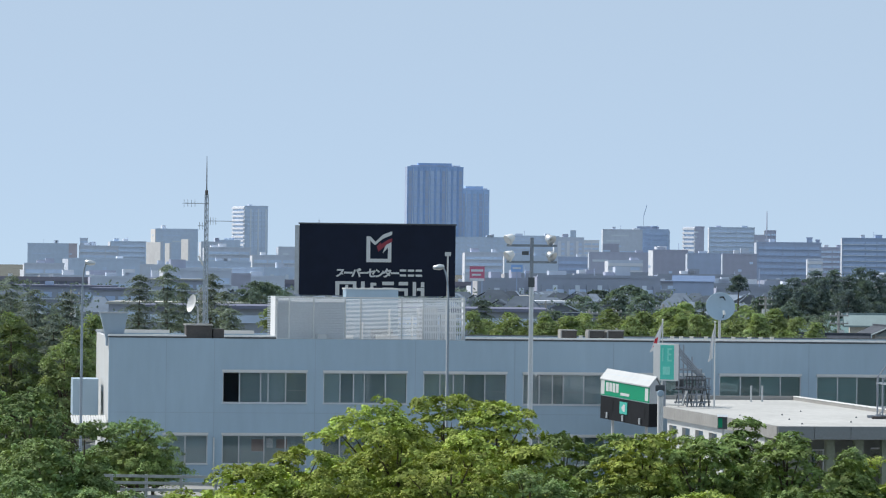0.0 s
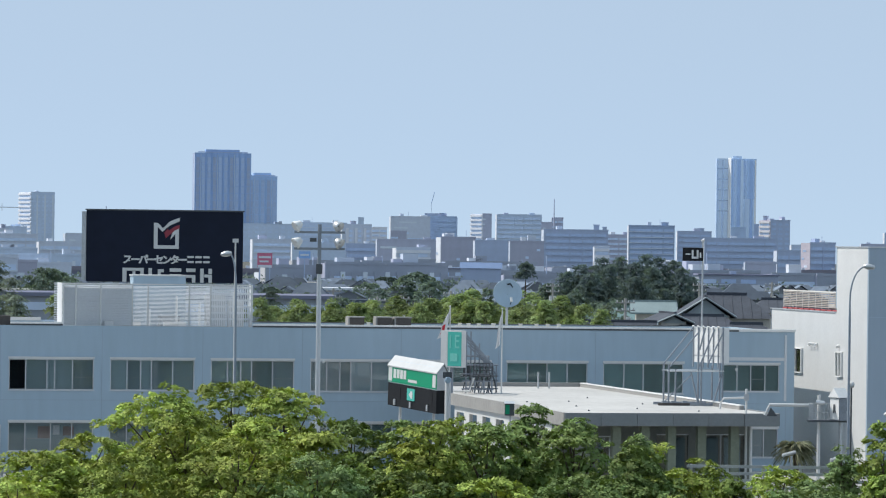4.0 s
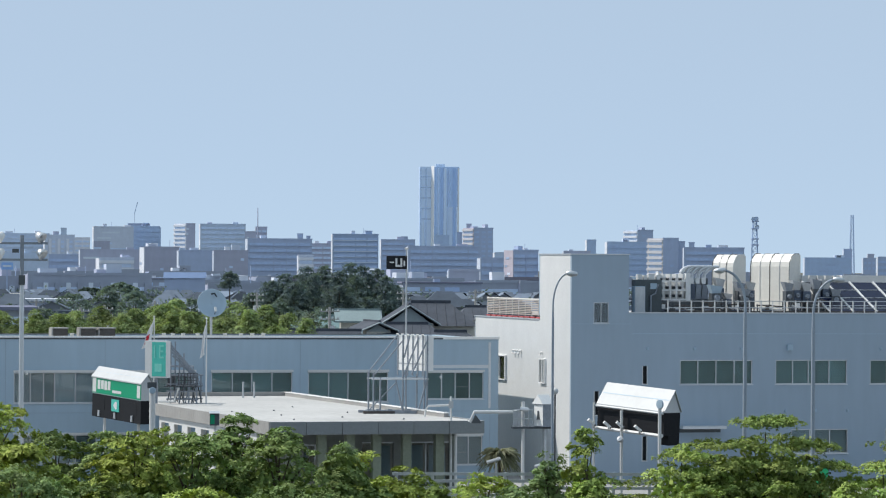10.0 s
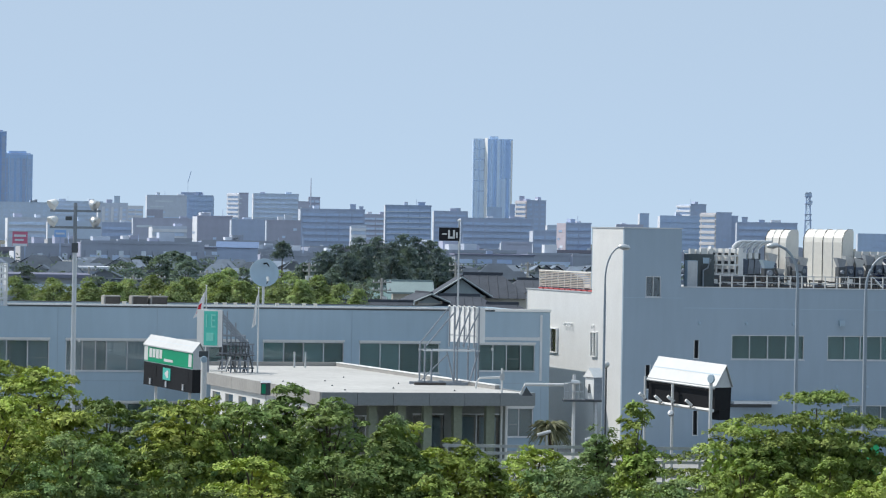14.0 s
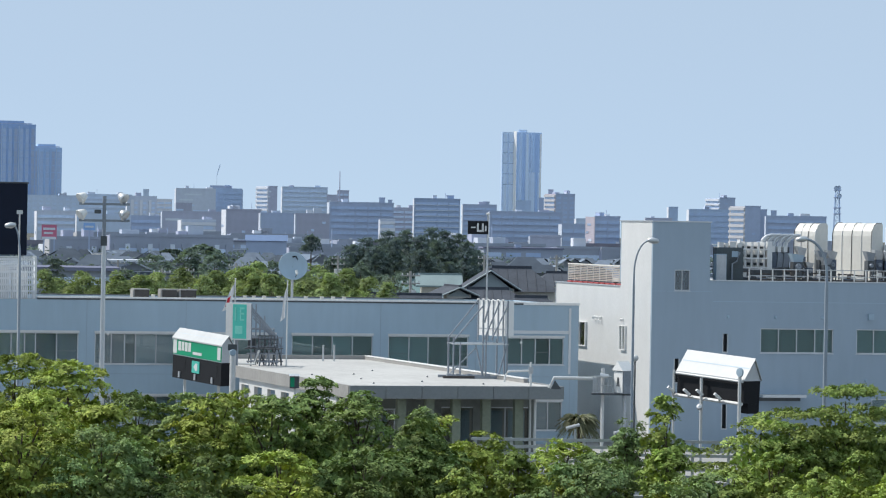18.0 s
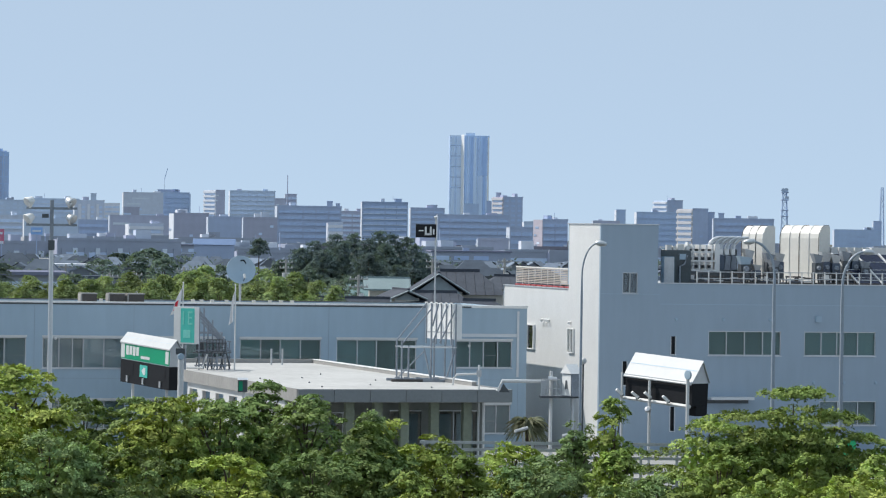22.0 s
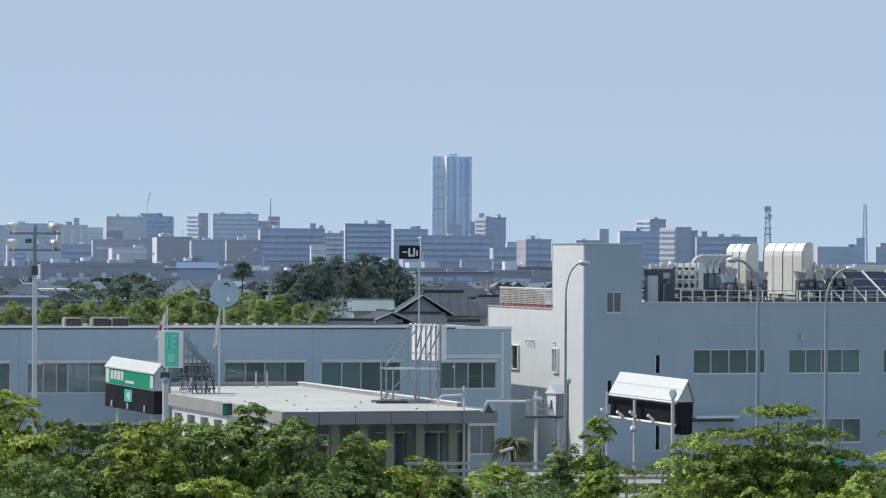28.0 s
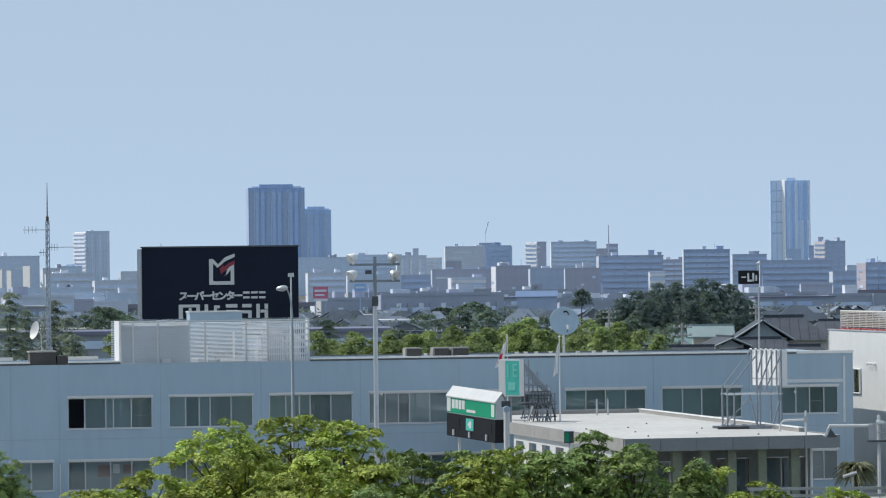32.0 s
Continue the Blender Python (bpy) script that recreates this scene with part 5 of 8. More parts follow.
part("roof", Shape().quads([(-0.06, -0.1, 1.15), (0.86, -0.1, 1.15), (0.4, -0.1, 1.62), (-0.06, 0.62, 1.15), (0.86, 0.62, 1.15), (0.4, 0.62, 1.62)], [(0, 1, 2), (5, 4, 3), (0, 2, 5, 3), (1, 4, 5, 2), (0, 3, 4, 1)]), BRIGHTWHITE, bx)
part("mark", Shape().prism([(0.28, 0.35), (0.36, 0.35), (0.4, 0.5), (0.44, 0.35), (0.52, 0.35), (0.46, 0.8), (0.34, 0.8)], -0.05, -0.032), DARKSTEEL, bx)
part("leg", B(0.3, 0.45, 0.3, 0.45, -5.202, -0.103), STEEL, bx)
pp = thing("conduit_post", pose(12.35, 199.6, GZ), "grey conduit post rising past the gatehouse roof", "post")
part("post", Shape().tube([(0, 0, 0), (0, 0, 6.6)], 0.06), WHITE, pp)
part("arm", Shape().tube([(0, 0, 6.15), (-1.15, 0, 6.1), (-1.3, 0, 5.9), (-1.35, 0, 5.55)], 0.055), WHITE, pp)
part("junction_box", B(-0.12, 0.12, -0.15, -0.06, 6.0, 6.35), STEEL, pp)
for x, y, z in ((13.6, 186, 3.1), (15.9, 186, 2.9)):
    c = thing("security_camera", pose(x, y, GZ), "white security camera on a post", "camera", "security cameras")
    part("post", Shape().tube([(0.1, 0, 0), (0.1, 0, z - GZ)], 0.05), STEEL, c)
    part("housing", Shape().tube([(-0.35, -0.05, z - GZ + 0.02), (0.3, 0.05, z - GZ + 0.2)], 0.085, 6), WHITE, c)

# guard rails by the road
for x0, x1, y, z in ((8.2, 24.5, 171, 3.45), (-34, -16, 176, 2.8)):
    gr = thing("guard_rail", pose(x0, y, GZ), "pale horizontal pipe guard rail on posts", "guard rail", "guard rails")
    n = int((x1 - x0) / 1.6)
    for i in range(n + 1):
        part("post", B(1.6 * i - 0.06, 1.6 * i + 0.06, 0.0, 0.12, 0, z - GZ), STEEL, gr)
    for j in range(12 if z > 3 else 4):
        part("rail", B(-0.2, 1.6 * n + 0.2, -0.06, -0.003, z - GZ - 0.13 - 0.31 * j, z - GZ - 0.31 * j), STEEL, gr)

# ---- big black store sign ----
bs = thing("store_sign", pose(-35.8, 330, GZ, 0, 0, 3), "big black roadside store sign with white lettering", "sign")
SW, SB, SH = 13.3, 9.6 - GZ, 6.05
panel = part("panel", B(0, SW, 0, 0.8, SB, SB + SH), SIGNBLACK, bs, "black sign panel")
part("edge_strip", B(-0.4, -0.02, 0.1, 0.7, SB + 0.1, SB + SH - 0.1), STEEL, bs)
part("top_cap", B(-0.1, SW + 0.1, -0.05, 0.85, SB + SH + 0.003, SB + SH + 0.12), DARKSTEEL, bs)
for x in (2.5, 10.5):
    part("post", Shape().tube([(x, 0.4, 0), (x, 0.4, SB - 0.003)], 0.3, 12), STEEL, bs)
em = [((5.72, 2.85), (6.05, 2.85), (6.05, 5.05), (5.72, 5.05)), ((6.05, 2.85), (7.85, 2.85), (7.85, 3.15), (6.05, 3.15)), ((7.55, 3.15), (7.85, 3.15), (7.85, 4.65), (7.55, 4.5)),
      ((6.05, 4.7), (6.05, 5.05), (6.5, 4.6), (6.45, 4.3)), ((6.45, 4.3), (6.5, 4.6), (7.1, 5.2), (7.1, 4.85)), ((7.1, 4.85), (7.1, 5.2), (7.9, 5.5), (7.9, 5.2)), ((7.1, 3.6), (7.3, 4.2), (7.55, 4.5), (7.55, 4.1))]
for e in em:
    part("emblem_stroke", Shape().quads([(a, -0.03, SB + b) for a, b in e] + [(a, -0.005, SB + b) for a, b in e], [(0, 1, 2, 3), (0, 4, 5, 1), (1, 5, 6, 2), (2, 6, 7, 3), (3, 7, 4, 0)]), WHITE, panel)
for e in (((6.75, 3.75), (7.0, 4.4), (7.5, 4.75), (7.5, 4.4)), ((7.5, 4.4), (7.5, 4.75), (7.9, 4.9), (7.9, 4.6)), ((6.75, 3.75), (6.6, 4.2), (6.9, 4.55), (7.0, 4.4))):
    part("emblem_stroke", Shape().quads([(a, -0.034, SB + b) for a, b in e] + [(a, -0.005, SB + b) for a, b in e], [(0, 1, 2, 3), (0, 4, 5, 1), (1, 5, 6, 2), (2, 6, 7, 3), (3, 7, 4, 0)]), MAROON, panel)
cu = bpy.data.curves.new("sign_lettering", "FONT")
cu.body = "スーパーセンター"
cu.size, cu.extrude, cu.align_x = 0.82, 0.012, "LEFT"
cu.space_character = 0.62
cu.offset = 0.04
lt = new("lettering", cu)
lt.parent = panel
cu.materials.append(WHITE)
lt.matrix_local = pose(3.12, -0.02, SB + 1.62, 90)
# the shop's own name after it, as plain strokes
for x in (8.56, 9.24, 9.91):
    for a, b, z0, z1 in ((0.03, 0.58, 0.0, 0.18), (0.03, 0.58, 0.42, 0.6)):
        part("name_stroke", B(x + a, x + b, -0.03, -0.005, SB + 1.66 + z0, SB + 1.66 + z1), WHITE, panel)
# lower half-hidden wordmark, as plain bars
for a, b, z0, z1 in ((3.1, 3.45, 0.0, 1.2), (3.45, 4.9, 0.95, 1.2), (3.95, 4.2, 0.0, 0.9), (4.6, 4.9, 0.0, 0.95), (5.3, 5.6, 0.2, 1.2), (6.1, 6.6, 0.85, 1.1), (6.1, 6.35, 0.4, 0.85), (7.1, 8.1, 0.9, 1.2), (7.1, 8.1, 0.45, 0.7), (7.1, 7.4, 0.0, 0.4), (8.5, 9.3, 0.9, 1.2), (8.5, 9.3, 0.4, 0.65), (9.0, 9.3, 0.0, 0.4), (9.7, 10.0, 0.0, 1.2), (10.05, 10.7, 0.45, 0.7), (10.4, 10.7, 0.0, 0.45), (10.4, 10.7, 0.75, 1.2)):
    part("wordmark_bar", B(a, b, -0.03, -0.005, SB + z0, SB + z1), WHITE, panel)

# dark plate sign on a pole behind the office roof
us = thing("pole_sign", pose(15.06, 300, GZ - 2.72) @ Matrix.Scale(1.2, 4), "dark plate sign with white bars on a tall pole", "sign")
part("pole", Shape().tube([(0, 0, 2.27), (0, 0, 14.3)], 0.06), STEEL, us)
part("cap", Shape().lathe([(0.0, 0.12), (0.14, 0.05), (0.12, -0.04)], (0, 0, 14.3), (0, 0, 1), 10), WHITE, us)
pn = part("plate", B(-1.3, 0.02, -0.16, -0.08, 13.0, 13.85), BLACK, us, "black plate")
for a, b, z0, z1 in ((-0.72, -0.6, 13.15, 13.7), (-0.6, -0.35, 13.15, 13.28), (-0.4, -0.28, 13.15, 13.7), (-1.1, -0.8, 13.4, 13.48), (-0.2, -0.1, 13.2, 13.55)):
    part("bar", B(a, b, -0.18, -0.163, z0, z1), WHITE, pn)


# palm-like shrub and green bin by the fence
def palm(x, y, r, h):
    g = random.Random(31)
    t = thing("palm_shrub", pose(x, y, GZ), "dull green palm shrub with drooping fronds", "palm")
    part("stem", Shape().tube([(0, 0, 0), (0.05, 0, h * 0.55), (0, 0, h * 0.72)], [0.16, 0.14, 0.12], 8), BARK, t)
    for i in range(190):
        a, e = g.random() * 2 * math.pi, -0.25 + 1.6 * g.random()
        c, k = Vector((math.cos(a), math.sin(a), 0)), r * (0.7 + 0.4 * g.random())
        side = Vector((-math.sin(a), math.cos(a), 0))
        pts = []
        for j in range(6):
            q = j / 5
            m = Vector((0, 0, h * 0.7)) + c * (k * q * math.cos(e * 0.6)) + Vector((0, 0, k * (math.sin(e) * q - 0.75 * q * q)))
            wd = 0.1 * math.sin(math.pi * min(1, q + 0.12)) + 0.008
            pts += [m - side * wd - Vector((0, 0, 0.03)), m + Vector((0, 0, 0.02)), m + side * wd - Vector((0, 0, 0.03))]
        part("frond", Shape().quads(pts, [(3 * j + l, 3 * j + l + 1, 3 * j + l + 4, 3 * j + l + 3) for j in range(5) for l in (0, 1)]), PALM, t)


PALM = leaf_mat("palm_frond", (0.19, 0.20, 0.13), 0.25)
palm(15.3, 205, 1.25, 4.75)
gb = thing("green_bin", pose(31.5, 200, GZ), "small bright green box by the wall", "box")
part("body", B(-0.5, 0.5, 0, 0.5, 0, 2.9), mat("bright_green_plastic", (0.02, 0.42, 0.16), 0.5, vary=0.08, bump=0.02), gb)
part("lid", B(-0.54, 0.54, -0.04, 0.54, 2.9, 3.0), GREEN, gb)


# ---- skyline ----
# Colour words for the wall tones, which have haze mixed in.
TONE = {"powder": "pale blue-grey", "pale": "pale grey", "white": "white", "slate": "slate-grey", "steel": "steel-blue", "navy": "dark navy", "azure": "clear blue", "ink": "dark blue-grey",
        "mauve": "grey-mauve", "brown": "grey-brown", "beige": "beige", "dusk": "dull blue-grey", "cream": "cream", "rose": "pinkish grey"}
KINDS = {"grid": "office tower with a grid of windows", "bands": "office block with floor bands", "fins": "office block with upright fins", "dots": "block with small window openings",
         "plain": "plain-walled city block", "piers": "block with tall pale piers", "stripes": "block with white balcony bands", "tower": "high-rise with narrow window strips"}
city = random.Random(77)


def facade(b, x, y, turn, w, h, wall, style):
    """Windows and relief of one face, along local x from its left corner."""
    m = pose(x, y, 0, 0, 0, turn)

    def bit(name, x0, x1, out, z0, z1, material):
        if x1 - x0 > 0.2 and z0 > 0.5:
            part(name, B(x0, x1, -out, -0.02, z0, z1), material, b).matrix_local = m

    glass = DEEPWIN if wall in ("navy", "ink", "slate", "steel", "azure") else FARWIN
    if style == "bands":
        n = max(2, int(min(h - 3, 36) / 3.7))
        for i in range(n):
            z = h - 1.9 - 3.7 * i
            bit("window_band", w * 0.03, w * 0.97, 0.12, z - 1.55, z, glass)
            bit("floor_ledge", w * 0.01, w * 0.99, 0.5, z - 1.95, z - 1.6, FARLINE if wall in ("ink", "powder", "pale") else FAR[wall])
        k = max(2, int(w / 6.5))
        for i in range(1, k):
            if city.random() < 0.55:
                bit("pier", w * i / k - 0.35, w * i / k + 0.35, 0.3, h - 1.9 - 3.7 * n + 2.0, h - 1.9, FAR[wall])
    elif style in ("grid", "tower"):
        cols = max(3, int(w / (5.2 if style == "grid" else 6.0)))
        rows = int(min(h - 6, 100) / (3.7 if style == "grid" else 8.0))
        step = 3.7 if style == "grid" else 8.0
        for i in range(cols):
            q = w * i / cols
            if style == "tower":
                bit("window_strip", q + w / cols * 0.22, q + w / cols * 0.78, 0.15, 4, h - 3.5, glass if i % 3 else FAR["slate"])
                bit("pier", q - 0.3, q + 0.5, 0.7, 3, h - 1.0, FAR["powder"] if i % 3 == 1 else FAR[wall])
            else:
                for j in range(min(rows, 6)):
                    bit("window", q + w / cols * 0.2, q + w / cols * 0.8, 0.12, h - 3.6 - step * j, h - 1.9 - step * j, glass)
        if style == "tower":
            for j in range(rows):
                bit("floor_ledge", 0.4, w - 0.4, 0.32, h - 4.2 - step * j, h - 3.6 - step * j, FAR[wall])
    elif style == "fins":
        n = max(4, int(w / 3.2))
        for i in range(n):
            bit("fin", w * (i + 0.3) / n, w * (i + 0.7) / n, 0.4, 2, h - 2, FARLINE if i % 2 else FAR[wall])
        for j in range(int(min(h - 5, 36) / 3.7)):
            bit("window_band", w * 0.04, w * 0.96, 0.15, h - 4.6 - 3.7 * j, h - 3.2 - 3.7 * j, glass)
    elif style == "piers":
        for q in (0.12, 0.42, 0.72):
            bit("pier", w * q, w * q + 2.2, 0.8, 2, h - 2.4, FAR["white"])
        for q in (0.24, 0.54, 0.82):
            for j in range(5):
                bit("window", w * q, w * q + 2.6, 0.12, h - 5.8 - 3.7 * j, h - 3.9 - 3.7 * j, glass)
    elif style == "stripes":
        for j in range(max(2, int(min(h - 2, 40) / 3.5))):
            z = h - 0.6 - 3.5 * j
            bit("balcony", 0.0, w, 0.9, z - 1.5, z, FAR["white"] if wall in ("white", "pale", "powder") else FAR["beige"])
            bit("window_band", w * 0.08, w * 0.92, 0.1, z - 3.2, z - 1.6, glass)
    elif style == "dots":
        n = max(2, int(w / 5.5))
        for i in range(n):
            for j in range(min(4, int((h - 2) / 3.7))):
                if city.random() < 0.5:
                    bit("window", w * (i + 0.35) / n, w * (i + 0.65) / n, 0.12, h - 4.4 - 3.7 * j, h - 3.2 - 3.7 * j, glass)
    elif style == "plain" and w > 5:
        for j in range(min(4, int((h - 2) / 4.2))):
            if city.random() < 0.6:
                a = city.random() * 0.5
                bit("window_band", w * a, w * (a + 0.2 + 0.3 * city.random()), 0.12, h - 4.6 - 4.2 * j, h - 3.4 - 4.2 * j, glass if city.random() < 0.6 else FARLINE)


def city_block(x, y, w, d, top, turn, wall, side, style, side_style):
    """A distant city building from its near left corner: front, sunlit flank, parapet and roof plant."""
    h = top - GZ
    b = thing("city_building", pose(x, y, GZ, 0, 0, turn), "distant %s %s" % (TONE[wall], KINDS[style]), "building")
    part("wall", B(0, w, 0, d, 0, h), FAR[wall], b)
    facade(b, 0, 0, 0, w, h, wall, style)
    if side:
        # Most flanks take a lighter colour than the front, to paint in sunlight.
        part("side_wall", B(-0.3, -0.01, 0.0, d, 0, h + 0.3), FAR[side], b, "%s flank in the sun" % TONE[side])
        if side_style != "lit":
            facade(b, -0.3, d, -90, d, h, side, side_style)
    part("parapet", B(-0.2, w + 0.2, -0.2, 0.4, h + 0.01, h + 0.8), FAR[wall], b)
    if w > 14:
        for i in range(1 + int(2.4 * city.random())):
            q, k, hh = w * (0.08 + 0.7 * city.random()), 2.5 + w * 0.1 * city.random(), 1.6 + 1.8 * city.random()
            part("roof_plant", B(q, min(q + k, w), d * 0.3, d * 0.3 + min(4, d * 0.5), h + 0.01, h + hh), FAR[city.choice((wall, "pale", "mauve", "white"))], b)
        if city.random() < 0.35:
            q = w * (0.2 + 0.6 * city.random())
            part("roof_aerial", Shape().tube([(q, d / 2, h), (q, d / 2, h + 4 + 2 * city.random())], 0.14, 5), FAR["slate"], b)
    if style == "tower":
        part("roof_house", B(w * 0.2, w * 0.8, d * 0.2, d * 0.8, h + 0.01, h + 4.6), FAR[wall], b)
        part("roof_rail", B(w * 0.06, w * 0.94, d * 0.1, d * 0.1 + 0.4, h + 1.0, h + 2.2), FAR["slate"], b)
    return b


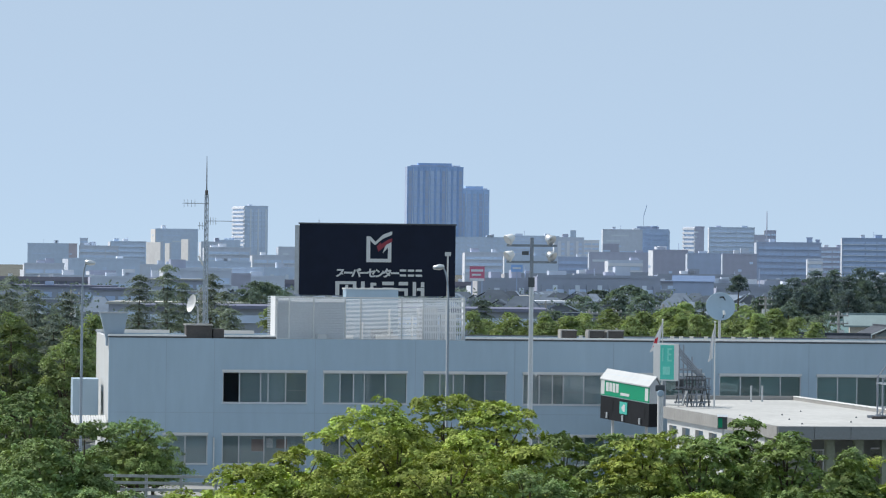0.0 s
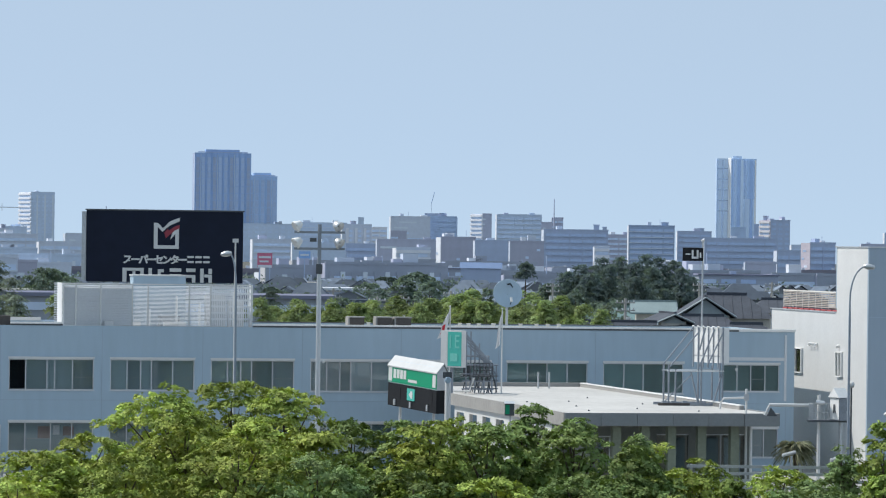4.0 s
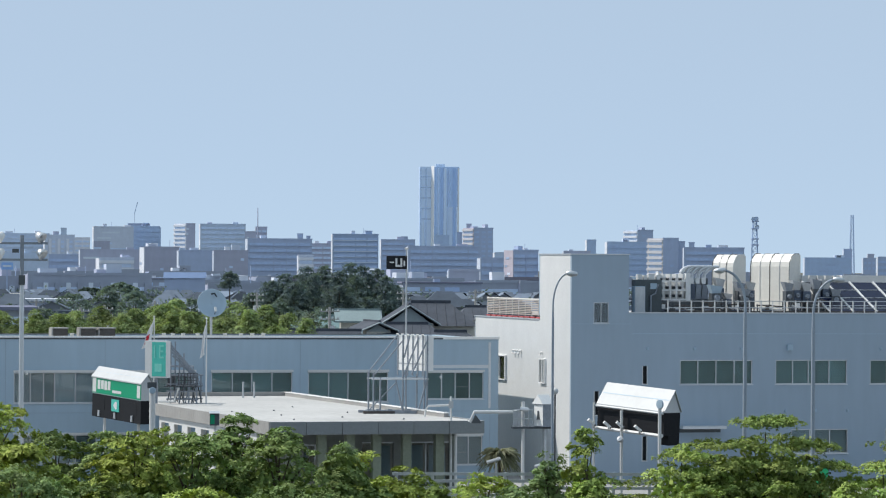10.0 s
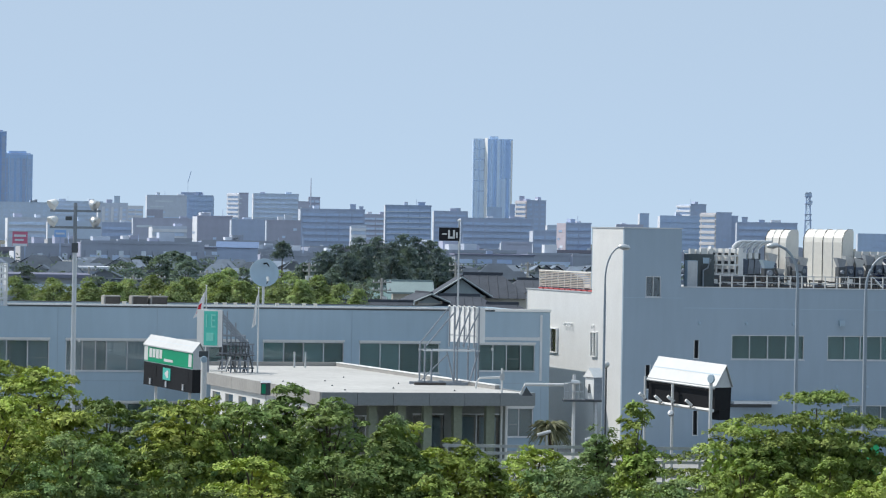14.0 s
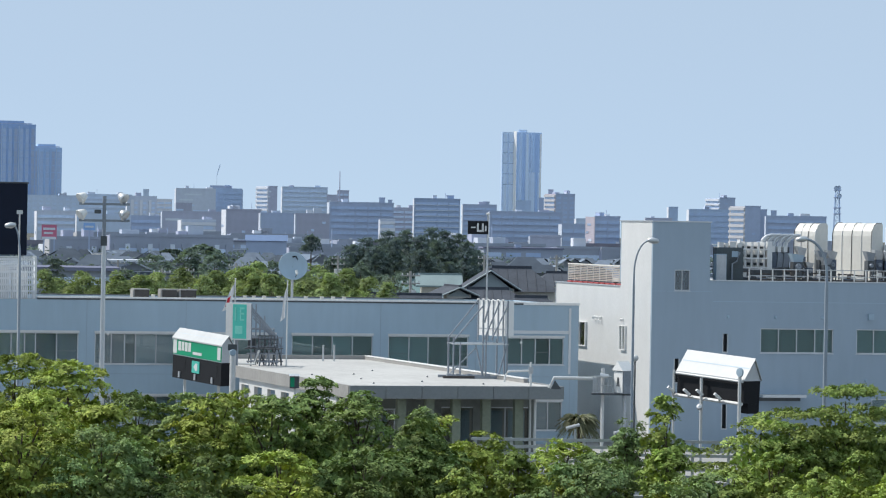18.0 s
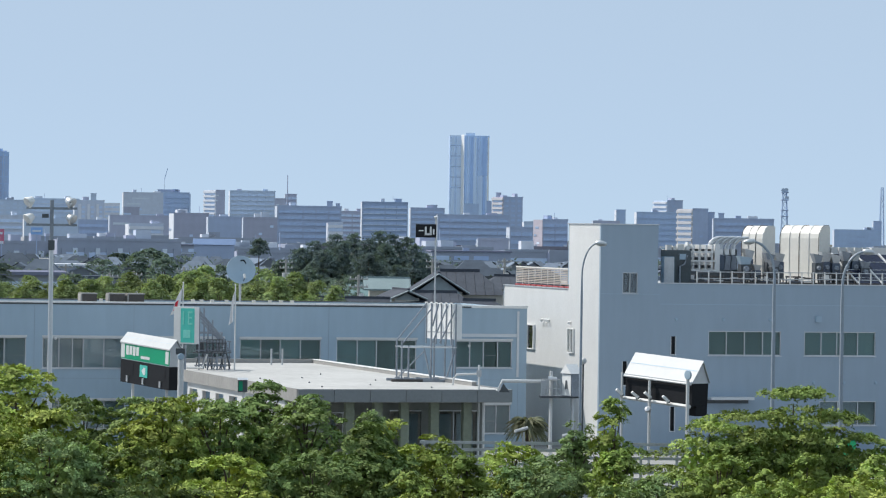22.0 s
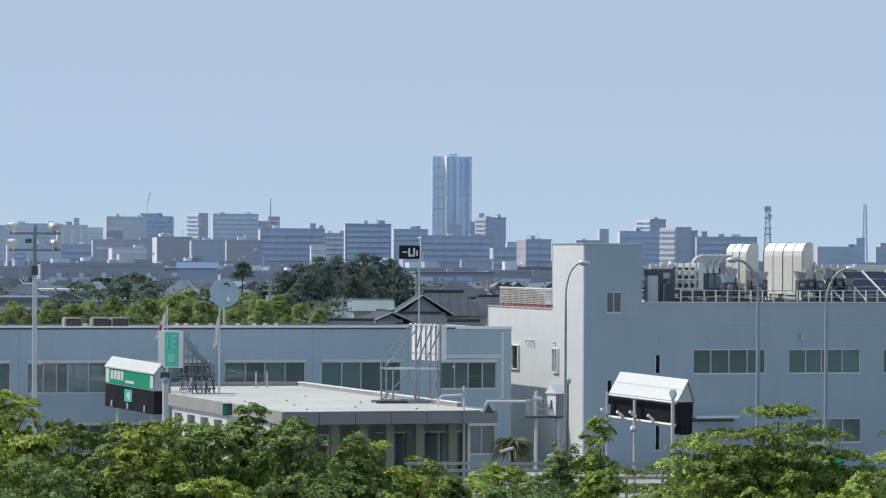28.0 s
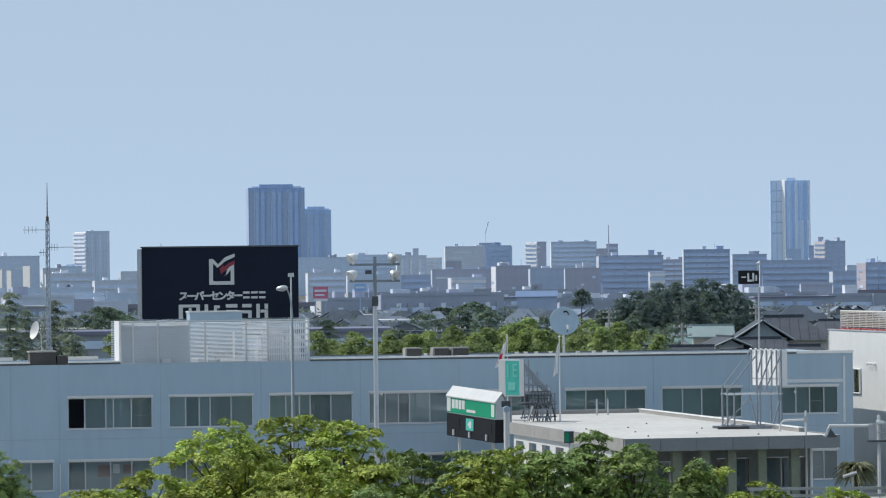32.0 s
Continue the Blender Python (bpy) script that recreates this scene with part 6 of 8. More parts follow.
# Rows at the far left take paler walls, painting in thicker haze.
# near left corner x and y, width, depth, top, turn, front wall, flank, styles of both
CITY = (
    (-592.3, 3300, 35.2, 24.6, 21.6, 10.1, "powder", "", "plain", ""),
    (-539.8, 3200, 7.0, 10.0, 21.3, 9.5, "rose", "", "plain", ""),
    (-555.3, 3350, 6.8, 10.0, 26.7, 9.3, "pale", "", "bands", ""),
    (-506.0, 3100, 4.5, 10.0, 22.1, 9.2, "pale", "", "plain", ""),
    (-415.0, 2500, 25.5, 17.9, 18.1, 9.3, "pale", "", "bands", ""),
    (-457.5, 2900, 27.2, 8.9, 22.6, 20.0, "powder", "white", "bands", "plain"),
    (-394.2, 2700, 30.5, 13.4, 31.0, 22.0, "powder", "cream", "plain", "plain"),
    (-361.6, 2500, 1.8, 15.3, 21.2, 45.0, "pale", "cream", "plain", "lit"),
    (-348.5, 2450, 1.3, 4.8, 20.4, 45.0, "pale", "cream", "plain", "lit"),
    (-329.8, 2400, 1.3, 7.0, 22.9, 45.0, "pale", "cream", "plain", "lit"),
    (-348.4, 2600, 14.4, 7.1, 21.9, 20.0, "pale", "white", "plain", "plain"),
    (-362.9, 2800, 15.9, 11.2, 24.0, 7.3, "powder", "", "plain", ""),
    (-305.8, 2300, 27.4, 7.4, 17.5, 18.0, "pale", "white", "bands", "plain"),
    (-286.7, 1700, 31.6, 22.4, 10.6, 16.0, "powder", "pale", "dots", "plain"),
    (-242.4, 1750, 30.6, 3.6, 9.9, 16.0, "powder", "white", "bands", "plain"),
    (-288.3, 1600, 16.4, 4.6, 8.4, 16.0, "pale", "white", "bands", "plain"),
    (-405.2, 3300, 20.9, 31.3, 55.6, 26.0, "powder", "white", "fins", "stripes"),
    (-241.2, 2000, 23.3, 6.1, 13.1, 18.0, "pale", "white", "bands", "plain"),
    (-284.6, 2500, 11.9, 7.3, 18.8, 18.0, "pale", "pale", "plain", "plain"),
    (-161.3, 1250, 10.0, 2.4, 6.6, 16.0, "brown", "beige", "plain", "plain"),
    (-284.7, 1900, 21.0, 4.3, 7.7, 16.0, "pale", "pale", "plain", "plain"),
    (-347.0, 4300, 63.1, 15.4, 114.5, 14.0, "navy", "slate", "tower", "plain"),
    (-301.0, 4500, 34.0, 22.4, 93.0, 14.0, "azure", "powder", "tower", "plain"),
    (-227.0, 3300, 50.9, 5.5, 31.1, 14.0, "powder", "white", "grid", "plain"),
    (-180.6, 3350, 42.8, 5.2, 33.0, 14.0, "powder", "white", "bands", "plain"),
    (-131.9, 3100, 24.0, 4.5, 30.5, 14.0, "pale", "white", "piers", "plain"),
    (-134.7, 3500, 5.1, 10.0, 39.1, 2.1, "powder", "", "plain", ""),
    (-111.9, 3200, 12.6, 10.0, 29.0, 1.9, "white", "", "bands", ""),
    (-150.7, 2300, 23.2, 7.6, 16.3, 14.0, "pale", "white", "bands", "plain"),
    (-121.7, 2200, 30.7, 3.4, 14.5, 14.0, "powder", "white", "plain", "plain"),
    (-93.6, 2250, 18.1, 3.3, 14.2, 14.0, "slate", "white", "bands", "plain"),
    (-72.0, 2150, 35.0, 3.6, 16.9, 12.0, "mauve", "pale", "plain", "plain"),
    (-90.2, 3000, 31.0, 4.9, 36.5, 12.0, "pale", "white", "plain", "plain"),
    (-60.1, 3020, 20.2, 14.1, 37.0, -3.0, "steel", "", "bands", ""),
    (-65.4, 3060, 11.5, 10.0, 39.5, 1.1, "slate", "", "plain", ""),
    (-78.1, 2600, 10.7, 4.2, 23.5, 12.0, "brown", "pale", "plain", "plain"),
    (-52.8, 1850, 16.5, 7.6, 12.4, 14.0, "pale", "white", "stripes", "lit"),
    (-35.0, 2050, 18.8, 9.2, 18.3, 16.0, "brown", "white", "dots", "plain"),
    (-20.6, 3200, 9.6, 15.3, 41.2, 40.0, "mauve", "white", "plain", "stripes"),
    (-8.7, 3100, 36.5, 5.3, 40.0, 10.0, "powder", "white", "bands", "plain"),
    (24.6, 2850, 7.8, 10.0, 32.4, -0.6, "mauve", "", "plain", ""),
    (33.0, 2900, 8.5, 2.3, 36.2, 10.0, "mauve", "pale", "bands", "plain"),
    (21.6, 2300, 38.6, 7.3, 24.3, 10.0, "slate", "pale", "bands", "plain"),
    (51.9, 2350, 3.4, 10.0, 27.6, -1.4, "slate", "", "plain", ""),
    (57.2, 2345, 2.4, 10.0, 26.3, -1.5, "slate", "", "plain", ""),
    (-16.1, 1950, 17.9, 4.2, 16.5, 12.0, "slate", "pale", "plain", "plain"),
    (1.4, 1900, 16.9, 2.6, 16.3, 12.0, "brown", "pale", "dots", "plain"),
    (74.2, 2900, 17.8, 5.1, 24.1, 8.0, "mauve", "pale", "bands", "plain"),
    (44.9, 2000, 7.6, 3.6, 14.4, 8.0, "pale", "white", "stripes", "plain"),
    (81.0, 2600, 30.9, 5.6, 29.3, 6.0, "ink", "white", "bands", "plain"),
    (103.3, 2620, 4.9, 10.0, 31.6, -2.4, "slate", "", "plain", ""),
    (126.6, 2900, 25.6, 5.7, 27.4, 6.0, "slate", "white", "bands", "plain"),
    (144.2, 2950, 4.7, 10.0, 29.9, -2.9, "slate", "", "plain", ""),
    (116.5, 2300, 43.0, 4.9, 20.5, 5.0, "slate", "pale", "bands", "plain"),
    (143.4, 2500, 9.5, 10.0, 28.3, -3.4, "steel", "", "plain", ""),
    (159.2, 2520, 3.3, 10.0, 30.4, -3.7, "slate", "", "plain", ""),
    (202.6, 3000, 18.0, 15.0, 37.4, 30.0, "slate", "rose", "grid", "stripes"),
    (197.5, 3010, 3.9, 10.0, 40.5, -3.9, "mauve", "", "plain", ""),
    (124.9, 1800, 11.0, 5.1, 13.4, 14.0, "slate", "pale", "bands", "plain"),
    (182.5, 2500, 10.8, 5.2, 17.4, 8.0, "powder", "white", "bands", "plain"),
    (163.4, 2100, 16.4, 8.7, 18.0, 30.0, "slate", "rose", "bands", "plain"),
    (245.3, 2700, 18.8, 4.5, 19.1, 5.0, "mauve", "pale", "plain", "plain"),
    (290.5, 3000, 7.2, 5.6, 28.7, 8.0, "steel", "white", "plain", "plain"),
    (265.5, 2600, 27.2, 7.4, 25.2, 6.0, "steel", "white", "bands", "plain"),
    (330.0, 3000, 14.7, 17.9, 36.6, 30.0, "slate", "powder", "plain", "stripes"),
    (279.9, 2400, 12.5, 14.6, 26.8, 34.0, "slate", "beige", "plain", "stripes"),
    (290.7, 2410, 4.0, 1.6, 24.8, 6.0, "slate", "pale", "plain", "plain"),
    (280.8, 2300, 36.5, 3.2, 20.6, 5.0, "slate", "pale", "bands", "plain"),
    (289.7, 2350, 3.4, 10.0, 23.9, -7.1, "slate", "", "plain", ""),
    (383.9, 2500, 30.7, 4.3, 15.2, 6.0, "steel", "pale", "plain", "plain"),
    (412.6, 2520, 5.3, 2.8, 21.0, 6.0, "slate", "pale", "plain", "plain"),
    (438.9, 2600, 8.7, 2.8, 15.3, 6.0, "slate", "pale", "grid", "plain"),
    (458.9, 2700, 4.5, 1.5, 18.2, 6.0, "mauve", "white", "plain", "plain"),
    (431.6, 2500, 6.7, 1.5, 16.0, 20.0, "slate", "white", "bands", "plain"),
    (507.5, 2900, 7.1, 1.5, 18.3, 6.0, "mauve", "pale", "grid", "plain"),
    (357.9, 2000, 29.9, 4.7, 26.7, 8.0, "slate", "cream", "bands", "plain"),
    (272.8, 1500, 1.2, 2.1, 14.9, 45.0, "slate", "cream", "plain", "lit"),
    (294.0, 1600, 16.0, 2.2, 13.9, 8.0, "mauve", "pale", "bands", "plain"),
    (79.6, 1300, 10.4, 1.9, 9.0, 8.0, "mauve", "pale", "plain", "plain"),
)
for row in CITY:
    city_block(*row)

# lower blocks filling the city; far-left ones paler, haze put into their walls
rng = random.Random(21)
for i in range(75):
    y = 1050 + 800 * rng.random()
    x = (rng.random() - 0.5) * 0.42 * y
    top = 12.8 - (0.0032 + 0.0042 * rng.random()) * y
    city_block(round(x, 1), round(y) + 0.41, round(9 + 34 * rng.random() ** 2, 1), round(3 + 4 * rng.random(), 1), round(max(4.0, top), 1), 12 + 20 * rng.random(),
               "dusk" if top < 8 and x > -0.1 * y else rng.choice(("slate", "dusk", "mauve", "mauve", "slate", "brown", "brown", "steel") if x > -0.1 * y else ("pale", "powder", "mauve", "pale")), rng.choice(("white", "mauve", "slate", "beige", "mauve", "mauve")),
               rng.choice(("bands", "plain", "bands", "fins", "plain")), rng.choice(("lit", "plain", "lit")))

# harbour tower; its white band stands for a flank in the sun
tw = thing("harbour_tower", pose(257.9, 4400, GZ), "tall slender blue-grey tower with a vertical band coloured white for sunlight", "building")
TH = 118.6 - GZ
# Bluish haze is mixed into these claddings; the flank's white paints in sunlight.
TPALE = mat("tower_hazed_cladding", (0.64, 0.77, 0.95), 0.3, 0.5, vary=0.05, fine=0.3, coarse=0.03, bump=0.0)
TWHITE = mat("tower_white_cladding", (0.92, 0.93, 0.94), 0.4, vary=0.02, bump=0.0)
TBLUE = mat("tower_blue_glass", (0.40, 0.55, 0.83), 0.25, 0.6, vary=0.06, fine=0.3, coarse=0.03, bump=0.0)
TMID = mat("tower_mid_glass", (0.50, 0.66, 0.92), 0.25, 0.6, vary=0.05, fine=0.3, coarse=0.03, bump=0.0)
part("west_wing", B(-22.3, -9.0, 0, 30, 0, TH), TPALE, tw, "pale blue-grey wing")
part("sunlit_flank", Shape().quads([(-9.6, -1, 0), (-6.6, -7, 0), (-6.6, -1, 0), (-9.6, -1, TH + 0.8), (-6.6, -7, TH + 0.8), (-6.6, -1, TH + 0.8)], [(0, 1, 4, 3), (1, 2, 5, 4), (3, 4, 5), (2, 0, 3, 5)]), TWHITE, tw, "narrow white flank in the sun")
part("middle_wing", B(-6.58, 8.0, -7, 30, 0, TH - 0.3), TMID, tw, "blue-grey middle wing")
part("east_wing", B(8.02, 22.3, -1, 30, 0, TH * 0.62), TPALE, tw)
part("upper_east_wing", B(8.02, 22.3, -0.5, 30, TH * 0.62, TH - 0.1), TMID, tw, "blue glass upper wing")
for x0, x1, y, tone in ((0.6, 4.0, -7.4, TBLUE), (4.2, 7.6, -7.4, TPALE), (-5.6, -4.6, -7.4, TBLUE), (-2.2, -1.4, -7.4, TPALE), (15.0, 18.6, -1.5, TBLUE), (20.4, 22.0, -1.5, TWHITE), (-16.0, -15.0, -0.5, TMID), (-21.9, -21.0, -0.5, TMID), (10.0, 11.0, -1.5, TPALE)):
    part("facade_strip", B(x0, x1, y, y + 0.38, 0, TH - 1.5), tone, tw)
for j in range(5):
    part("floor_band", B(-21.8, -9.8, -0.75, -0.52, TH * (0.5 + 0.1 * j), TH * (0.5 + 0.1 * j) + 0.8), TMID, tw)
part("roof_house", B(-4, 6, 4, 16, TH, TH + 3), TPALE, tw)

# lattice towers, rod aerials and crane on the skyline
def lattice(x, y, w, top, label, dishes):
    t = thing("lattice_tower", pose(x, y, GZ), label, "tower")
    h = top - GZ
    for a, b in ((-1, -1), (1, -1), (1, 1), (-1, 1)):
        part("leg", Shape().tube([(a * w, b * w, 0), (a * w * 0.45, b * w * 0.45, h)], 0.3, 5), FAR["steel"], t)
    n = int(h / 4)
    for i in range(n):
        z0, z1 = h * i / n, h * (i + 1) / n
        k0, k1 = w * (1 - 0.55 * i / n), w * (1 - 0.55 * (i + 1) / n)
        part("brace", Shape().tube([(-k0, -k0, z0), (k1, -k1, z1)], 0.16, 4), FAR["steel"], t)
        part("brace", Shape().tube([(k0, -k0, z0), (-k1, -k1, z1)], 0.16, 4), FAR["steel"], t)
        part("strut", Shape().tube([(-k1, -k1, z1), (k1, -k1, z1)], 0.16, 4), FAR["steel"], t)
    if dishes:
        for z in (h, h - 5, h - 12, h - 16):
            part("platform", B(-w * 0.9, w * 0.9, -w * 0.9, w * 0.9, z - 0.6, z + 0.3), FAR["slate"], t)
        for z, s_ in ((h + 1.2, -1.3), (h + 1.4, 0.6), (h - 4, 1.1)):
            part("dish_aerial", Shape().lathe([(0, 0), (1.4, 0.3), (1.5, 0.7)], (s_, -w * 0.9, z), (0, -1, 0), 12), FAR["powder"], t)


lattice(365.1, 2600, 2.6, 40.4, "grey lattice telecom tower with dish aerials", True)
lattice(480.8, 2900, 1.9, 48.4, "slender pale lattice broadcast mast", False)
for x, y, z0, z1 in ((34.2, 2880, 30, 50.7), (-268, 2590, 20, 38)):
    r = thing("rod_aerial", pose(x, y, GZ), "thin red and white rod aerial on a far roof", "aerial")
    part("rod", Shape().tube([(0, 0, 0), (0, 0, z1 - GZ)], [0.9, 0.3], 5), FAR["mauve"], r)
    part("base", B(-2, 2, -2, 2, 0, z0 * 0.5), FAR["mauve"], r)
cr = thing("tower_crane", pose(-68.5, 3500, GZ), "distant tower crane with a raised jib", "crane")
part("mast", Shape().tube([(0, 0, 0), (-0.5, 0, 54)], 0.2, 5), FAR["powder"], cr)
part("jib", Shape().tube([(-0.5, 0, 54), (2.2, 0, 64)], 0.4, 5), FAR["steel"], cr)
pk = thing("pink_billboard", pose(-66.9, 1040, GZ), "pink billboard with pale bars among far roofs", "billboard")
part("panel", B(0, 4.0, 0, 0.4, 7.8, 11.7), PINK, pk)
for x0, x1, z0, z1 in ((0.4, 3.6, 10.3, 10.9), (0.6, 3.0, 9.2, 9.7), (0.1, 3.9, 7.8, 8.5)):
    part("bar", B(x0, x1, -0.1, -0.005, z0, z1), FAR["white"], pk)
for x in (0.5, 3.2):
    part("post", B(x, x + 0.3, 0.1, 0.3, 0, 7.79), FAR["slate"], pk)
bs2 = thing("blue_billboard", pose(-55.9, 1042, GZ), "pale blue billboard with white bars among far roofs", "billboard")
part("panel", B(0, 3.1, 0, 0.4, 10.4, 12.3), mat("blue_sign", (0.30, 0.50, 0.85), 0.6, vary=0.05, bump=0.0), bs2)
part("bar", B(0.4, 2.7, -0.1, -0.005, 11.1, 11.6), FAR["white"], bs2)
part("post", B(1.4, 1.7, 0.1, 0.3, 0, 10.39), FAR["slate"], bs2)
br = thing("blue_roof_shed", pose(-12.5, 1044, GZ), "long low shed with a bright blue sheet roof", "warehouse")
part("wall", B(0, 10.9, 0, 9, 0, 8.3), FAR["slate"], br)
part("roof", Shape().quads([(-0.3, -0.5, 8.35), (11.2, -0.5, 8.35), (11.2, 9.5, 9.9), (-0.3, 9.5, 9.9), (-0.3, 9.5, 8.35), (11.2, 9.5, 8.35)], [(0, 1, 2, 3), (0, 3, 4), (1, 5, 2), (3, 2, 5, 4), (0, 4, 5, 1)]), mat("blue_sheet_roof", (0.12, 0.19, 0.34), 0.6, vary=0.1, fine=0.6, coarse=0.1, bump=0.0), br)
for x0, x1, y, zt, hh in ((-70, 62, 2000, 3.3, 3.6), (-280, -72, 1500, 3.6, 2.6), (60, 420, 2100, 3.4, 3.0)):
    v = thing("viaduct", pose(x0, y, GZ), "long low dark viaduct crossing the far plain", "viaduct")
    part("deck", B(0, x1 - x0, 0, 9, zt - GZ - hh, zt - GZ), VIADUCT, v)
    part("side_wall", B(0, x1 - x0, -0.4, -0.02, zt - GZ - 1.2, zt - GZ + 0.5), BRICKRED, v)
    for i in range(int((x1 - x0) / 16)):
        # White blocks stand for vehicles on the deck.
        part("lamp_mark", B(16 * i + 3, 16 * i + 4.6, 1, 2, zt - GZ + 0.003, zt - GZ + 1.5), FAR["white"], v, "white block for a vehicle on the deck")
    for i in range(int((x1 - x0) / 14)):
        part("pier", B(14 * i + 6, 14 * i + 8, 2, 6, 0, zt - GZ - hh - 0.01), FAR["slate"], v)

# ---- low houses of the plain ----
rng = random.Random(5)
walls, roofs = Shape(), Shape()
for i in range(1000):
    y = 540 * (2.6 ** rng.random()) + rng.random() * 60
    x = (rng.random() - 0.5) * 0.44 * y
    if y < 640 and -2 < x - 0.008 * y < 60 or (y < 900 and x < -0.06 * y and rng.random() < 0.75) or (y < 520 and x < 0 and rng.random() < 0.6):
        continue
    w, d, r, o = 4 + 4 * rng.random(), 6 + 4 * rng.random(), 1.2 + 1.4 * rng.random(), 0.6
    hh = min(3.0 + 3.0 * rng.random(), max(2.2, 13.4 - 0.0092 * y) - r * 0.5)
    z = GZ + hh
    walls.box(x - w / 2, x + w / 2, y, y + d, GZ, z)
    e = [(x - w / 2 - o, y - o, z - 0.2), (x + w / 2 + o, y - o, z - 0.2), (x + w / 2 + o, y + d + o, z - 0.2), (x - w / 2 - o, y + d + o, z - 0.2)]
    style = rng.random()
    if style < 0.4:
        walls.quads([(x - w / 2, y - 0.02, z), (x + w / 2, y - 0.02, z), (x, y - 0.02, z + r * 0.85)], [(0, 1, 2)])
        roofs.quads(e + [(x, y - o, z + r), (x, y + d + o, z + r)], [(0, 4, 5, 3), (1, 2, 5, 4)])
    elif style < 0.85:
        k = w * 0.18
        roofs.quads(e + [(x - k, y + d / 2, z + r), (x + k, y + d / 2, z + r)], [(0, 1, 5, 4), (2, 3, 4, 5), (1, 2, 5), (3, 0, 4)])
    else:
        roofs.box(x - w / 2 - 0.1, x + w / 2 + 0.1, y - 0.1, y + d + 0.1, z + 0.01, z + 0.4)
me = bpy.data.meshes.new("far_houses")
n = len(walls.v)
me.from_pydata(walls.v + roofs.v, [], walls.f + [tuple(n + i for i in f) for f in roofs.f])
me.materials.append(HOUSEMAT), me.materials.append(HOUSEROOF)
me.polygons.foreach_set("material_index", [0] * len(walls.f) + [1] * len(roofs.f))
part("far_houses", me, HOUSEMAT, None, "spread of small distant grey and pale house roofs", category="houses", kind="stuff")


fg = np.random.default_rng(9)
pos, sz = [], []
for i in range(1900):
    y = 430 * (3.4 ** fg.random())
    x = (fg.random() - 0.5) * 0.44 * y
    if y < 640 and x > -0.01 * y:
        continue
    r, h = 1.5 + 2.5 * fg.random() + y / 700, 3.0 + 4.0 * fg.random() ** 1.5 + y / 700
    if y > 1500:
        continue
    h = min(4.2 + 5.0 * fg.random(), (13.4 - 0.0064 * y) * (0.6 + 0.4 * fg.random()))
    k = 75
    d = fg.normal(size=(k, 3))
    d /= np.linalg.norm(d, axis=1)[:, None]
    d[:, 2] = np.abs(d[:, 2])
    d *= (0.45 + 0.55 * fg.random(k) ** 0.5)[:, None] * (0.8 + 0.3 * np.sin(5 * d[:, :1] + 3 * d[:, 1:2] + i))
    pos.append(np.array([x, y, GZ]) + d * np.array([r * 1.5, r, h]))
    sz.append(np.full(k, 0.0005 * y))
pos, sz = np.concatenate(pos), np.concatenate(sz)[:, None]
t1, t2 = fg.normal(size=pos.shape), fg.normal(size=pos.shape)
t1 /= np.linalg.norm(t1, axis=1)[:, None]
t2 = np.cross(t1, t2)
t2 /= np.linalg.norm(t2, axis=1)[:, None]
v = np.stack([pos - t1 * sz, pos + t2 * sz * 0.7, pos + t1 * sz, pos - t2 * sz * 0.7], 1).reshape(-1, 3)
v[:, 2] = np.maximum(v[:, 2], GZ)
me = bpy.data.meshes.new("far_greenery")
me.from_pydata(v.tolist(), [], np.arange(len(v)).reshape(-1, 4).tolist())
# Leaf colour dulled and blued so that haze is painted in.
part("far_greenery", me, leaf_mat("hazed_leaf", (0.175, 0.225, 0.21), 0.35, (1.0, 1.05, 0.85)), None, "scattered dull green trees among the far houses", category="trees", kind="stuff")


DARKWOOD = mat("dark_timber", (0.07, 0.065, 0.06), 0.8, vary=0.2, fine=6, bump=0.2)


def gable_house(x, y, turn, w, d, eave, ridge, wall, roof, label):
    h = thing("house", pose(x, y, GZ, 0, 0, turn), label, "house")
    part("wall", B(-w / 2, w / 2, 0, d, 0, eave), wall, h)
    o = 0.7
    part("roof", Shape().quads([(-w / 2 - o, -o, eave - 0.25), (w / 2 + o, -o, eave - 0.25), (w / 2 + o, d + o, eave - 0.25), (-w / 2 - o, d + o, eave - 0.25), (0, -o, ridge), (0, d + o, ridge),
                                (-w / 2 - o, -o, eave - 0.05), (w / 2 + o, -o, eave - 0.05), (w / 2 + o, d + o, eave - 0.05), (-w / 2 - o, d + o, eave - 0.05), (0, -o, ridge + 0.25), (0, d + o, ridge + 0.25)],
         [(0, 3, 5, 4), (1, 4, 5, 2), (6, 10, 11, 9), (7, 8, 11, 10), (0, 4, 10, 6), (4, 1, 7, 10), (3, 9, 11, 5), (5, 11, 8, 2), (0, 6, 9, 3), (1, 2, 8, 7)]), roof, h)
    part("ridge_tiles", B(-0.14, 0.14, -o - 0.05, d + o + 0.05, ridge + 0.2, ridge + 0.38), roof, h)
    part("barge_board", Shape().tube([(-w / 2 - o, -o - 0.06, eave - 0.12), (0, -o - 0.06, ridge + 0.14), (w / 2 + o, -o - 0.06, eave - 0.12)], 0.09, 4), GABLE, h, "pale barge board")
    part("gable_face", Shape().prism([(-w / 2, eave - 0.2), (w / 2, eave - 0.2), (0, ridge - 0.1)], -0.03, d - 0.05), GABLE if w < 5.5 else DARKWOOD, h, "gable end panel")
    part("gable_window", B(-0.8, 0.8, -0.08, -0.04, eave - 1.6, eave - 0.5), DARKSTEEL, h)
    return h


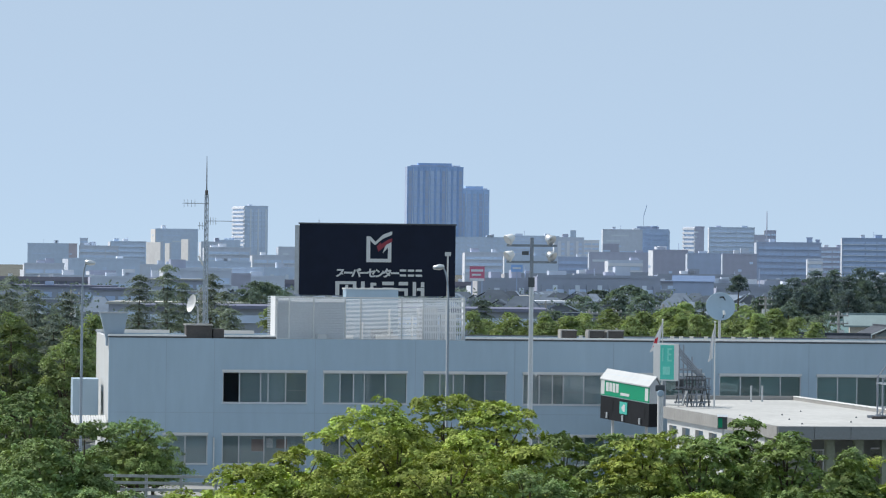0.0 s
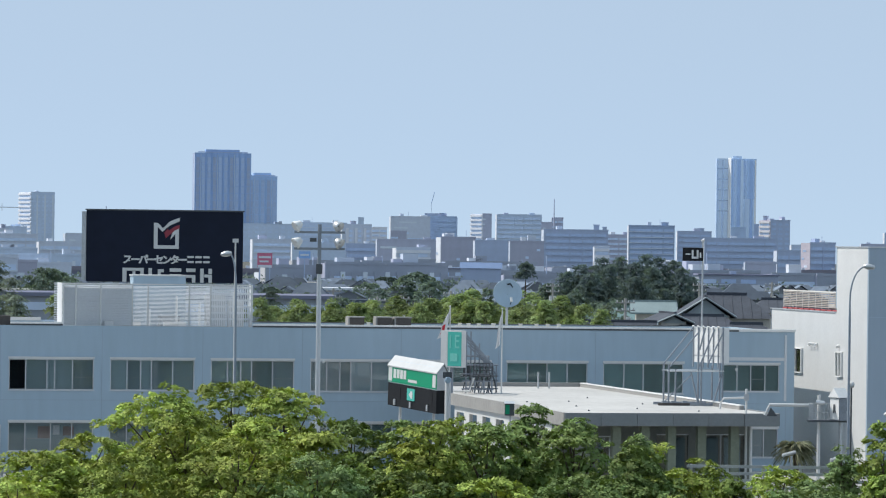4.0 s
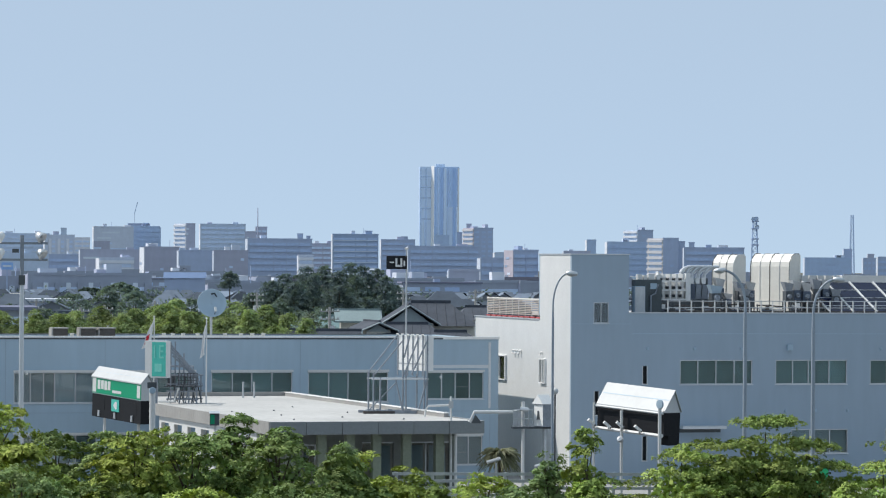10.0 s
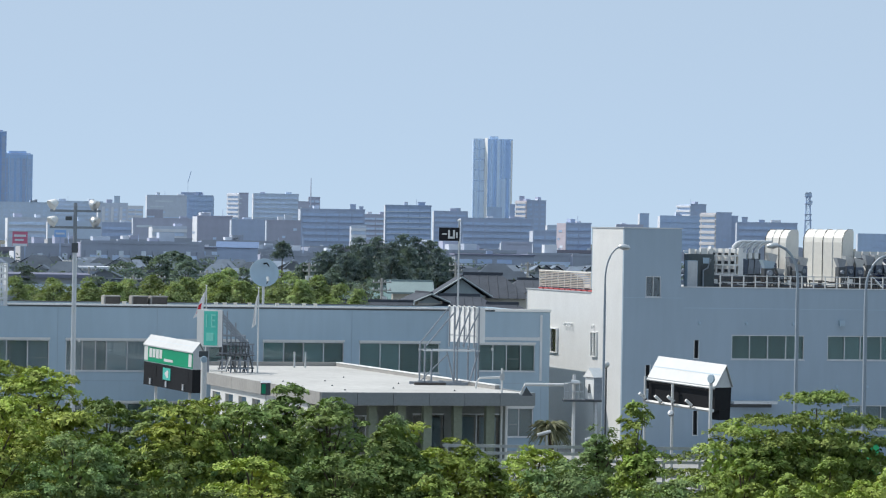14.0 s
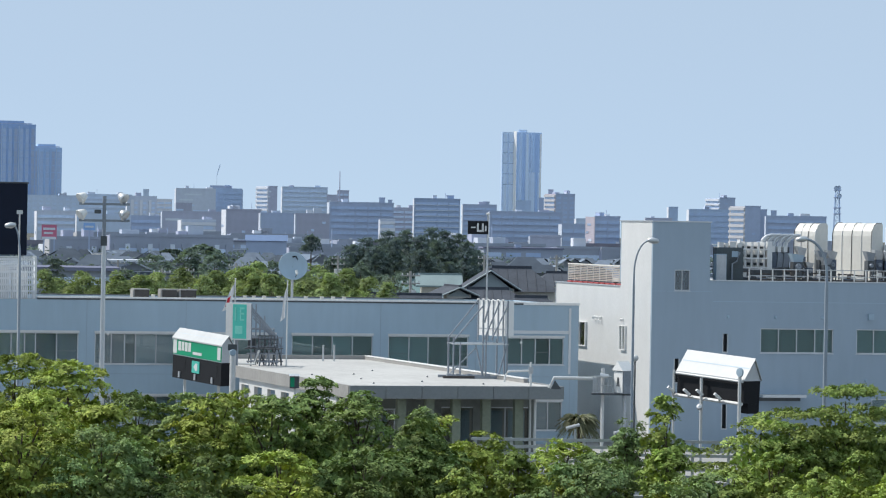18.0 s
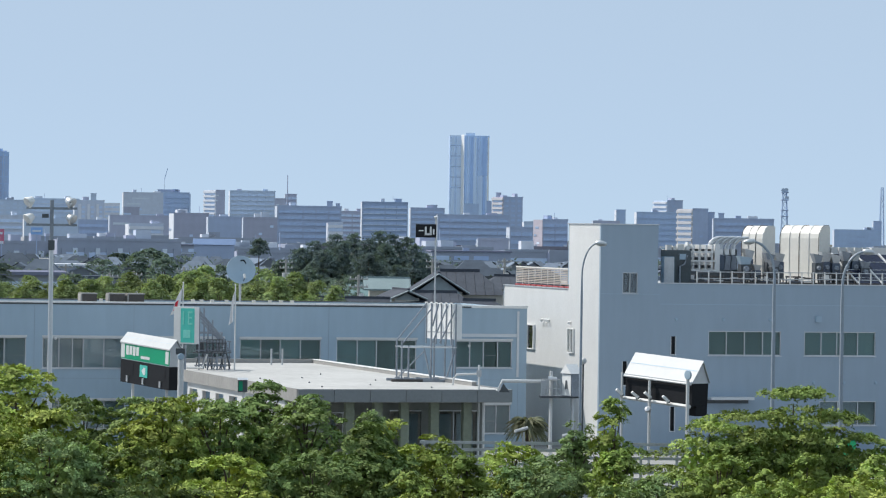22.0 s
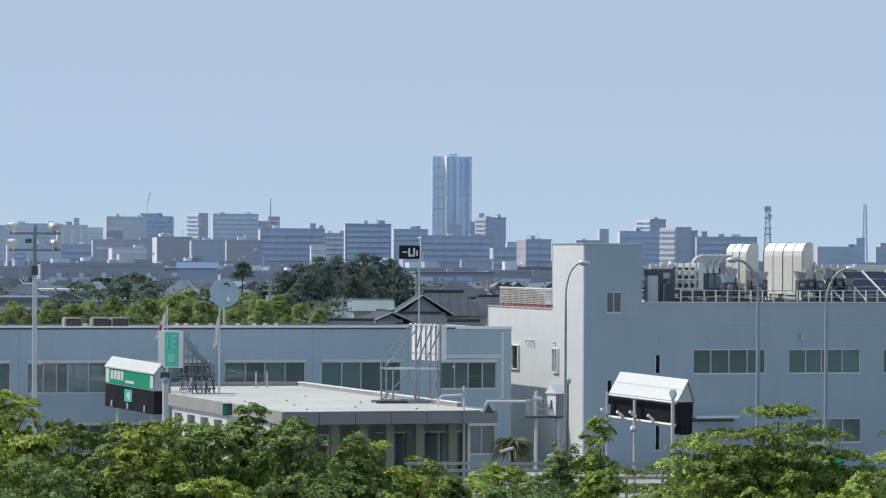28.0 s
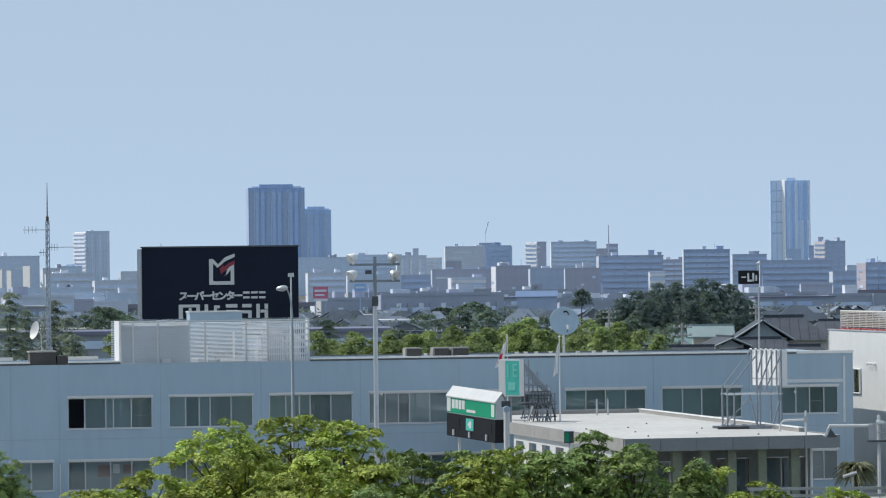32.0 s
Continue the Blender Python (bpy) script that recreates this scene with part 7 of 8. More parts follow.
def hip_house(x, y, turn, w, d, eave, ridge, run, label):
    """House with a hipped tiled roof; run is the ridge's length."""
    h = thing("house", pose(x, y, GZ, 0, 0, turn), label, "house")
    part("wall", B(-w / 2 + 0.6, w / 2 - 0.6, 0.6, d - 0.6, 0, eave), PLASTER, h)
    m, k = d / 2, run / 2
    part("roof", Shape().quads([(-w / 2, 0, eave), (w / 2, 0, eave), (w / 2, d, eave), (-w / 2, d, eave), (-k, m, ridge), (k, m, ridge)], [(0, 1, 5, 4), (1, 2, 5), (2, 3, 4, 5), (3, 0, 4), (3, 2, 1, 0)]), TILE, h)
    part("ridge_tiles", B(-k - 0.2, k + 0.2, m - 0.18, m + 0.18, ridge - 0.1, ridge + 0.2), TILE, h)
    n = int(w / 0.9)
    for i in range(n):
        q = -w / 2 + w * (i + 0.5) / n
        t = max(-k, min(k, q))
        part("roof_rib", Shape().tube([(q, 0.02, eave + 0.05), (q, m * (1 - abs(q - t) / max(0.1, w / 2 - k)) - 0.05, eave + (ridge - eave) * (1 - abs(q - t) / max(0.1, w / 2 - k)))], 0.035, 4), TILE, h)
    return h


gable_house(20.8, 407, 0, 5.0, 8, 6.95, 8.7, PLASTER, TILE, "pale-gabled front of an old tiled house")
hip_house(23.5, 411, 0, 9.8, 10, 6.6, 9.1, 3.9, "old house with a broad dark grey hipped roof")
hip_house(20.3, 399, 0, 9.0, 7, 5.6, 7.0, 4.0, "low tiled roof in front of the gable")
gable_house(17.2, 400, 10, 2.6, 6, 6.4, 7.0, PLASTER, TILE, "small house with a low grey tiled gable")
gable_house(14.6, 396, 88, 4.0, 9, 4.6, 6.2, PLASTER, TILE, "low shed with a grey tiled roof")
hip_house(24.5, 394, 0, 8.0, 7, 4.8, 6.3, 3.0, "low outhouse with a grey tiled roof")
hip_house(29.6, 430, 0, 6.0, 9, 6.9, 8.4, 2.0, "two-storey house with a grey tiled roof")
gable_house(19.1, 455, 90, 4.0, 4, 6.5, 7.5, PLASTER, mat("green_metal_roof_long", (0.22, 0.29, 0.30), 0.6, vary=0.15), "long house with a pale green metal roof")
gable_house(15.2, 470, 95, 4.0, 5, 5.0, 6.6, PLASTER, mat("green_metal_roof", (0.19, 0.29, 0.29), 0.5, vary=0.1), "house with a pale green metal roof")
lw = thing("long_warehouse", pose(-66, 440, GZ, 0, 0, 4), "long low warehouse with dark bands and grey roof", "warehouse")
part("wall", B(0, 46, 0, 16, 0, 7.6), HOUSEMAT, lw)
for i in range(3):
    part("window_band", B(0.5, 45.5, -0.2, -0.02, 2.0 + 2.0 * i, 2.9 + 2.0 * i), FARWIN, lw)
part("roof", B(-0.5, 46.5, -0.5, 16.5, 7.61, 8.0), VIADUCT, lw)


def long_shed(x, y, w, top, depth, roof, label):
    """A long low building of the plain: posts of window bays, two storeys of bands and a shallow roof."""
    s = thing("long_shed", pose(x, y, GZ, 0, 0, 3), label, "warehouse", "long low sheds")
    h = top - GZ
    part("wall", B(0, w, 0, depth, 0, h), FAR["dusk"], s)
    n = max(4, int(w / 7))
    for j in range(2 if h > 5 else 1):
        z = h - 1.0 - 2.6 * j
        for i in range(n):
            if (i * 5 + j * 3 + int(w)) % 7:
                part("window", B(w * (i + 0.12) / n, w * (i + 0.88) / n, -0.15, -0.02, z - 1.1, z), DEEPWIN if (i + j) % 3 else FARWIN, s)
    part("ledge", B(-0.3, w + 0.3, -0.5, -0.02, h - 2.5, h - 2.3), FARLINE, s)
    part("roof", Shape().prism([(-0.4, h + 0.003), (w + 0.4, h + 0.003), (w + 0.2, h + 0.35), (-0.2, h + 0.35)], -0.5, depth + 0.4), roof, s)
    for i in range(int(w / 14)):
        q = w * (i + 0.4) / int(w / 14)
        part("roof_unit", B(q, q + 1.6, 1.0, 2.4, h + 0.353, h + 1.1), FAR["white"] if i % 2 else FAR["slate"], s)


for row in ((-141.6, 760, 21.4, 6.4, 14, VIADUCT, "long blue-grey two-storey shed with window bays"), (-104.1, 640, 8.5, 7.0, 10, VIADUCT, "short grey shed with dark windows"),
            (-82.2, 520, 24.5, 6.2, 12, ROOFING, "long low shed with a pale roof"), (-133.1, 900, 14.6, 7.1, 12, ROOFING, "pale-roofed shed among far trees"),
            (-72.2, 1150, 31.8, 6.2, 14, VIADUCT, "long dark station shed"), (-40.4, 1200, 31.3, 6.4, 14, VIADUCT, "long dark station shed"), (49.3, 1000, 20.4, 6.8, 12, VIADUCT, "long grey shed beyond the pines"),
            (-47.9, 800, 9.3, 5.1, 9, ROOFING, "low shed with a pale roof"), (-33.7, 700, 10.2, 5.1, 9, FAR["white"], "low shed with a white roof")):
    long_shed(*row)


def utility_pole(x, y, top, boxes):
    p = thing("utility_pole", pose(x, y, GZ), "pale concrete utility pole with crossarms", "utility pole", "utility poles")
    h = top - GZ
    part("pole", Shape().tube([(0, 0, 0), (0, 0, h)], [0.2, 0.14], 8), CONC, p)
    for i in range(2):
        part("crossarm", B(-1.0, 1.0, -0.2, -0.1, h - 0.5 - 0.8 * i, h - 0.38 - 0.8 * i), CONC, p)
        for k in (-0.85, -0.3, 0.3, 0.85):
            part("insulator", Shape().tube([(k, -0.15, h - 0.38 - 0.8 * i), (k, -0.15, h - 0.18 - 0.8 * i)], 0.07, 6), WHITE, p)
    for i in range(boxes):
        part("transformer", Shape().tube([(0.3 - 0.6 * i, -0.3, h - 2.9), (0.3 - 0.6 * i, -0.3, h - 1.9)], 0.26, 10), WHITE, p)


utility_pole(-14.0, 420, 7.5, 1)
utility_pole(6.6, 560, 8.0, 2)
utility_pole(22.1, 620, 7.6, 1)
utility_pole(35.4, 520, 8.9, 1)
utility_pole(-6.9, 480, 7.6, 0)
utility_pole(-50.9, 380, 9.7, 1)
utility_pole(-70.5, 420, 8.9, 1)
utility_pole(-11.7, 430, 7.6, 1)
utility_pole(3.1, 460, 7.2, 0)
utility_pole(12.2, 400, 7.9, 1)
utility_pole(27.7, 560, 8.4, 0)
utility_pole(-23.2, 520, 7.3, 1)

# ---- trees ----
def leaves(name, pos, size, up, slim, g, material):
    """A mesh of small bent leaf blades round the given points."""
    n = len(pos)
    nrm = g.normal(size=(n, 3)) * 0.3 + up
    nrm /= np.linalg.norm(nrm, axis=1)[:, None]
    t = np.cross(nrm, g.normal(size=(n, 3)))
    t /= np.linalg.norm(t, axis=1)[:, None]
    b = np.cross(nrm, t) * slim
    k = (size * (0.6 + 0.8 * g.random(n)))[:, None]
    v = np.stack([pos - t * k, pos + b * k + nrm * k * 0.15, pos + t * k, pos - b * k + nrm * k * 0.15], 1).reshape(-1, 3)
    me = bpy.data.meshes.new(name)
    me.vertices.add(4 * n), me.loops.add(4 * n), me.polygons.add(n)
    me.vertices.foreach_set("co", v.astype(np.float32).ravel())
    me.loops.foreach_set("vertex_index", np.arange(4 * n, dtype=np.int32))
    me.polygons.foreach_set("loop_start", np.arange(0, 4 * n, 4, dtype=np.int32))
    me.update(calc_edges=True)
    me.materials.append(material)
    return me


def sprays(centres, normals, g, per, radius, flat, droop):
    """Leaf points in flat feathered sprays, each a fan of twigs about its own normal."""
    c, nr = np.repeat(np.array(centres), per, axis=0), np.array(normals)
    nr = nr / np.linalg.norm(nr, axis=1)[:, None]
    u = np.cross(nr, g.normal(size=nr.shape))
    u /= np.linalg.norm(u, axis=1)[:, None]
    w = np.cross(nr, u)
    n = len(c)
    twig = 2 * math.pi / 6
    a = (np.floor(g.random(n) * 6) + 0.22 * g.normal(size=n)) * twig
    q = g.random(n) ** 0.6
    rr = np.repeat(radius * (0.6 + 0.8 * g.random(len(centres))), per)
    u, w, nr = (np.repeat(k, per, axis=0) for k in (u, w, nr))
    lift = flat * g.normal(size=n) - droop * rr * q * q
    return c + u * (np.cos(a) * q * rr)[:, None] + w * (np.sin(a) * q * rr)[:, None] + nr * lift[:, None], nr


def tree_points(kind, r, h, g):
    """Spray centres and normals in an uneven crown of radius r and height h."""
    cs, ns = [], []

    def add(p, n):
        cs.append(p), ns.append(n)

    if kind in (5, 7):
        tiers = max(6, int(h / (0.55 if kind == 5 else 0.8)))
        for i in range(tiers):
            z = (i + 0.4 * g.random()) / tiers
            reach = r * (1.25 * (1.04 - z) ** 0.55 if kind == 5 else math.sqrt(max(0.04, 1 - z ** 2.4)))
            for j in range(12 if kind == 5 else 11):
                a, k = g.random() * 2 * math.pi, reach * (0.55 + 0.55 * g.random())
                for q in np.linspace(0.25, 1.0, max(2, int(k / 0.4))):
                    add((k * q * math.cos(a) + 0.08 * g.normal(), k * q * math.sin(a) + 0.08 * g.normal(), max(0.05, h * z + k * (0.12 * q - 0.32 * q * q) + 0.06 * g.normal())), (0.4 * math.cos(a) + (0.7 * g.normal() if kind == 7 else 0), 0.4 * math.sin(a) + (0.7 * g.normal() if kind == 7 else 0), 0.8))
    else:
        bulge = [(g.random() * 2 * math.pi, 0.1 + 0.45 * g.random() ** 2) for _ in range(5)]
        for i in range(int((5.2, 5.2, 5.2, 6.0, 5.0, 0, 3.6)[kind] * r * h) + 12):
            z, a = 0.06 + 0.94 * g.random() ** 0.8, g.random() * 2 * math.pi
            if kind == 4:
                z = (math.floor(z * 6) + 0.22 * g.random() + 0.4) / 6
            if kind in (3, 4):
                reach = 1.0 if z < 0.35 else max(0.12, 1 - ((z - 0.35) / 0.72) ** (1.25 if kind == 3 else 2.0))
            else:
                reach = math.sqrt(max(0.03, 1 - (max(0.0, z - 0.3) / 0.7) ** 2))
            reach *= 0.8 + sum(k * max(0.0, math.cos(a - c + 2.5 * z)) for c, k in bulge) * 0.6
            q, size = reach * r * ((0.35 if kind == 6 else 0.5) + (0.65 if kind == 6 else 0.5) * g.random() ** 0.5) * (0.82 + 0.4 * g.random() ** 2), (0.3 + 0.42 * g.random() ** 1.5) * (1.45, 1.45, 1.35, 0.95, 1.35, 0, 1.0)[kind]
            p = np.array((q * math.cos(a), q * math.sin(a), z * h + (0.05 if kind == 4 else 0.12) * g.normal()))
            thick, wide = (0.2, 0.2, 0.26, 0.4, 0.1, 0, 0.8)[kind] * size, (0.85, 0.85, 0.8, 0.8, 1.15, 0, 1.0)[kind] * size
            tilt = (0.08 if kind == 4 else 0.14) * g.normal(size=2) + 0.15 * np.array((math.cos(a), math.sin(a)))
            for j in range(int((17 if kind == 6 else 11) * size) + 2):
                b, k = g.random() * 2 * math.pi, g.random() ** 0.5
                e = np.array((wide * k * math.cos(b), wide * k * math.sin(b)))
                add((p[0] + e[0], p[1] + e[1], max(0.05, p[2] + thick * (math.sqrt(1 - k * k) - 0.4 * g.random()) - tilt @ e)),
                    (k * math.cos(b) + tilt[0] + 0.35 * g.normal(), k * math.sin(b) + tilt[1] + 0.35 * g.normal(), 1.35))
        for j in range(int((1.3 if kind == 6 else 0.5) * r * r * h)):
            a, q = g.random() * 2 * math.pi, g.random() ** 0.5 * r * 0.7
            z = g.random() ** 0.8 * 0.75 * math.sqrt(1 - (q / r) ** 2)
            add((q * math.cos(a), q * math.sin(a), z * h), (0.5 * math.cos(a), 0.5 * math.sin(a), 0.8))
    return cs, ns


def trunk_mesh(h, r, tips):
    s = Shape().tube([(0, 0, 0), (0.06, 0.03, h * 0.3), (-0.05, 0.05, h * 0.6), (0.0, 0.0, h * 0.9)], [0.02 * h + 0.04, 0.018 * h + 0.02, 0.012 * h, 0.02], 8)
    for x, y, z in tips:
        b = max(h * 0.15, z - 0.35 * h)
        s.tube([(0, 0, b), (x * 0.4, y * 0.4, b + (z - b) * 0.55), (x * 0.92, y * 0.92, z)], [0.07, 0.045, 0.012], 5)
    return s


NAMES = ["bright green broadleaf tree with a billowing crown", "deep green broadleaf tree with a dense crown", "grey-green roadside tree with loose foliage", "yellow-green young tree with a light crown",
         "spreading tree with flat layered foliage", "dark conifer with a ragged pointed crown", "round green tree behind the roofs", "dark pine with tufted branches"]
GROUPS = ["roadside trees"] * 5 + ["dark conifers", "trees behind the office", "pine grove"]


def tree(x, y, top, r, kind, wide=0.0, clear=0.0, count=[0]):
    count[0] += 1
    g = np.random.default_rng(700 + count[0])
    r *= wide or (1.25, 1.25, 1.25, 1.05, 1.12, 1.2, 1.15, 1.15)[kind]
    base = (top - GZ) * (clear or (0.05, 0.05, 0.05, 0.06, 0.22, 0.03, 0.08, 0.2)[kind])
    h = top - GZ - base
    far = y > 240
    cs, ns = tree_points(kind, r, h, g)
    size = (0.074, 0.074, 0.072, 0.07, 0.07, 0.105, 0.085, 0.11)[kind] * (1.0 if y < 240 else 1.1 if y < 400 else y / 350)
    per = (21, 21, 20, 20, 20, 24, 26, 26)[kind]
    if far:
        per = per * ((15 if y < 400 else 8) if kind == 6 else 15 if kind == 5 else 14) // 20
    pts, up = sprays(cs, ns, g, per, (0.19, 0.19, 0.19, 0.17, 0.2, 0.42, 0.42, 0.5)[kind], 0.035 if kind != 2 else 0.05, 0.2)
    pts[:, 2] += h - np.quantile(pts[:, 2], 0.995)
    pts[:, 2] = np.maximum(pts[:, 2] + base, 0.03)
    floor = 2.3 if y < 200 else max(1.0, 13.2 - 0.0205 * y) if y > 240 and -0.155 < x / y < 0.09 else 1.0
    keep = (pts[:, 2] > floor + 0.6 * g.random(len(pts))) | (g.random(len(pts)) < 0.12)
    pts, up = pts[keep], up[keep]
    if not far:
        n = int(140 * r * h)
        d = g.normal(size=(n, 3))
        d *= (g.random(n) ** 0.4 / np.linalg.norm(d, axis=1))[:, None]
        core = np.stack([d[:, 0] * r * 0.64, d[:, 1] * r * 0.64, base + h * (0.4 + 0.42 * d[:, 2])], 1)
        core = core[core[:, 2] > floor]
        pts, up = np.concatenate([pts, core]), np.concatenate([up, d[:len(core)] + (0, 0, 0.3)])
        size = np.concatenate([np.full(len(pts) - len(core), size), np.full(len(core), 0.15)])
    t = thing("tree", pose(x, y, GZ), NAMES[kind], "tree", GROUPS[kind])
    part("trunk", trunk_mesh(h + base, r, cs[:: max(1, len(cs) // 12)]), BARK, t)
    # Round trees beyond 400 m use the haze-tinted leaves.
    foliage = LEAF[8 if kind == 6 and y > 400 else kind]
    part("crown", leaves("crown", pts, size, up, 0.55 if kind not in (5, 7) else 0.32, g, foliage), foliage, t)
    return t


tree(-14.1, 163, 6.8, 2.3, 0)
tree(-11.7, 166, 6.9, 2.9, 0)
tree(-9.2, 162, 6.8, 1.9, 0)
tree(-6.3, 160, 5.6, 1.7, 1)
tree(-4.2, 158, 5.7, 1.6, 1)
tree(-2.0, 162, 5.7, 1.8, 0)
tree(0.7, 160, 5.7, 1.7, 1)
tree(2.8, 157, 5.9, 2.2, 1)
tree(5.1, 154, 5.0, 1.9, 1)
tree(-28.5, 160, 7.1, 2.3, 2)
tree(-25.9, 158, 5.9, 1.3, 2)
tree(-31.7, 165, 7.0, 2.2, 2)
tree(-27.5, 168, 4.2, 1.5, 2)
tree(-18.0, 156, 4.1, 1.6, 0)
tree(-20.9, 152, 3.5, 2.0, 0)
tree(-24.6, 150, 3.6, 2.0, 2)
tree(-27.4, 150, 4.0, 2.0, 2)
tree(5.3, 155, 4.6, 1.7, 1)
tree(7.6, 157, 4.4, 1.6, 0)
tree(11.2, 158, 4.0, 2.0, 0)
tree(15.1, 156, 6.0, 1.3, 3)
tree(15.1, 155, 4.0, 1.7, 3)
tree(12.7, 157, 3.6, 1.4, 2)
tree(23.4, 163, 6.3, 2.5, 4)
tree(21.2, 162, 5.3, 2.6, 4)
tree(25.3, 164, 5.2, 2.1, 4)
tree(19.6, 161, 5.0, 1.8, 4)
tree(28.6, 164, 4.3, 2.2, 4)
tree(19.1, 153, 4.0, 2.2, 3)
tree(22.4, 152, 4.1, 2.0, 3)
tree(25.2, 153, 4.0, 1.8, 3)
tree(-7.2, 150, 4.7, 2.4, 2)
tree(-3.5, 150, 4.1, 2.4, 1)
tree(-0.3, 150, 3.9, 2.2, 0)
tree(3.0, 151, 3.9, 2.2, 1)
tree(6.7, 150, 3.3, 2.0, 3)
tree(10.3, 151, 2.9, 2.0, 2)
tree(16.1, 152, 3.1, 1.5, 2)
tree(31.4, 166, 6.2, 2.7, 4)
tree(-14.8, 152, 4.5, 2.4, 0)
tree(-10.4, 152, 5.2, 2.9, 0)
tree(14.7, 168, 4.4, 0.9, 2)
tree(-32.4, 214, 3.7, 2.2, 2)
tree(-33.2, 213, 3.2, 1.5, 2)
tree(-31.4, 215, 2.7, 1.5, 2)
tree(-31.9, 212, 2.5, 1.8, 1)
tree(-0.7, 157, 5.7, 1.8, 1)
tree(-3.0, 156, 5.6, 1.8, 0)
tree(-7.4, 154, 5.4, 1.8, 0)
tree(-27.2, 155, 5.3, 2.5, 2)
tree(-18.8, 150, 3.9, 2.0, 0)
tree(-22.9, 151, 3.5, 1.8, 2)
tree(9.1, 154, 3.8, 2.0, 3)
tree(11.7, 152, 3.5, 1.8, 2)
tree(17.6, 153, 3.3, 1.6, 4)
tree(20.5, 150, 3.5, 2.4, 3)
tree(23.9, 150, 3.5, 2.4, 0)
tree(1.05, 160, 6.35, 0.7, 1)
tree(5.4, 160, 5.2, 0.6, 2)
tree(6.2, 161, 4.8, 0.5, 0)
tree(-19.0, 156, 4.4, 2.0, 0)
tree(-17.3, 160, 4.9, 1.9, 0)
tree(-13.0, 158, 5.9, 2.1, 0)
tree(-9.9, 157, 5.7, 1.8, 0)
tree(-27.1, 520, 6.5, 2.3, 6)
tree(-21.3, 600, 7.2, 3.3, 6)
tree(-14.6, 560, 8.5, 2.8, 6)
tree(-10.7, 540, 8.1, 2.2, 6)
tree(-2.5, 500, 7.5, 2.8, 6)
tree(-18.3, 430, 7.1, 1.7, 6)
tree(-6.2, 450, 7.3, 1.8, 6)
tree(0.3, 450, 7.5, 1.6, 6)
tree(-36.3, 620, 5.9, 2.7, 6)
tree(7.0, 640, 7.1, 2.8, 6)
tree(-50.8, 270, 10.5, 2.7, 5)
tree(-48.2, 272, 10.1, 2.4, 5)
tree(-46.2, 268, 8.5, 2.1, 5)
tree(-48.8, 266, 8.5, 2.7, 6)
tree(-44.5, 266, 7.6, 1.5, 6)
tree(-50.5, 275, 11.0, 3.0, 5)
tree(-56.3, 290, 11.9, 2.5, 5)
tree(-47.3, 280, 9.9, 1.8, 5)
tree(-46.2, 285, 8.2, 1.7, 6)
tree(-44.4, 262, 6.7, 2.3, 6)
tree(-45.0, 300, 11.1, 2.0, 5)
tree(-43.1, 302, 11.9, 2.0, 5)
tree(-42.4, 306, 10.5, 1.7, 5)
tree(-40.7, 310, 11.2, 2.3, 5)
tree(-38.9, 305, 9.9, 1.8, 5)
tree(-37.8, 300, 8.6, 1.5, 5)
tree(-60.9, 520, 9.1, 4.5, 6)
tree(-34.7, 300, 8.8, 0.8, 6)
tree(-59.7, 500, 9.5, 3.3, 6)
tree(-20.1, 330, 9.2, 1.9, 5)
tree(-17.1, 320, 8.0, 1.6, 6)
tree(-14.3, 315, 7.3, 1.8, 6)
tree(-12.2, 320, 8.1, 1.9, 6)
tree(-9.6, 318, 7.5, 1.8, 6)
tree(-7.1, 320, 8.1, 1.9, 6)
tree(-3.7, 325, 8.9, 2.1, 6)
tree(-1.5, 318, 8.4, 1.6, 6)
tree(2.8, 318, 8.7, 1.8, 6)
tree(1.2, 322, 8.4, 1.6, 6)
tree(5.8, 330, 7.0, 1.4, 6)
tree(8.4, 330, 8.1, 1.2, 5)
tree(-21.3, 900, 6.8, 5.9, 6)
tree(-29.4, 950, 5.5, 4.8, 6)
tree(3.0, 620, 10.7, 1.7, 7, 1.0, 0.8)
tree(17.9, 610, 11.6, 2.7, 7)
tree(22.2, 620, 12.0, 2.9, 7)
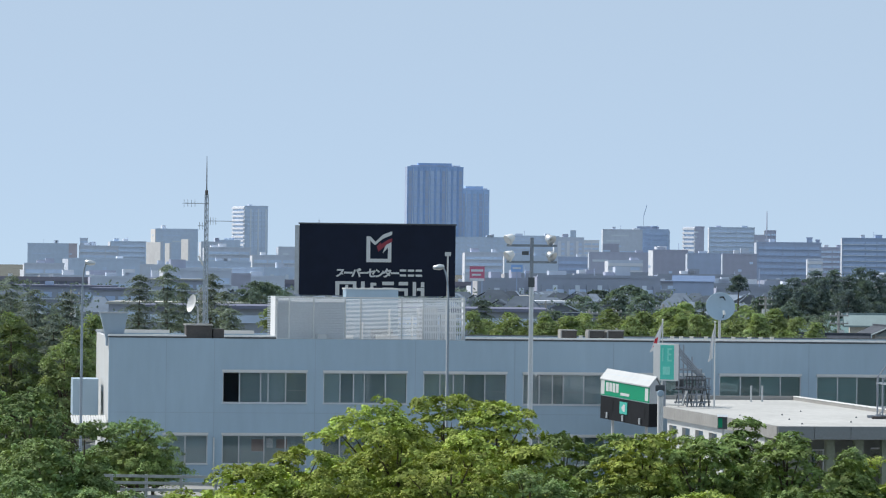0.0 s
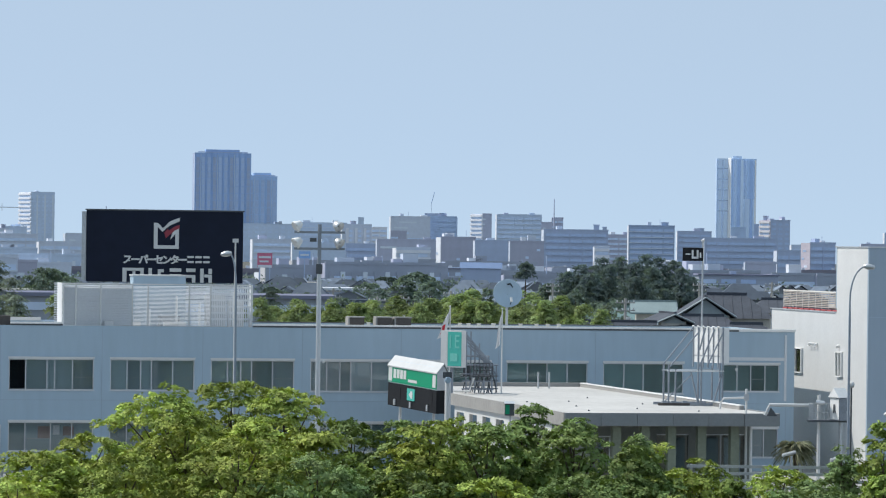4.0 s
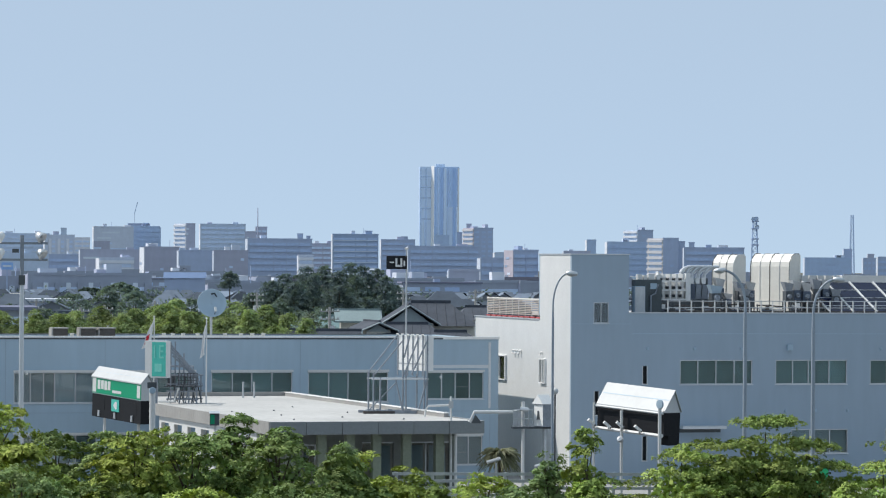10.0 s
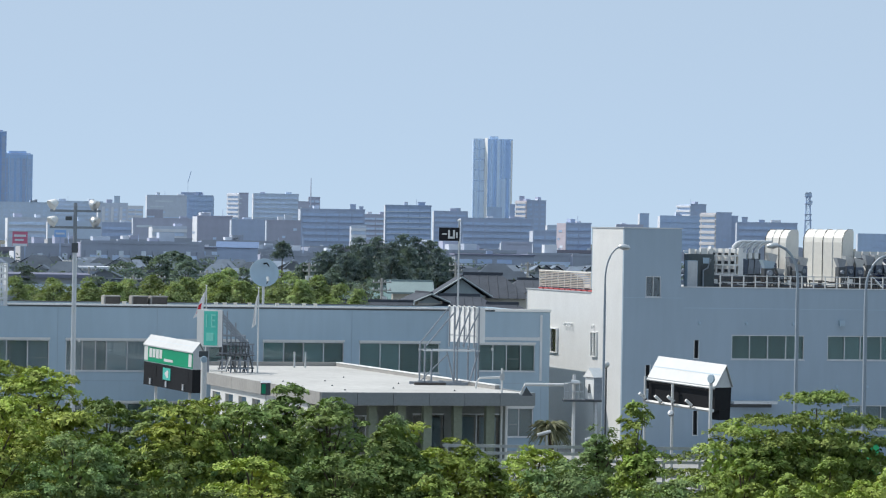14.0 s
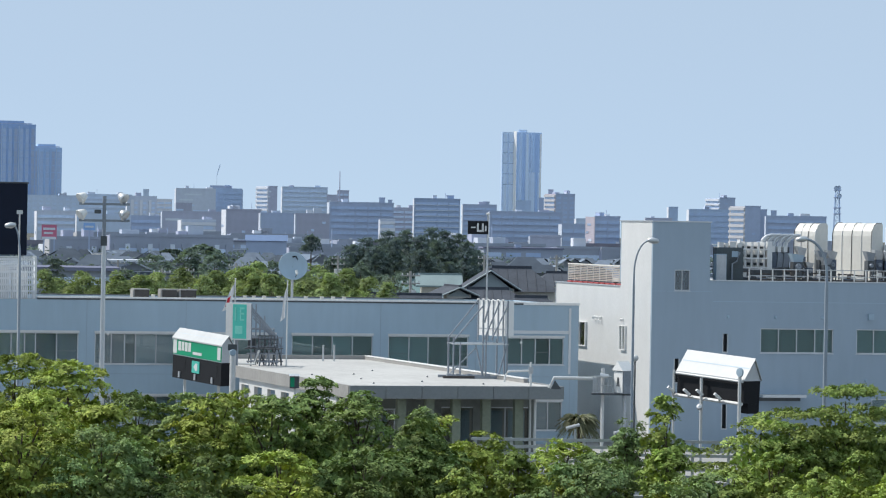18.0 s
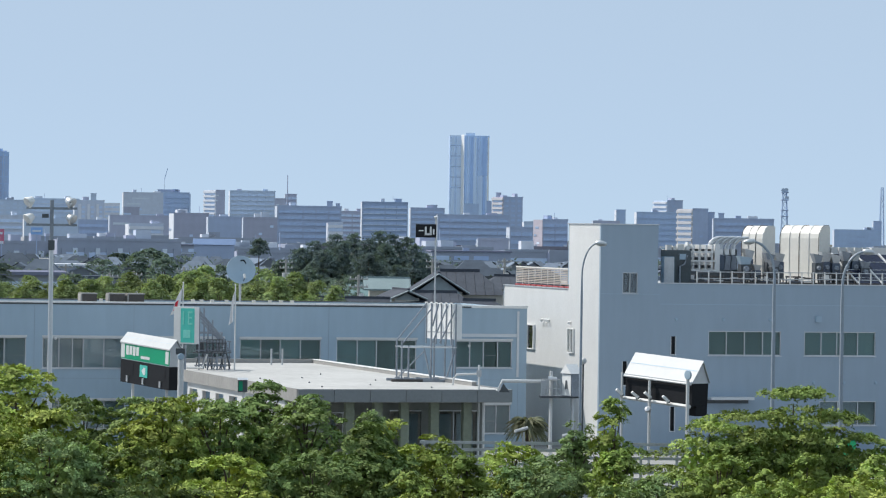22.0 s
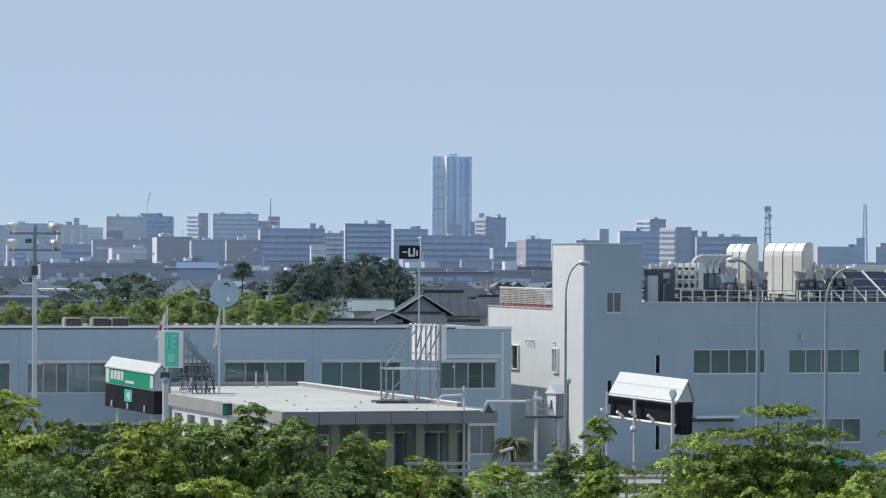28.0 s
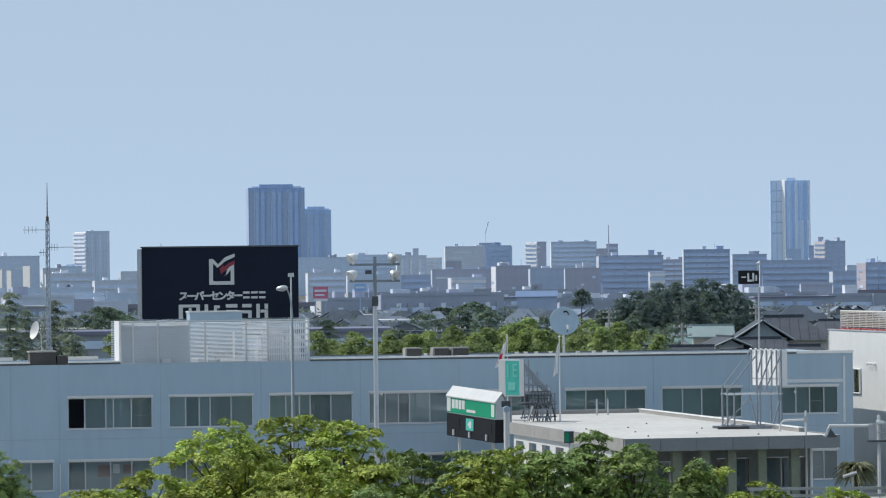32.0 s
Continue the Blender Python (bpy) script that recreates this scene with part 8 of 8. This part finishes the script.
tree(26.1, 615, 11.1, 2.7, 7)
tree(23.9, 612, 11.6, 2.1, 7)
tree(19.6, 600, 10.8, 2.6, 7)
tree(14.7, 605, 11.4, 2.8, 7)
tree(11.7, 600, 10.4, 2.8, 7)
tree(9.3, 598, 9.3, 2.4, 7)
tree(15.7, 595, 10.4, 2.6, 7)
tree(12.6, 590, 9.1, 3.0, 7)
tree(22.2, 595, 10.0, 2.9, 7)
tree(27.4, 610, 10.0, 2.1, 7)
tree(19.3, 585, 8.8, 3.4, 7)
tree(9.9, 560, 6.9, 2.8, 6)
tree(11.4, 430, 7.3, 2.5, 6)
tree(-20.5, 900, 7.0, 5.9, 6)
tree(10.4, 460, 6.5, 2.7, 6)
tree(23.7, 590, 7.0, 2.6, 7)
tree(30.4, 640, 8.4, 2.6, 7)
tree(-22.7, 330, 7.5, 1.0, 6)
tree(-19.4, 309, 8.6, 0.9, 6)
tree(-19.4, 323, 7.7, 1.3, 6)
tree(-18.6, 339, 8.1, 1.4, 6)
tree(-15.3, 316, 7.8, 1.5, 6)
tree(-13.7, 306, 8.6, 1.0, 6)
tree(-12.4, 317, 7.2, 1.1, 6)
tree(-11.9, 345, 8.0, 1.2, 6)
tree(-9.8, 343, 8.4, 1.6, 6)
tree(-8.1, 337, 7.6, 1.3, 6)
tree(-6.5, 335, 8.4, 1.1, 6)
tree(-4.9, 340, 8.5, 1.7, 6)
tree(-3.0, 323, 8.3, 1.6, 6)
tree(-1.5, 337, 7.4, 1.6, 6)
tree(0.0, 343, 8.0, 1.3, 6)
tree(1.7, 315, 8.2, 1.2, 6)
tree(3.1, 307, 8.7, 1.1, 6)
tree(4.9, 345, 8.6, 1.4, 6)
tree(6.7, 335, 8.0, 1.4, 6)
tree(7.8, 317, 7.9, 0.9, 6)
tree(-11.1, 330, 8.2, 1.4, 6)
tree(-3.0, 335, 9.2, 1.3, 6)
tree(-1.6, 330, 8.1, 1.3, 6)
tree(1.6, 335, 9.1, 1.2, 6)
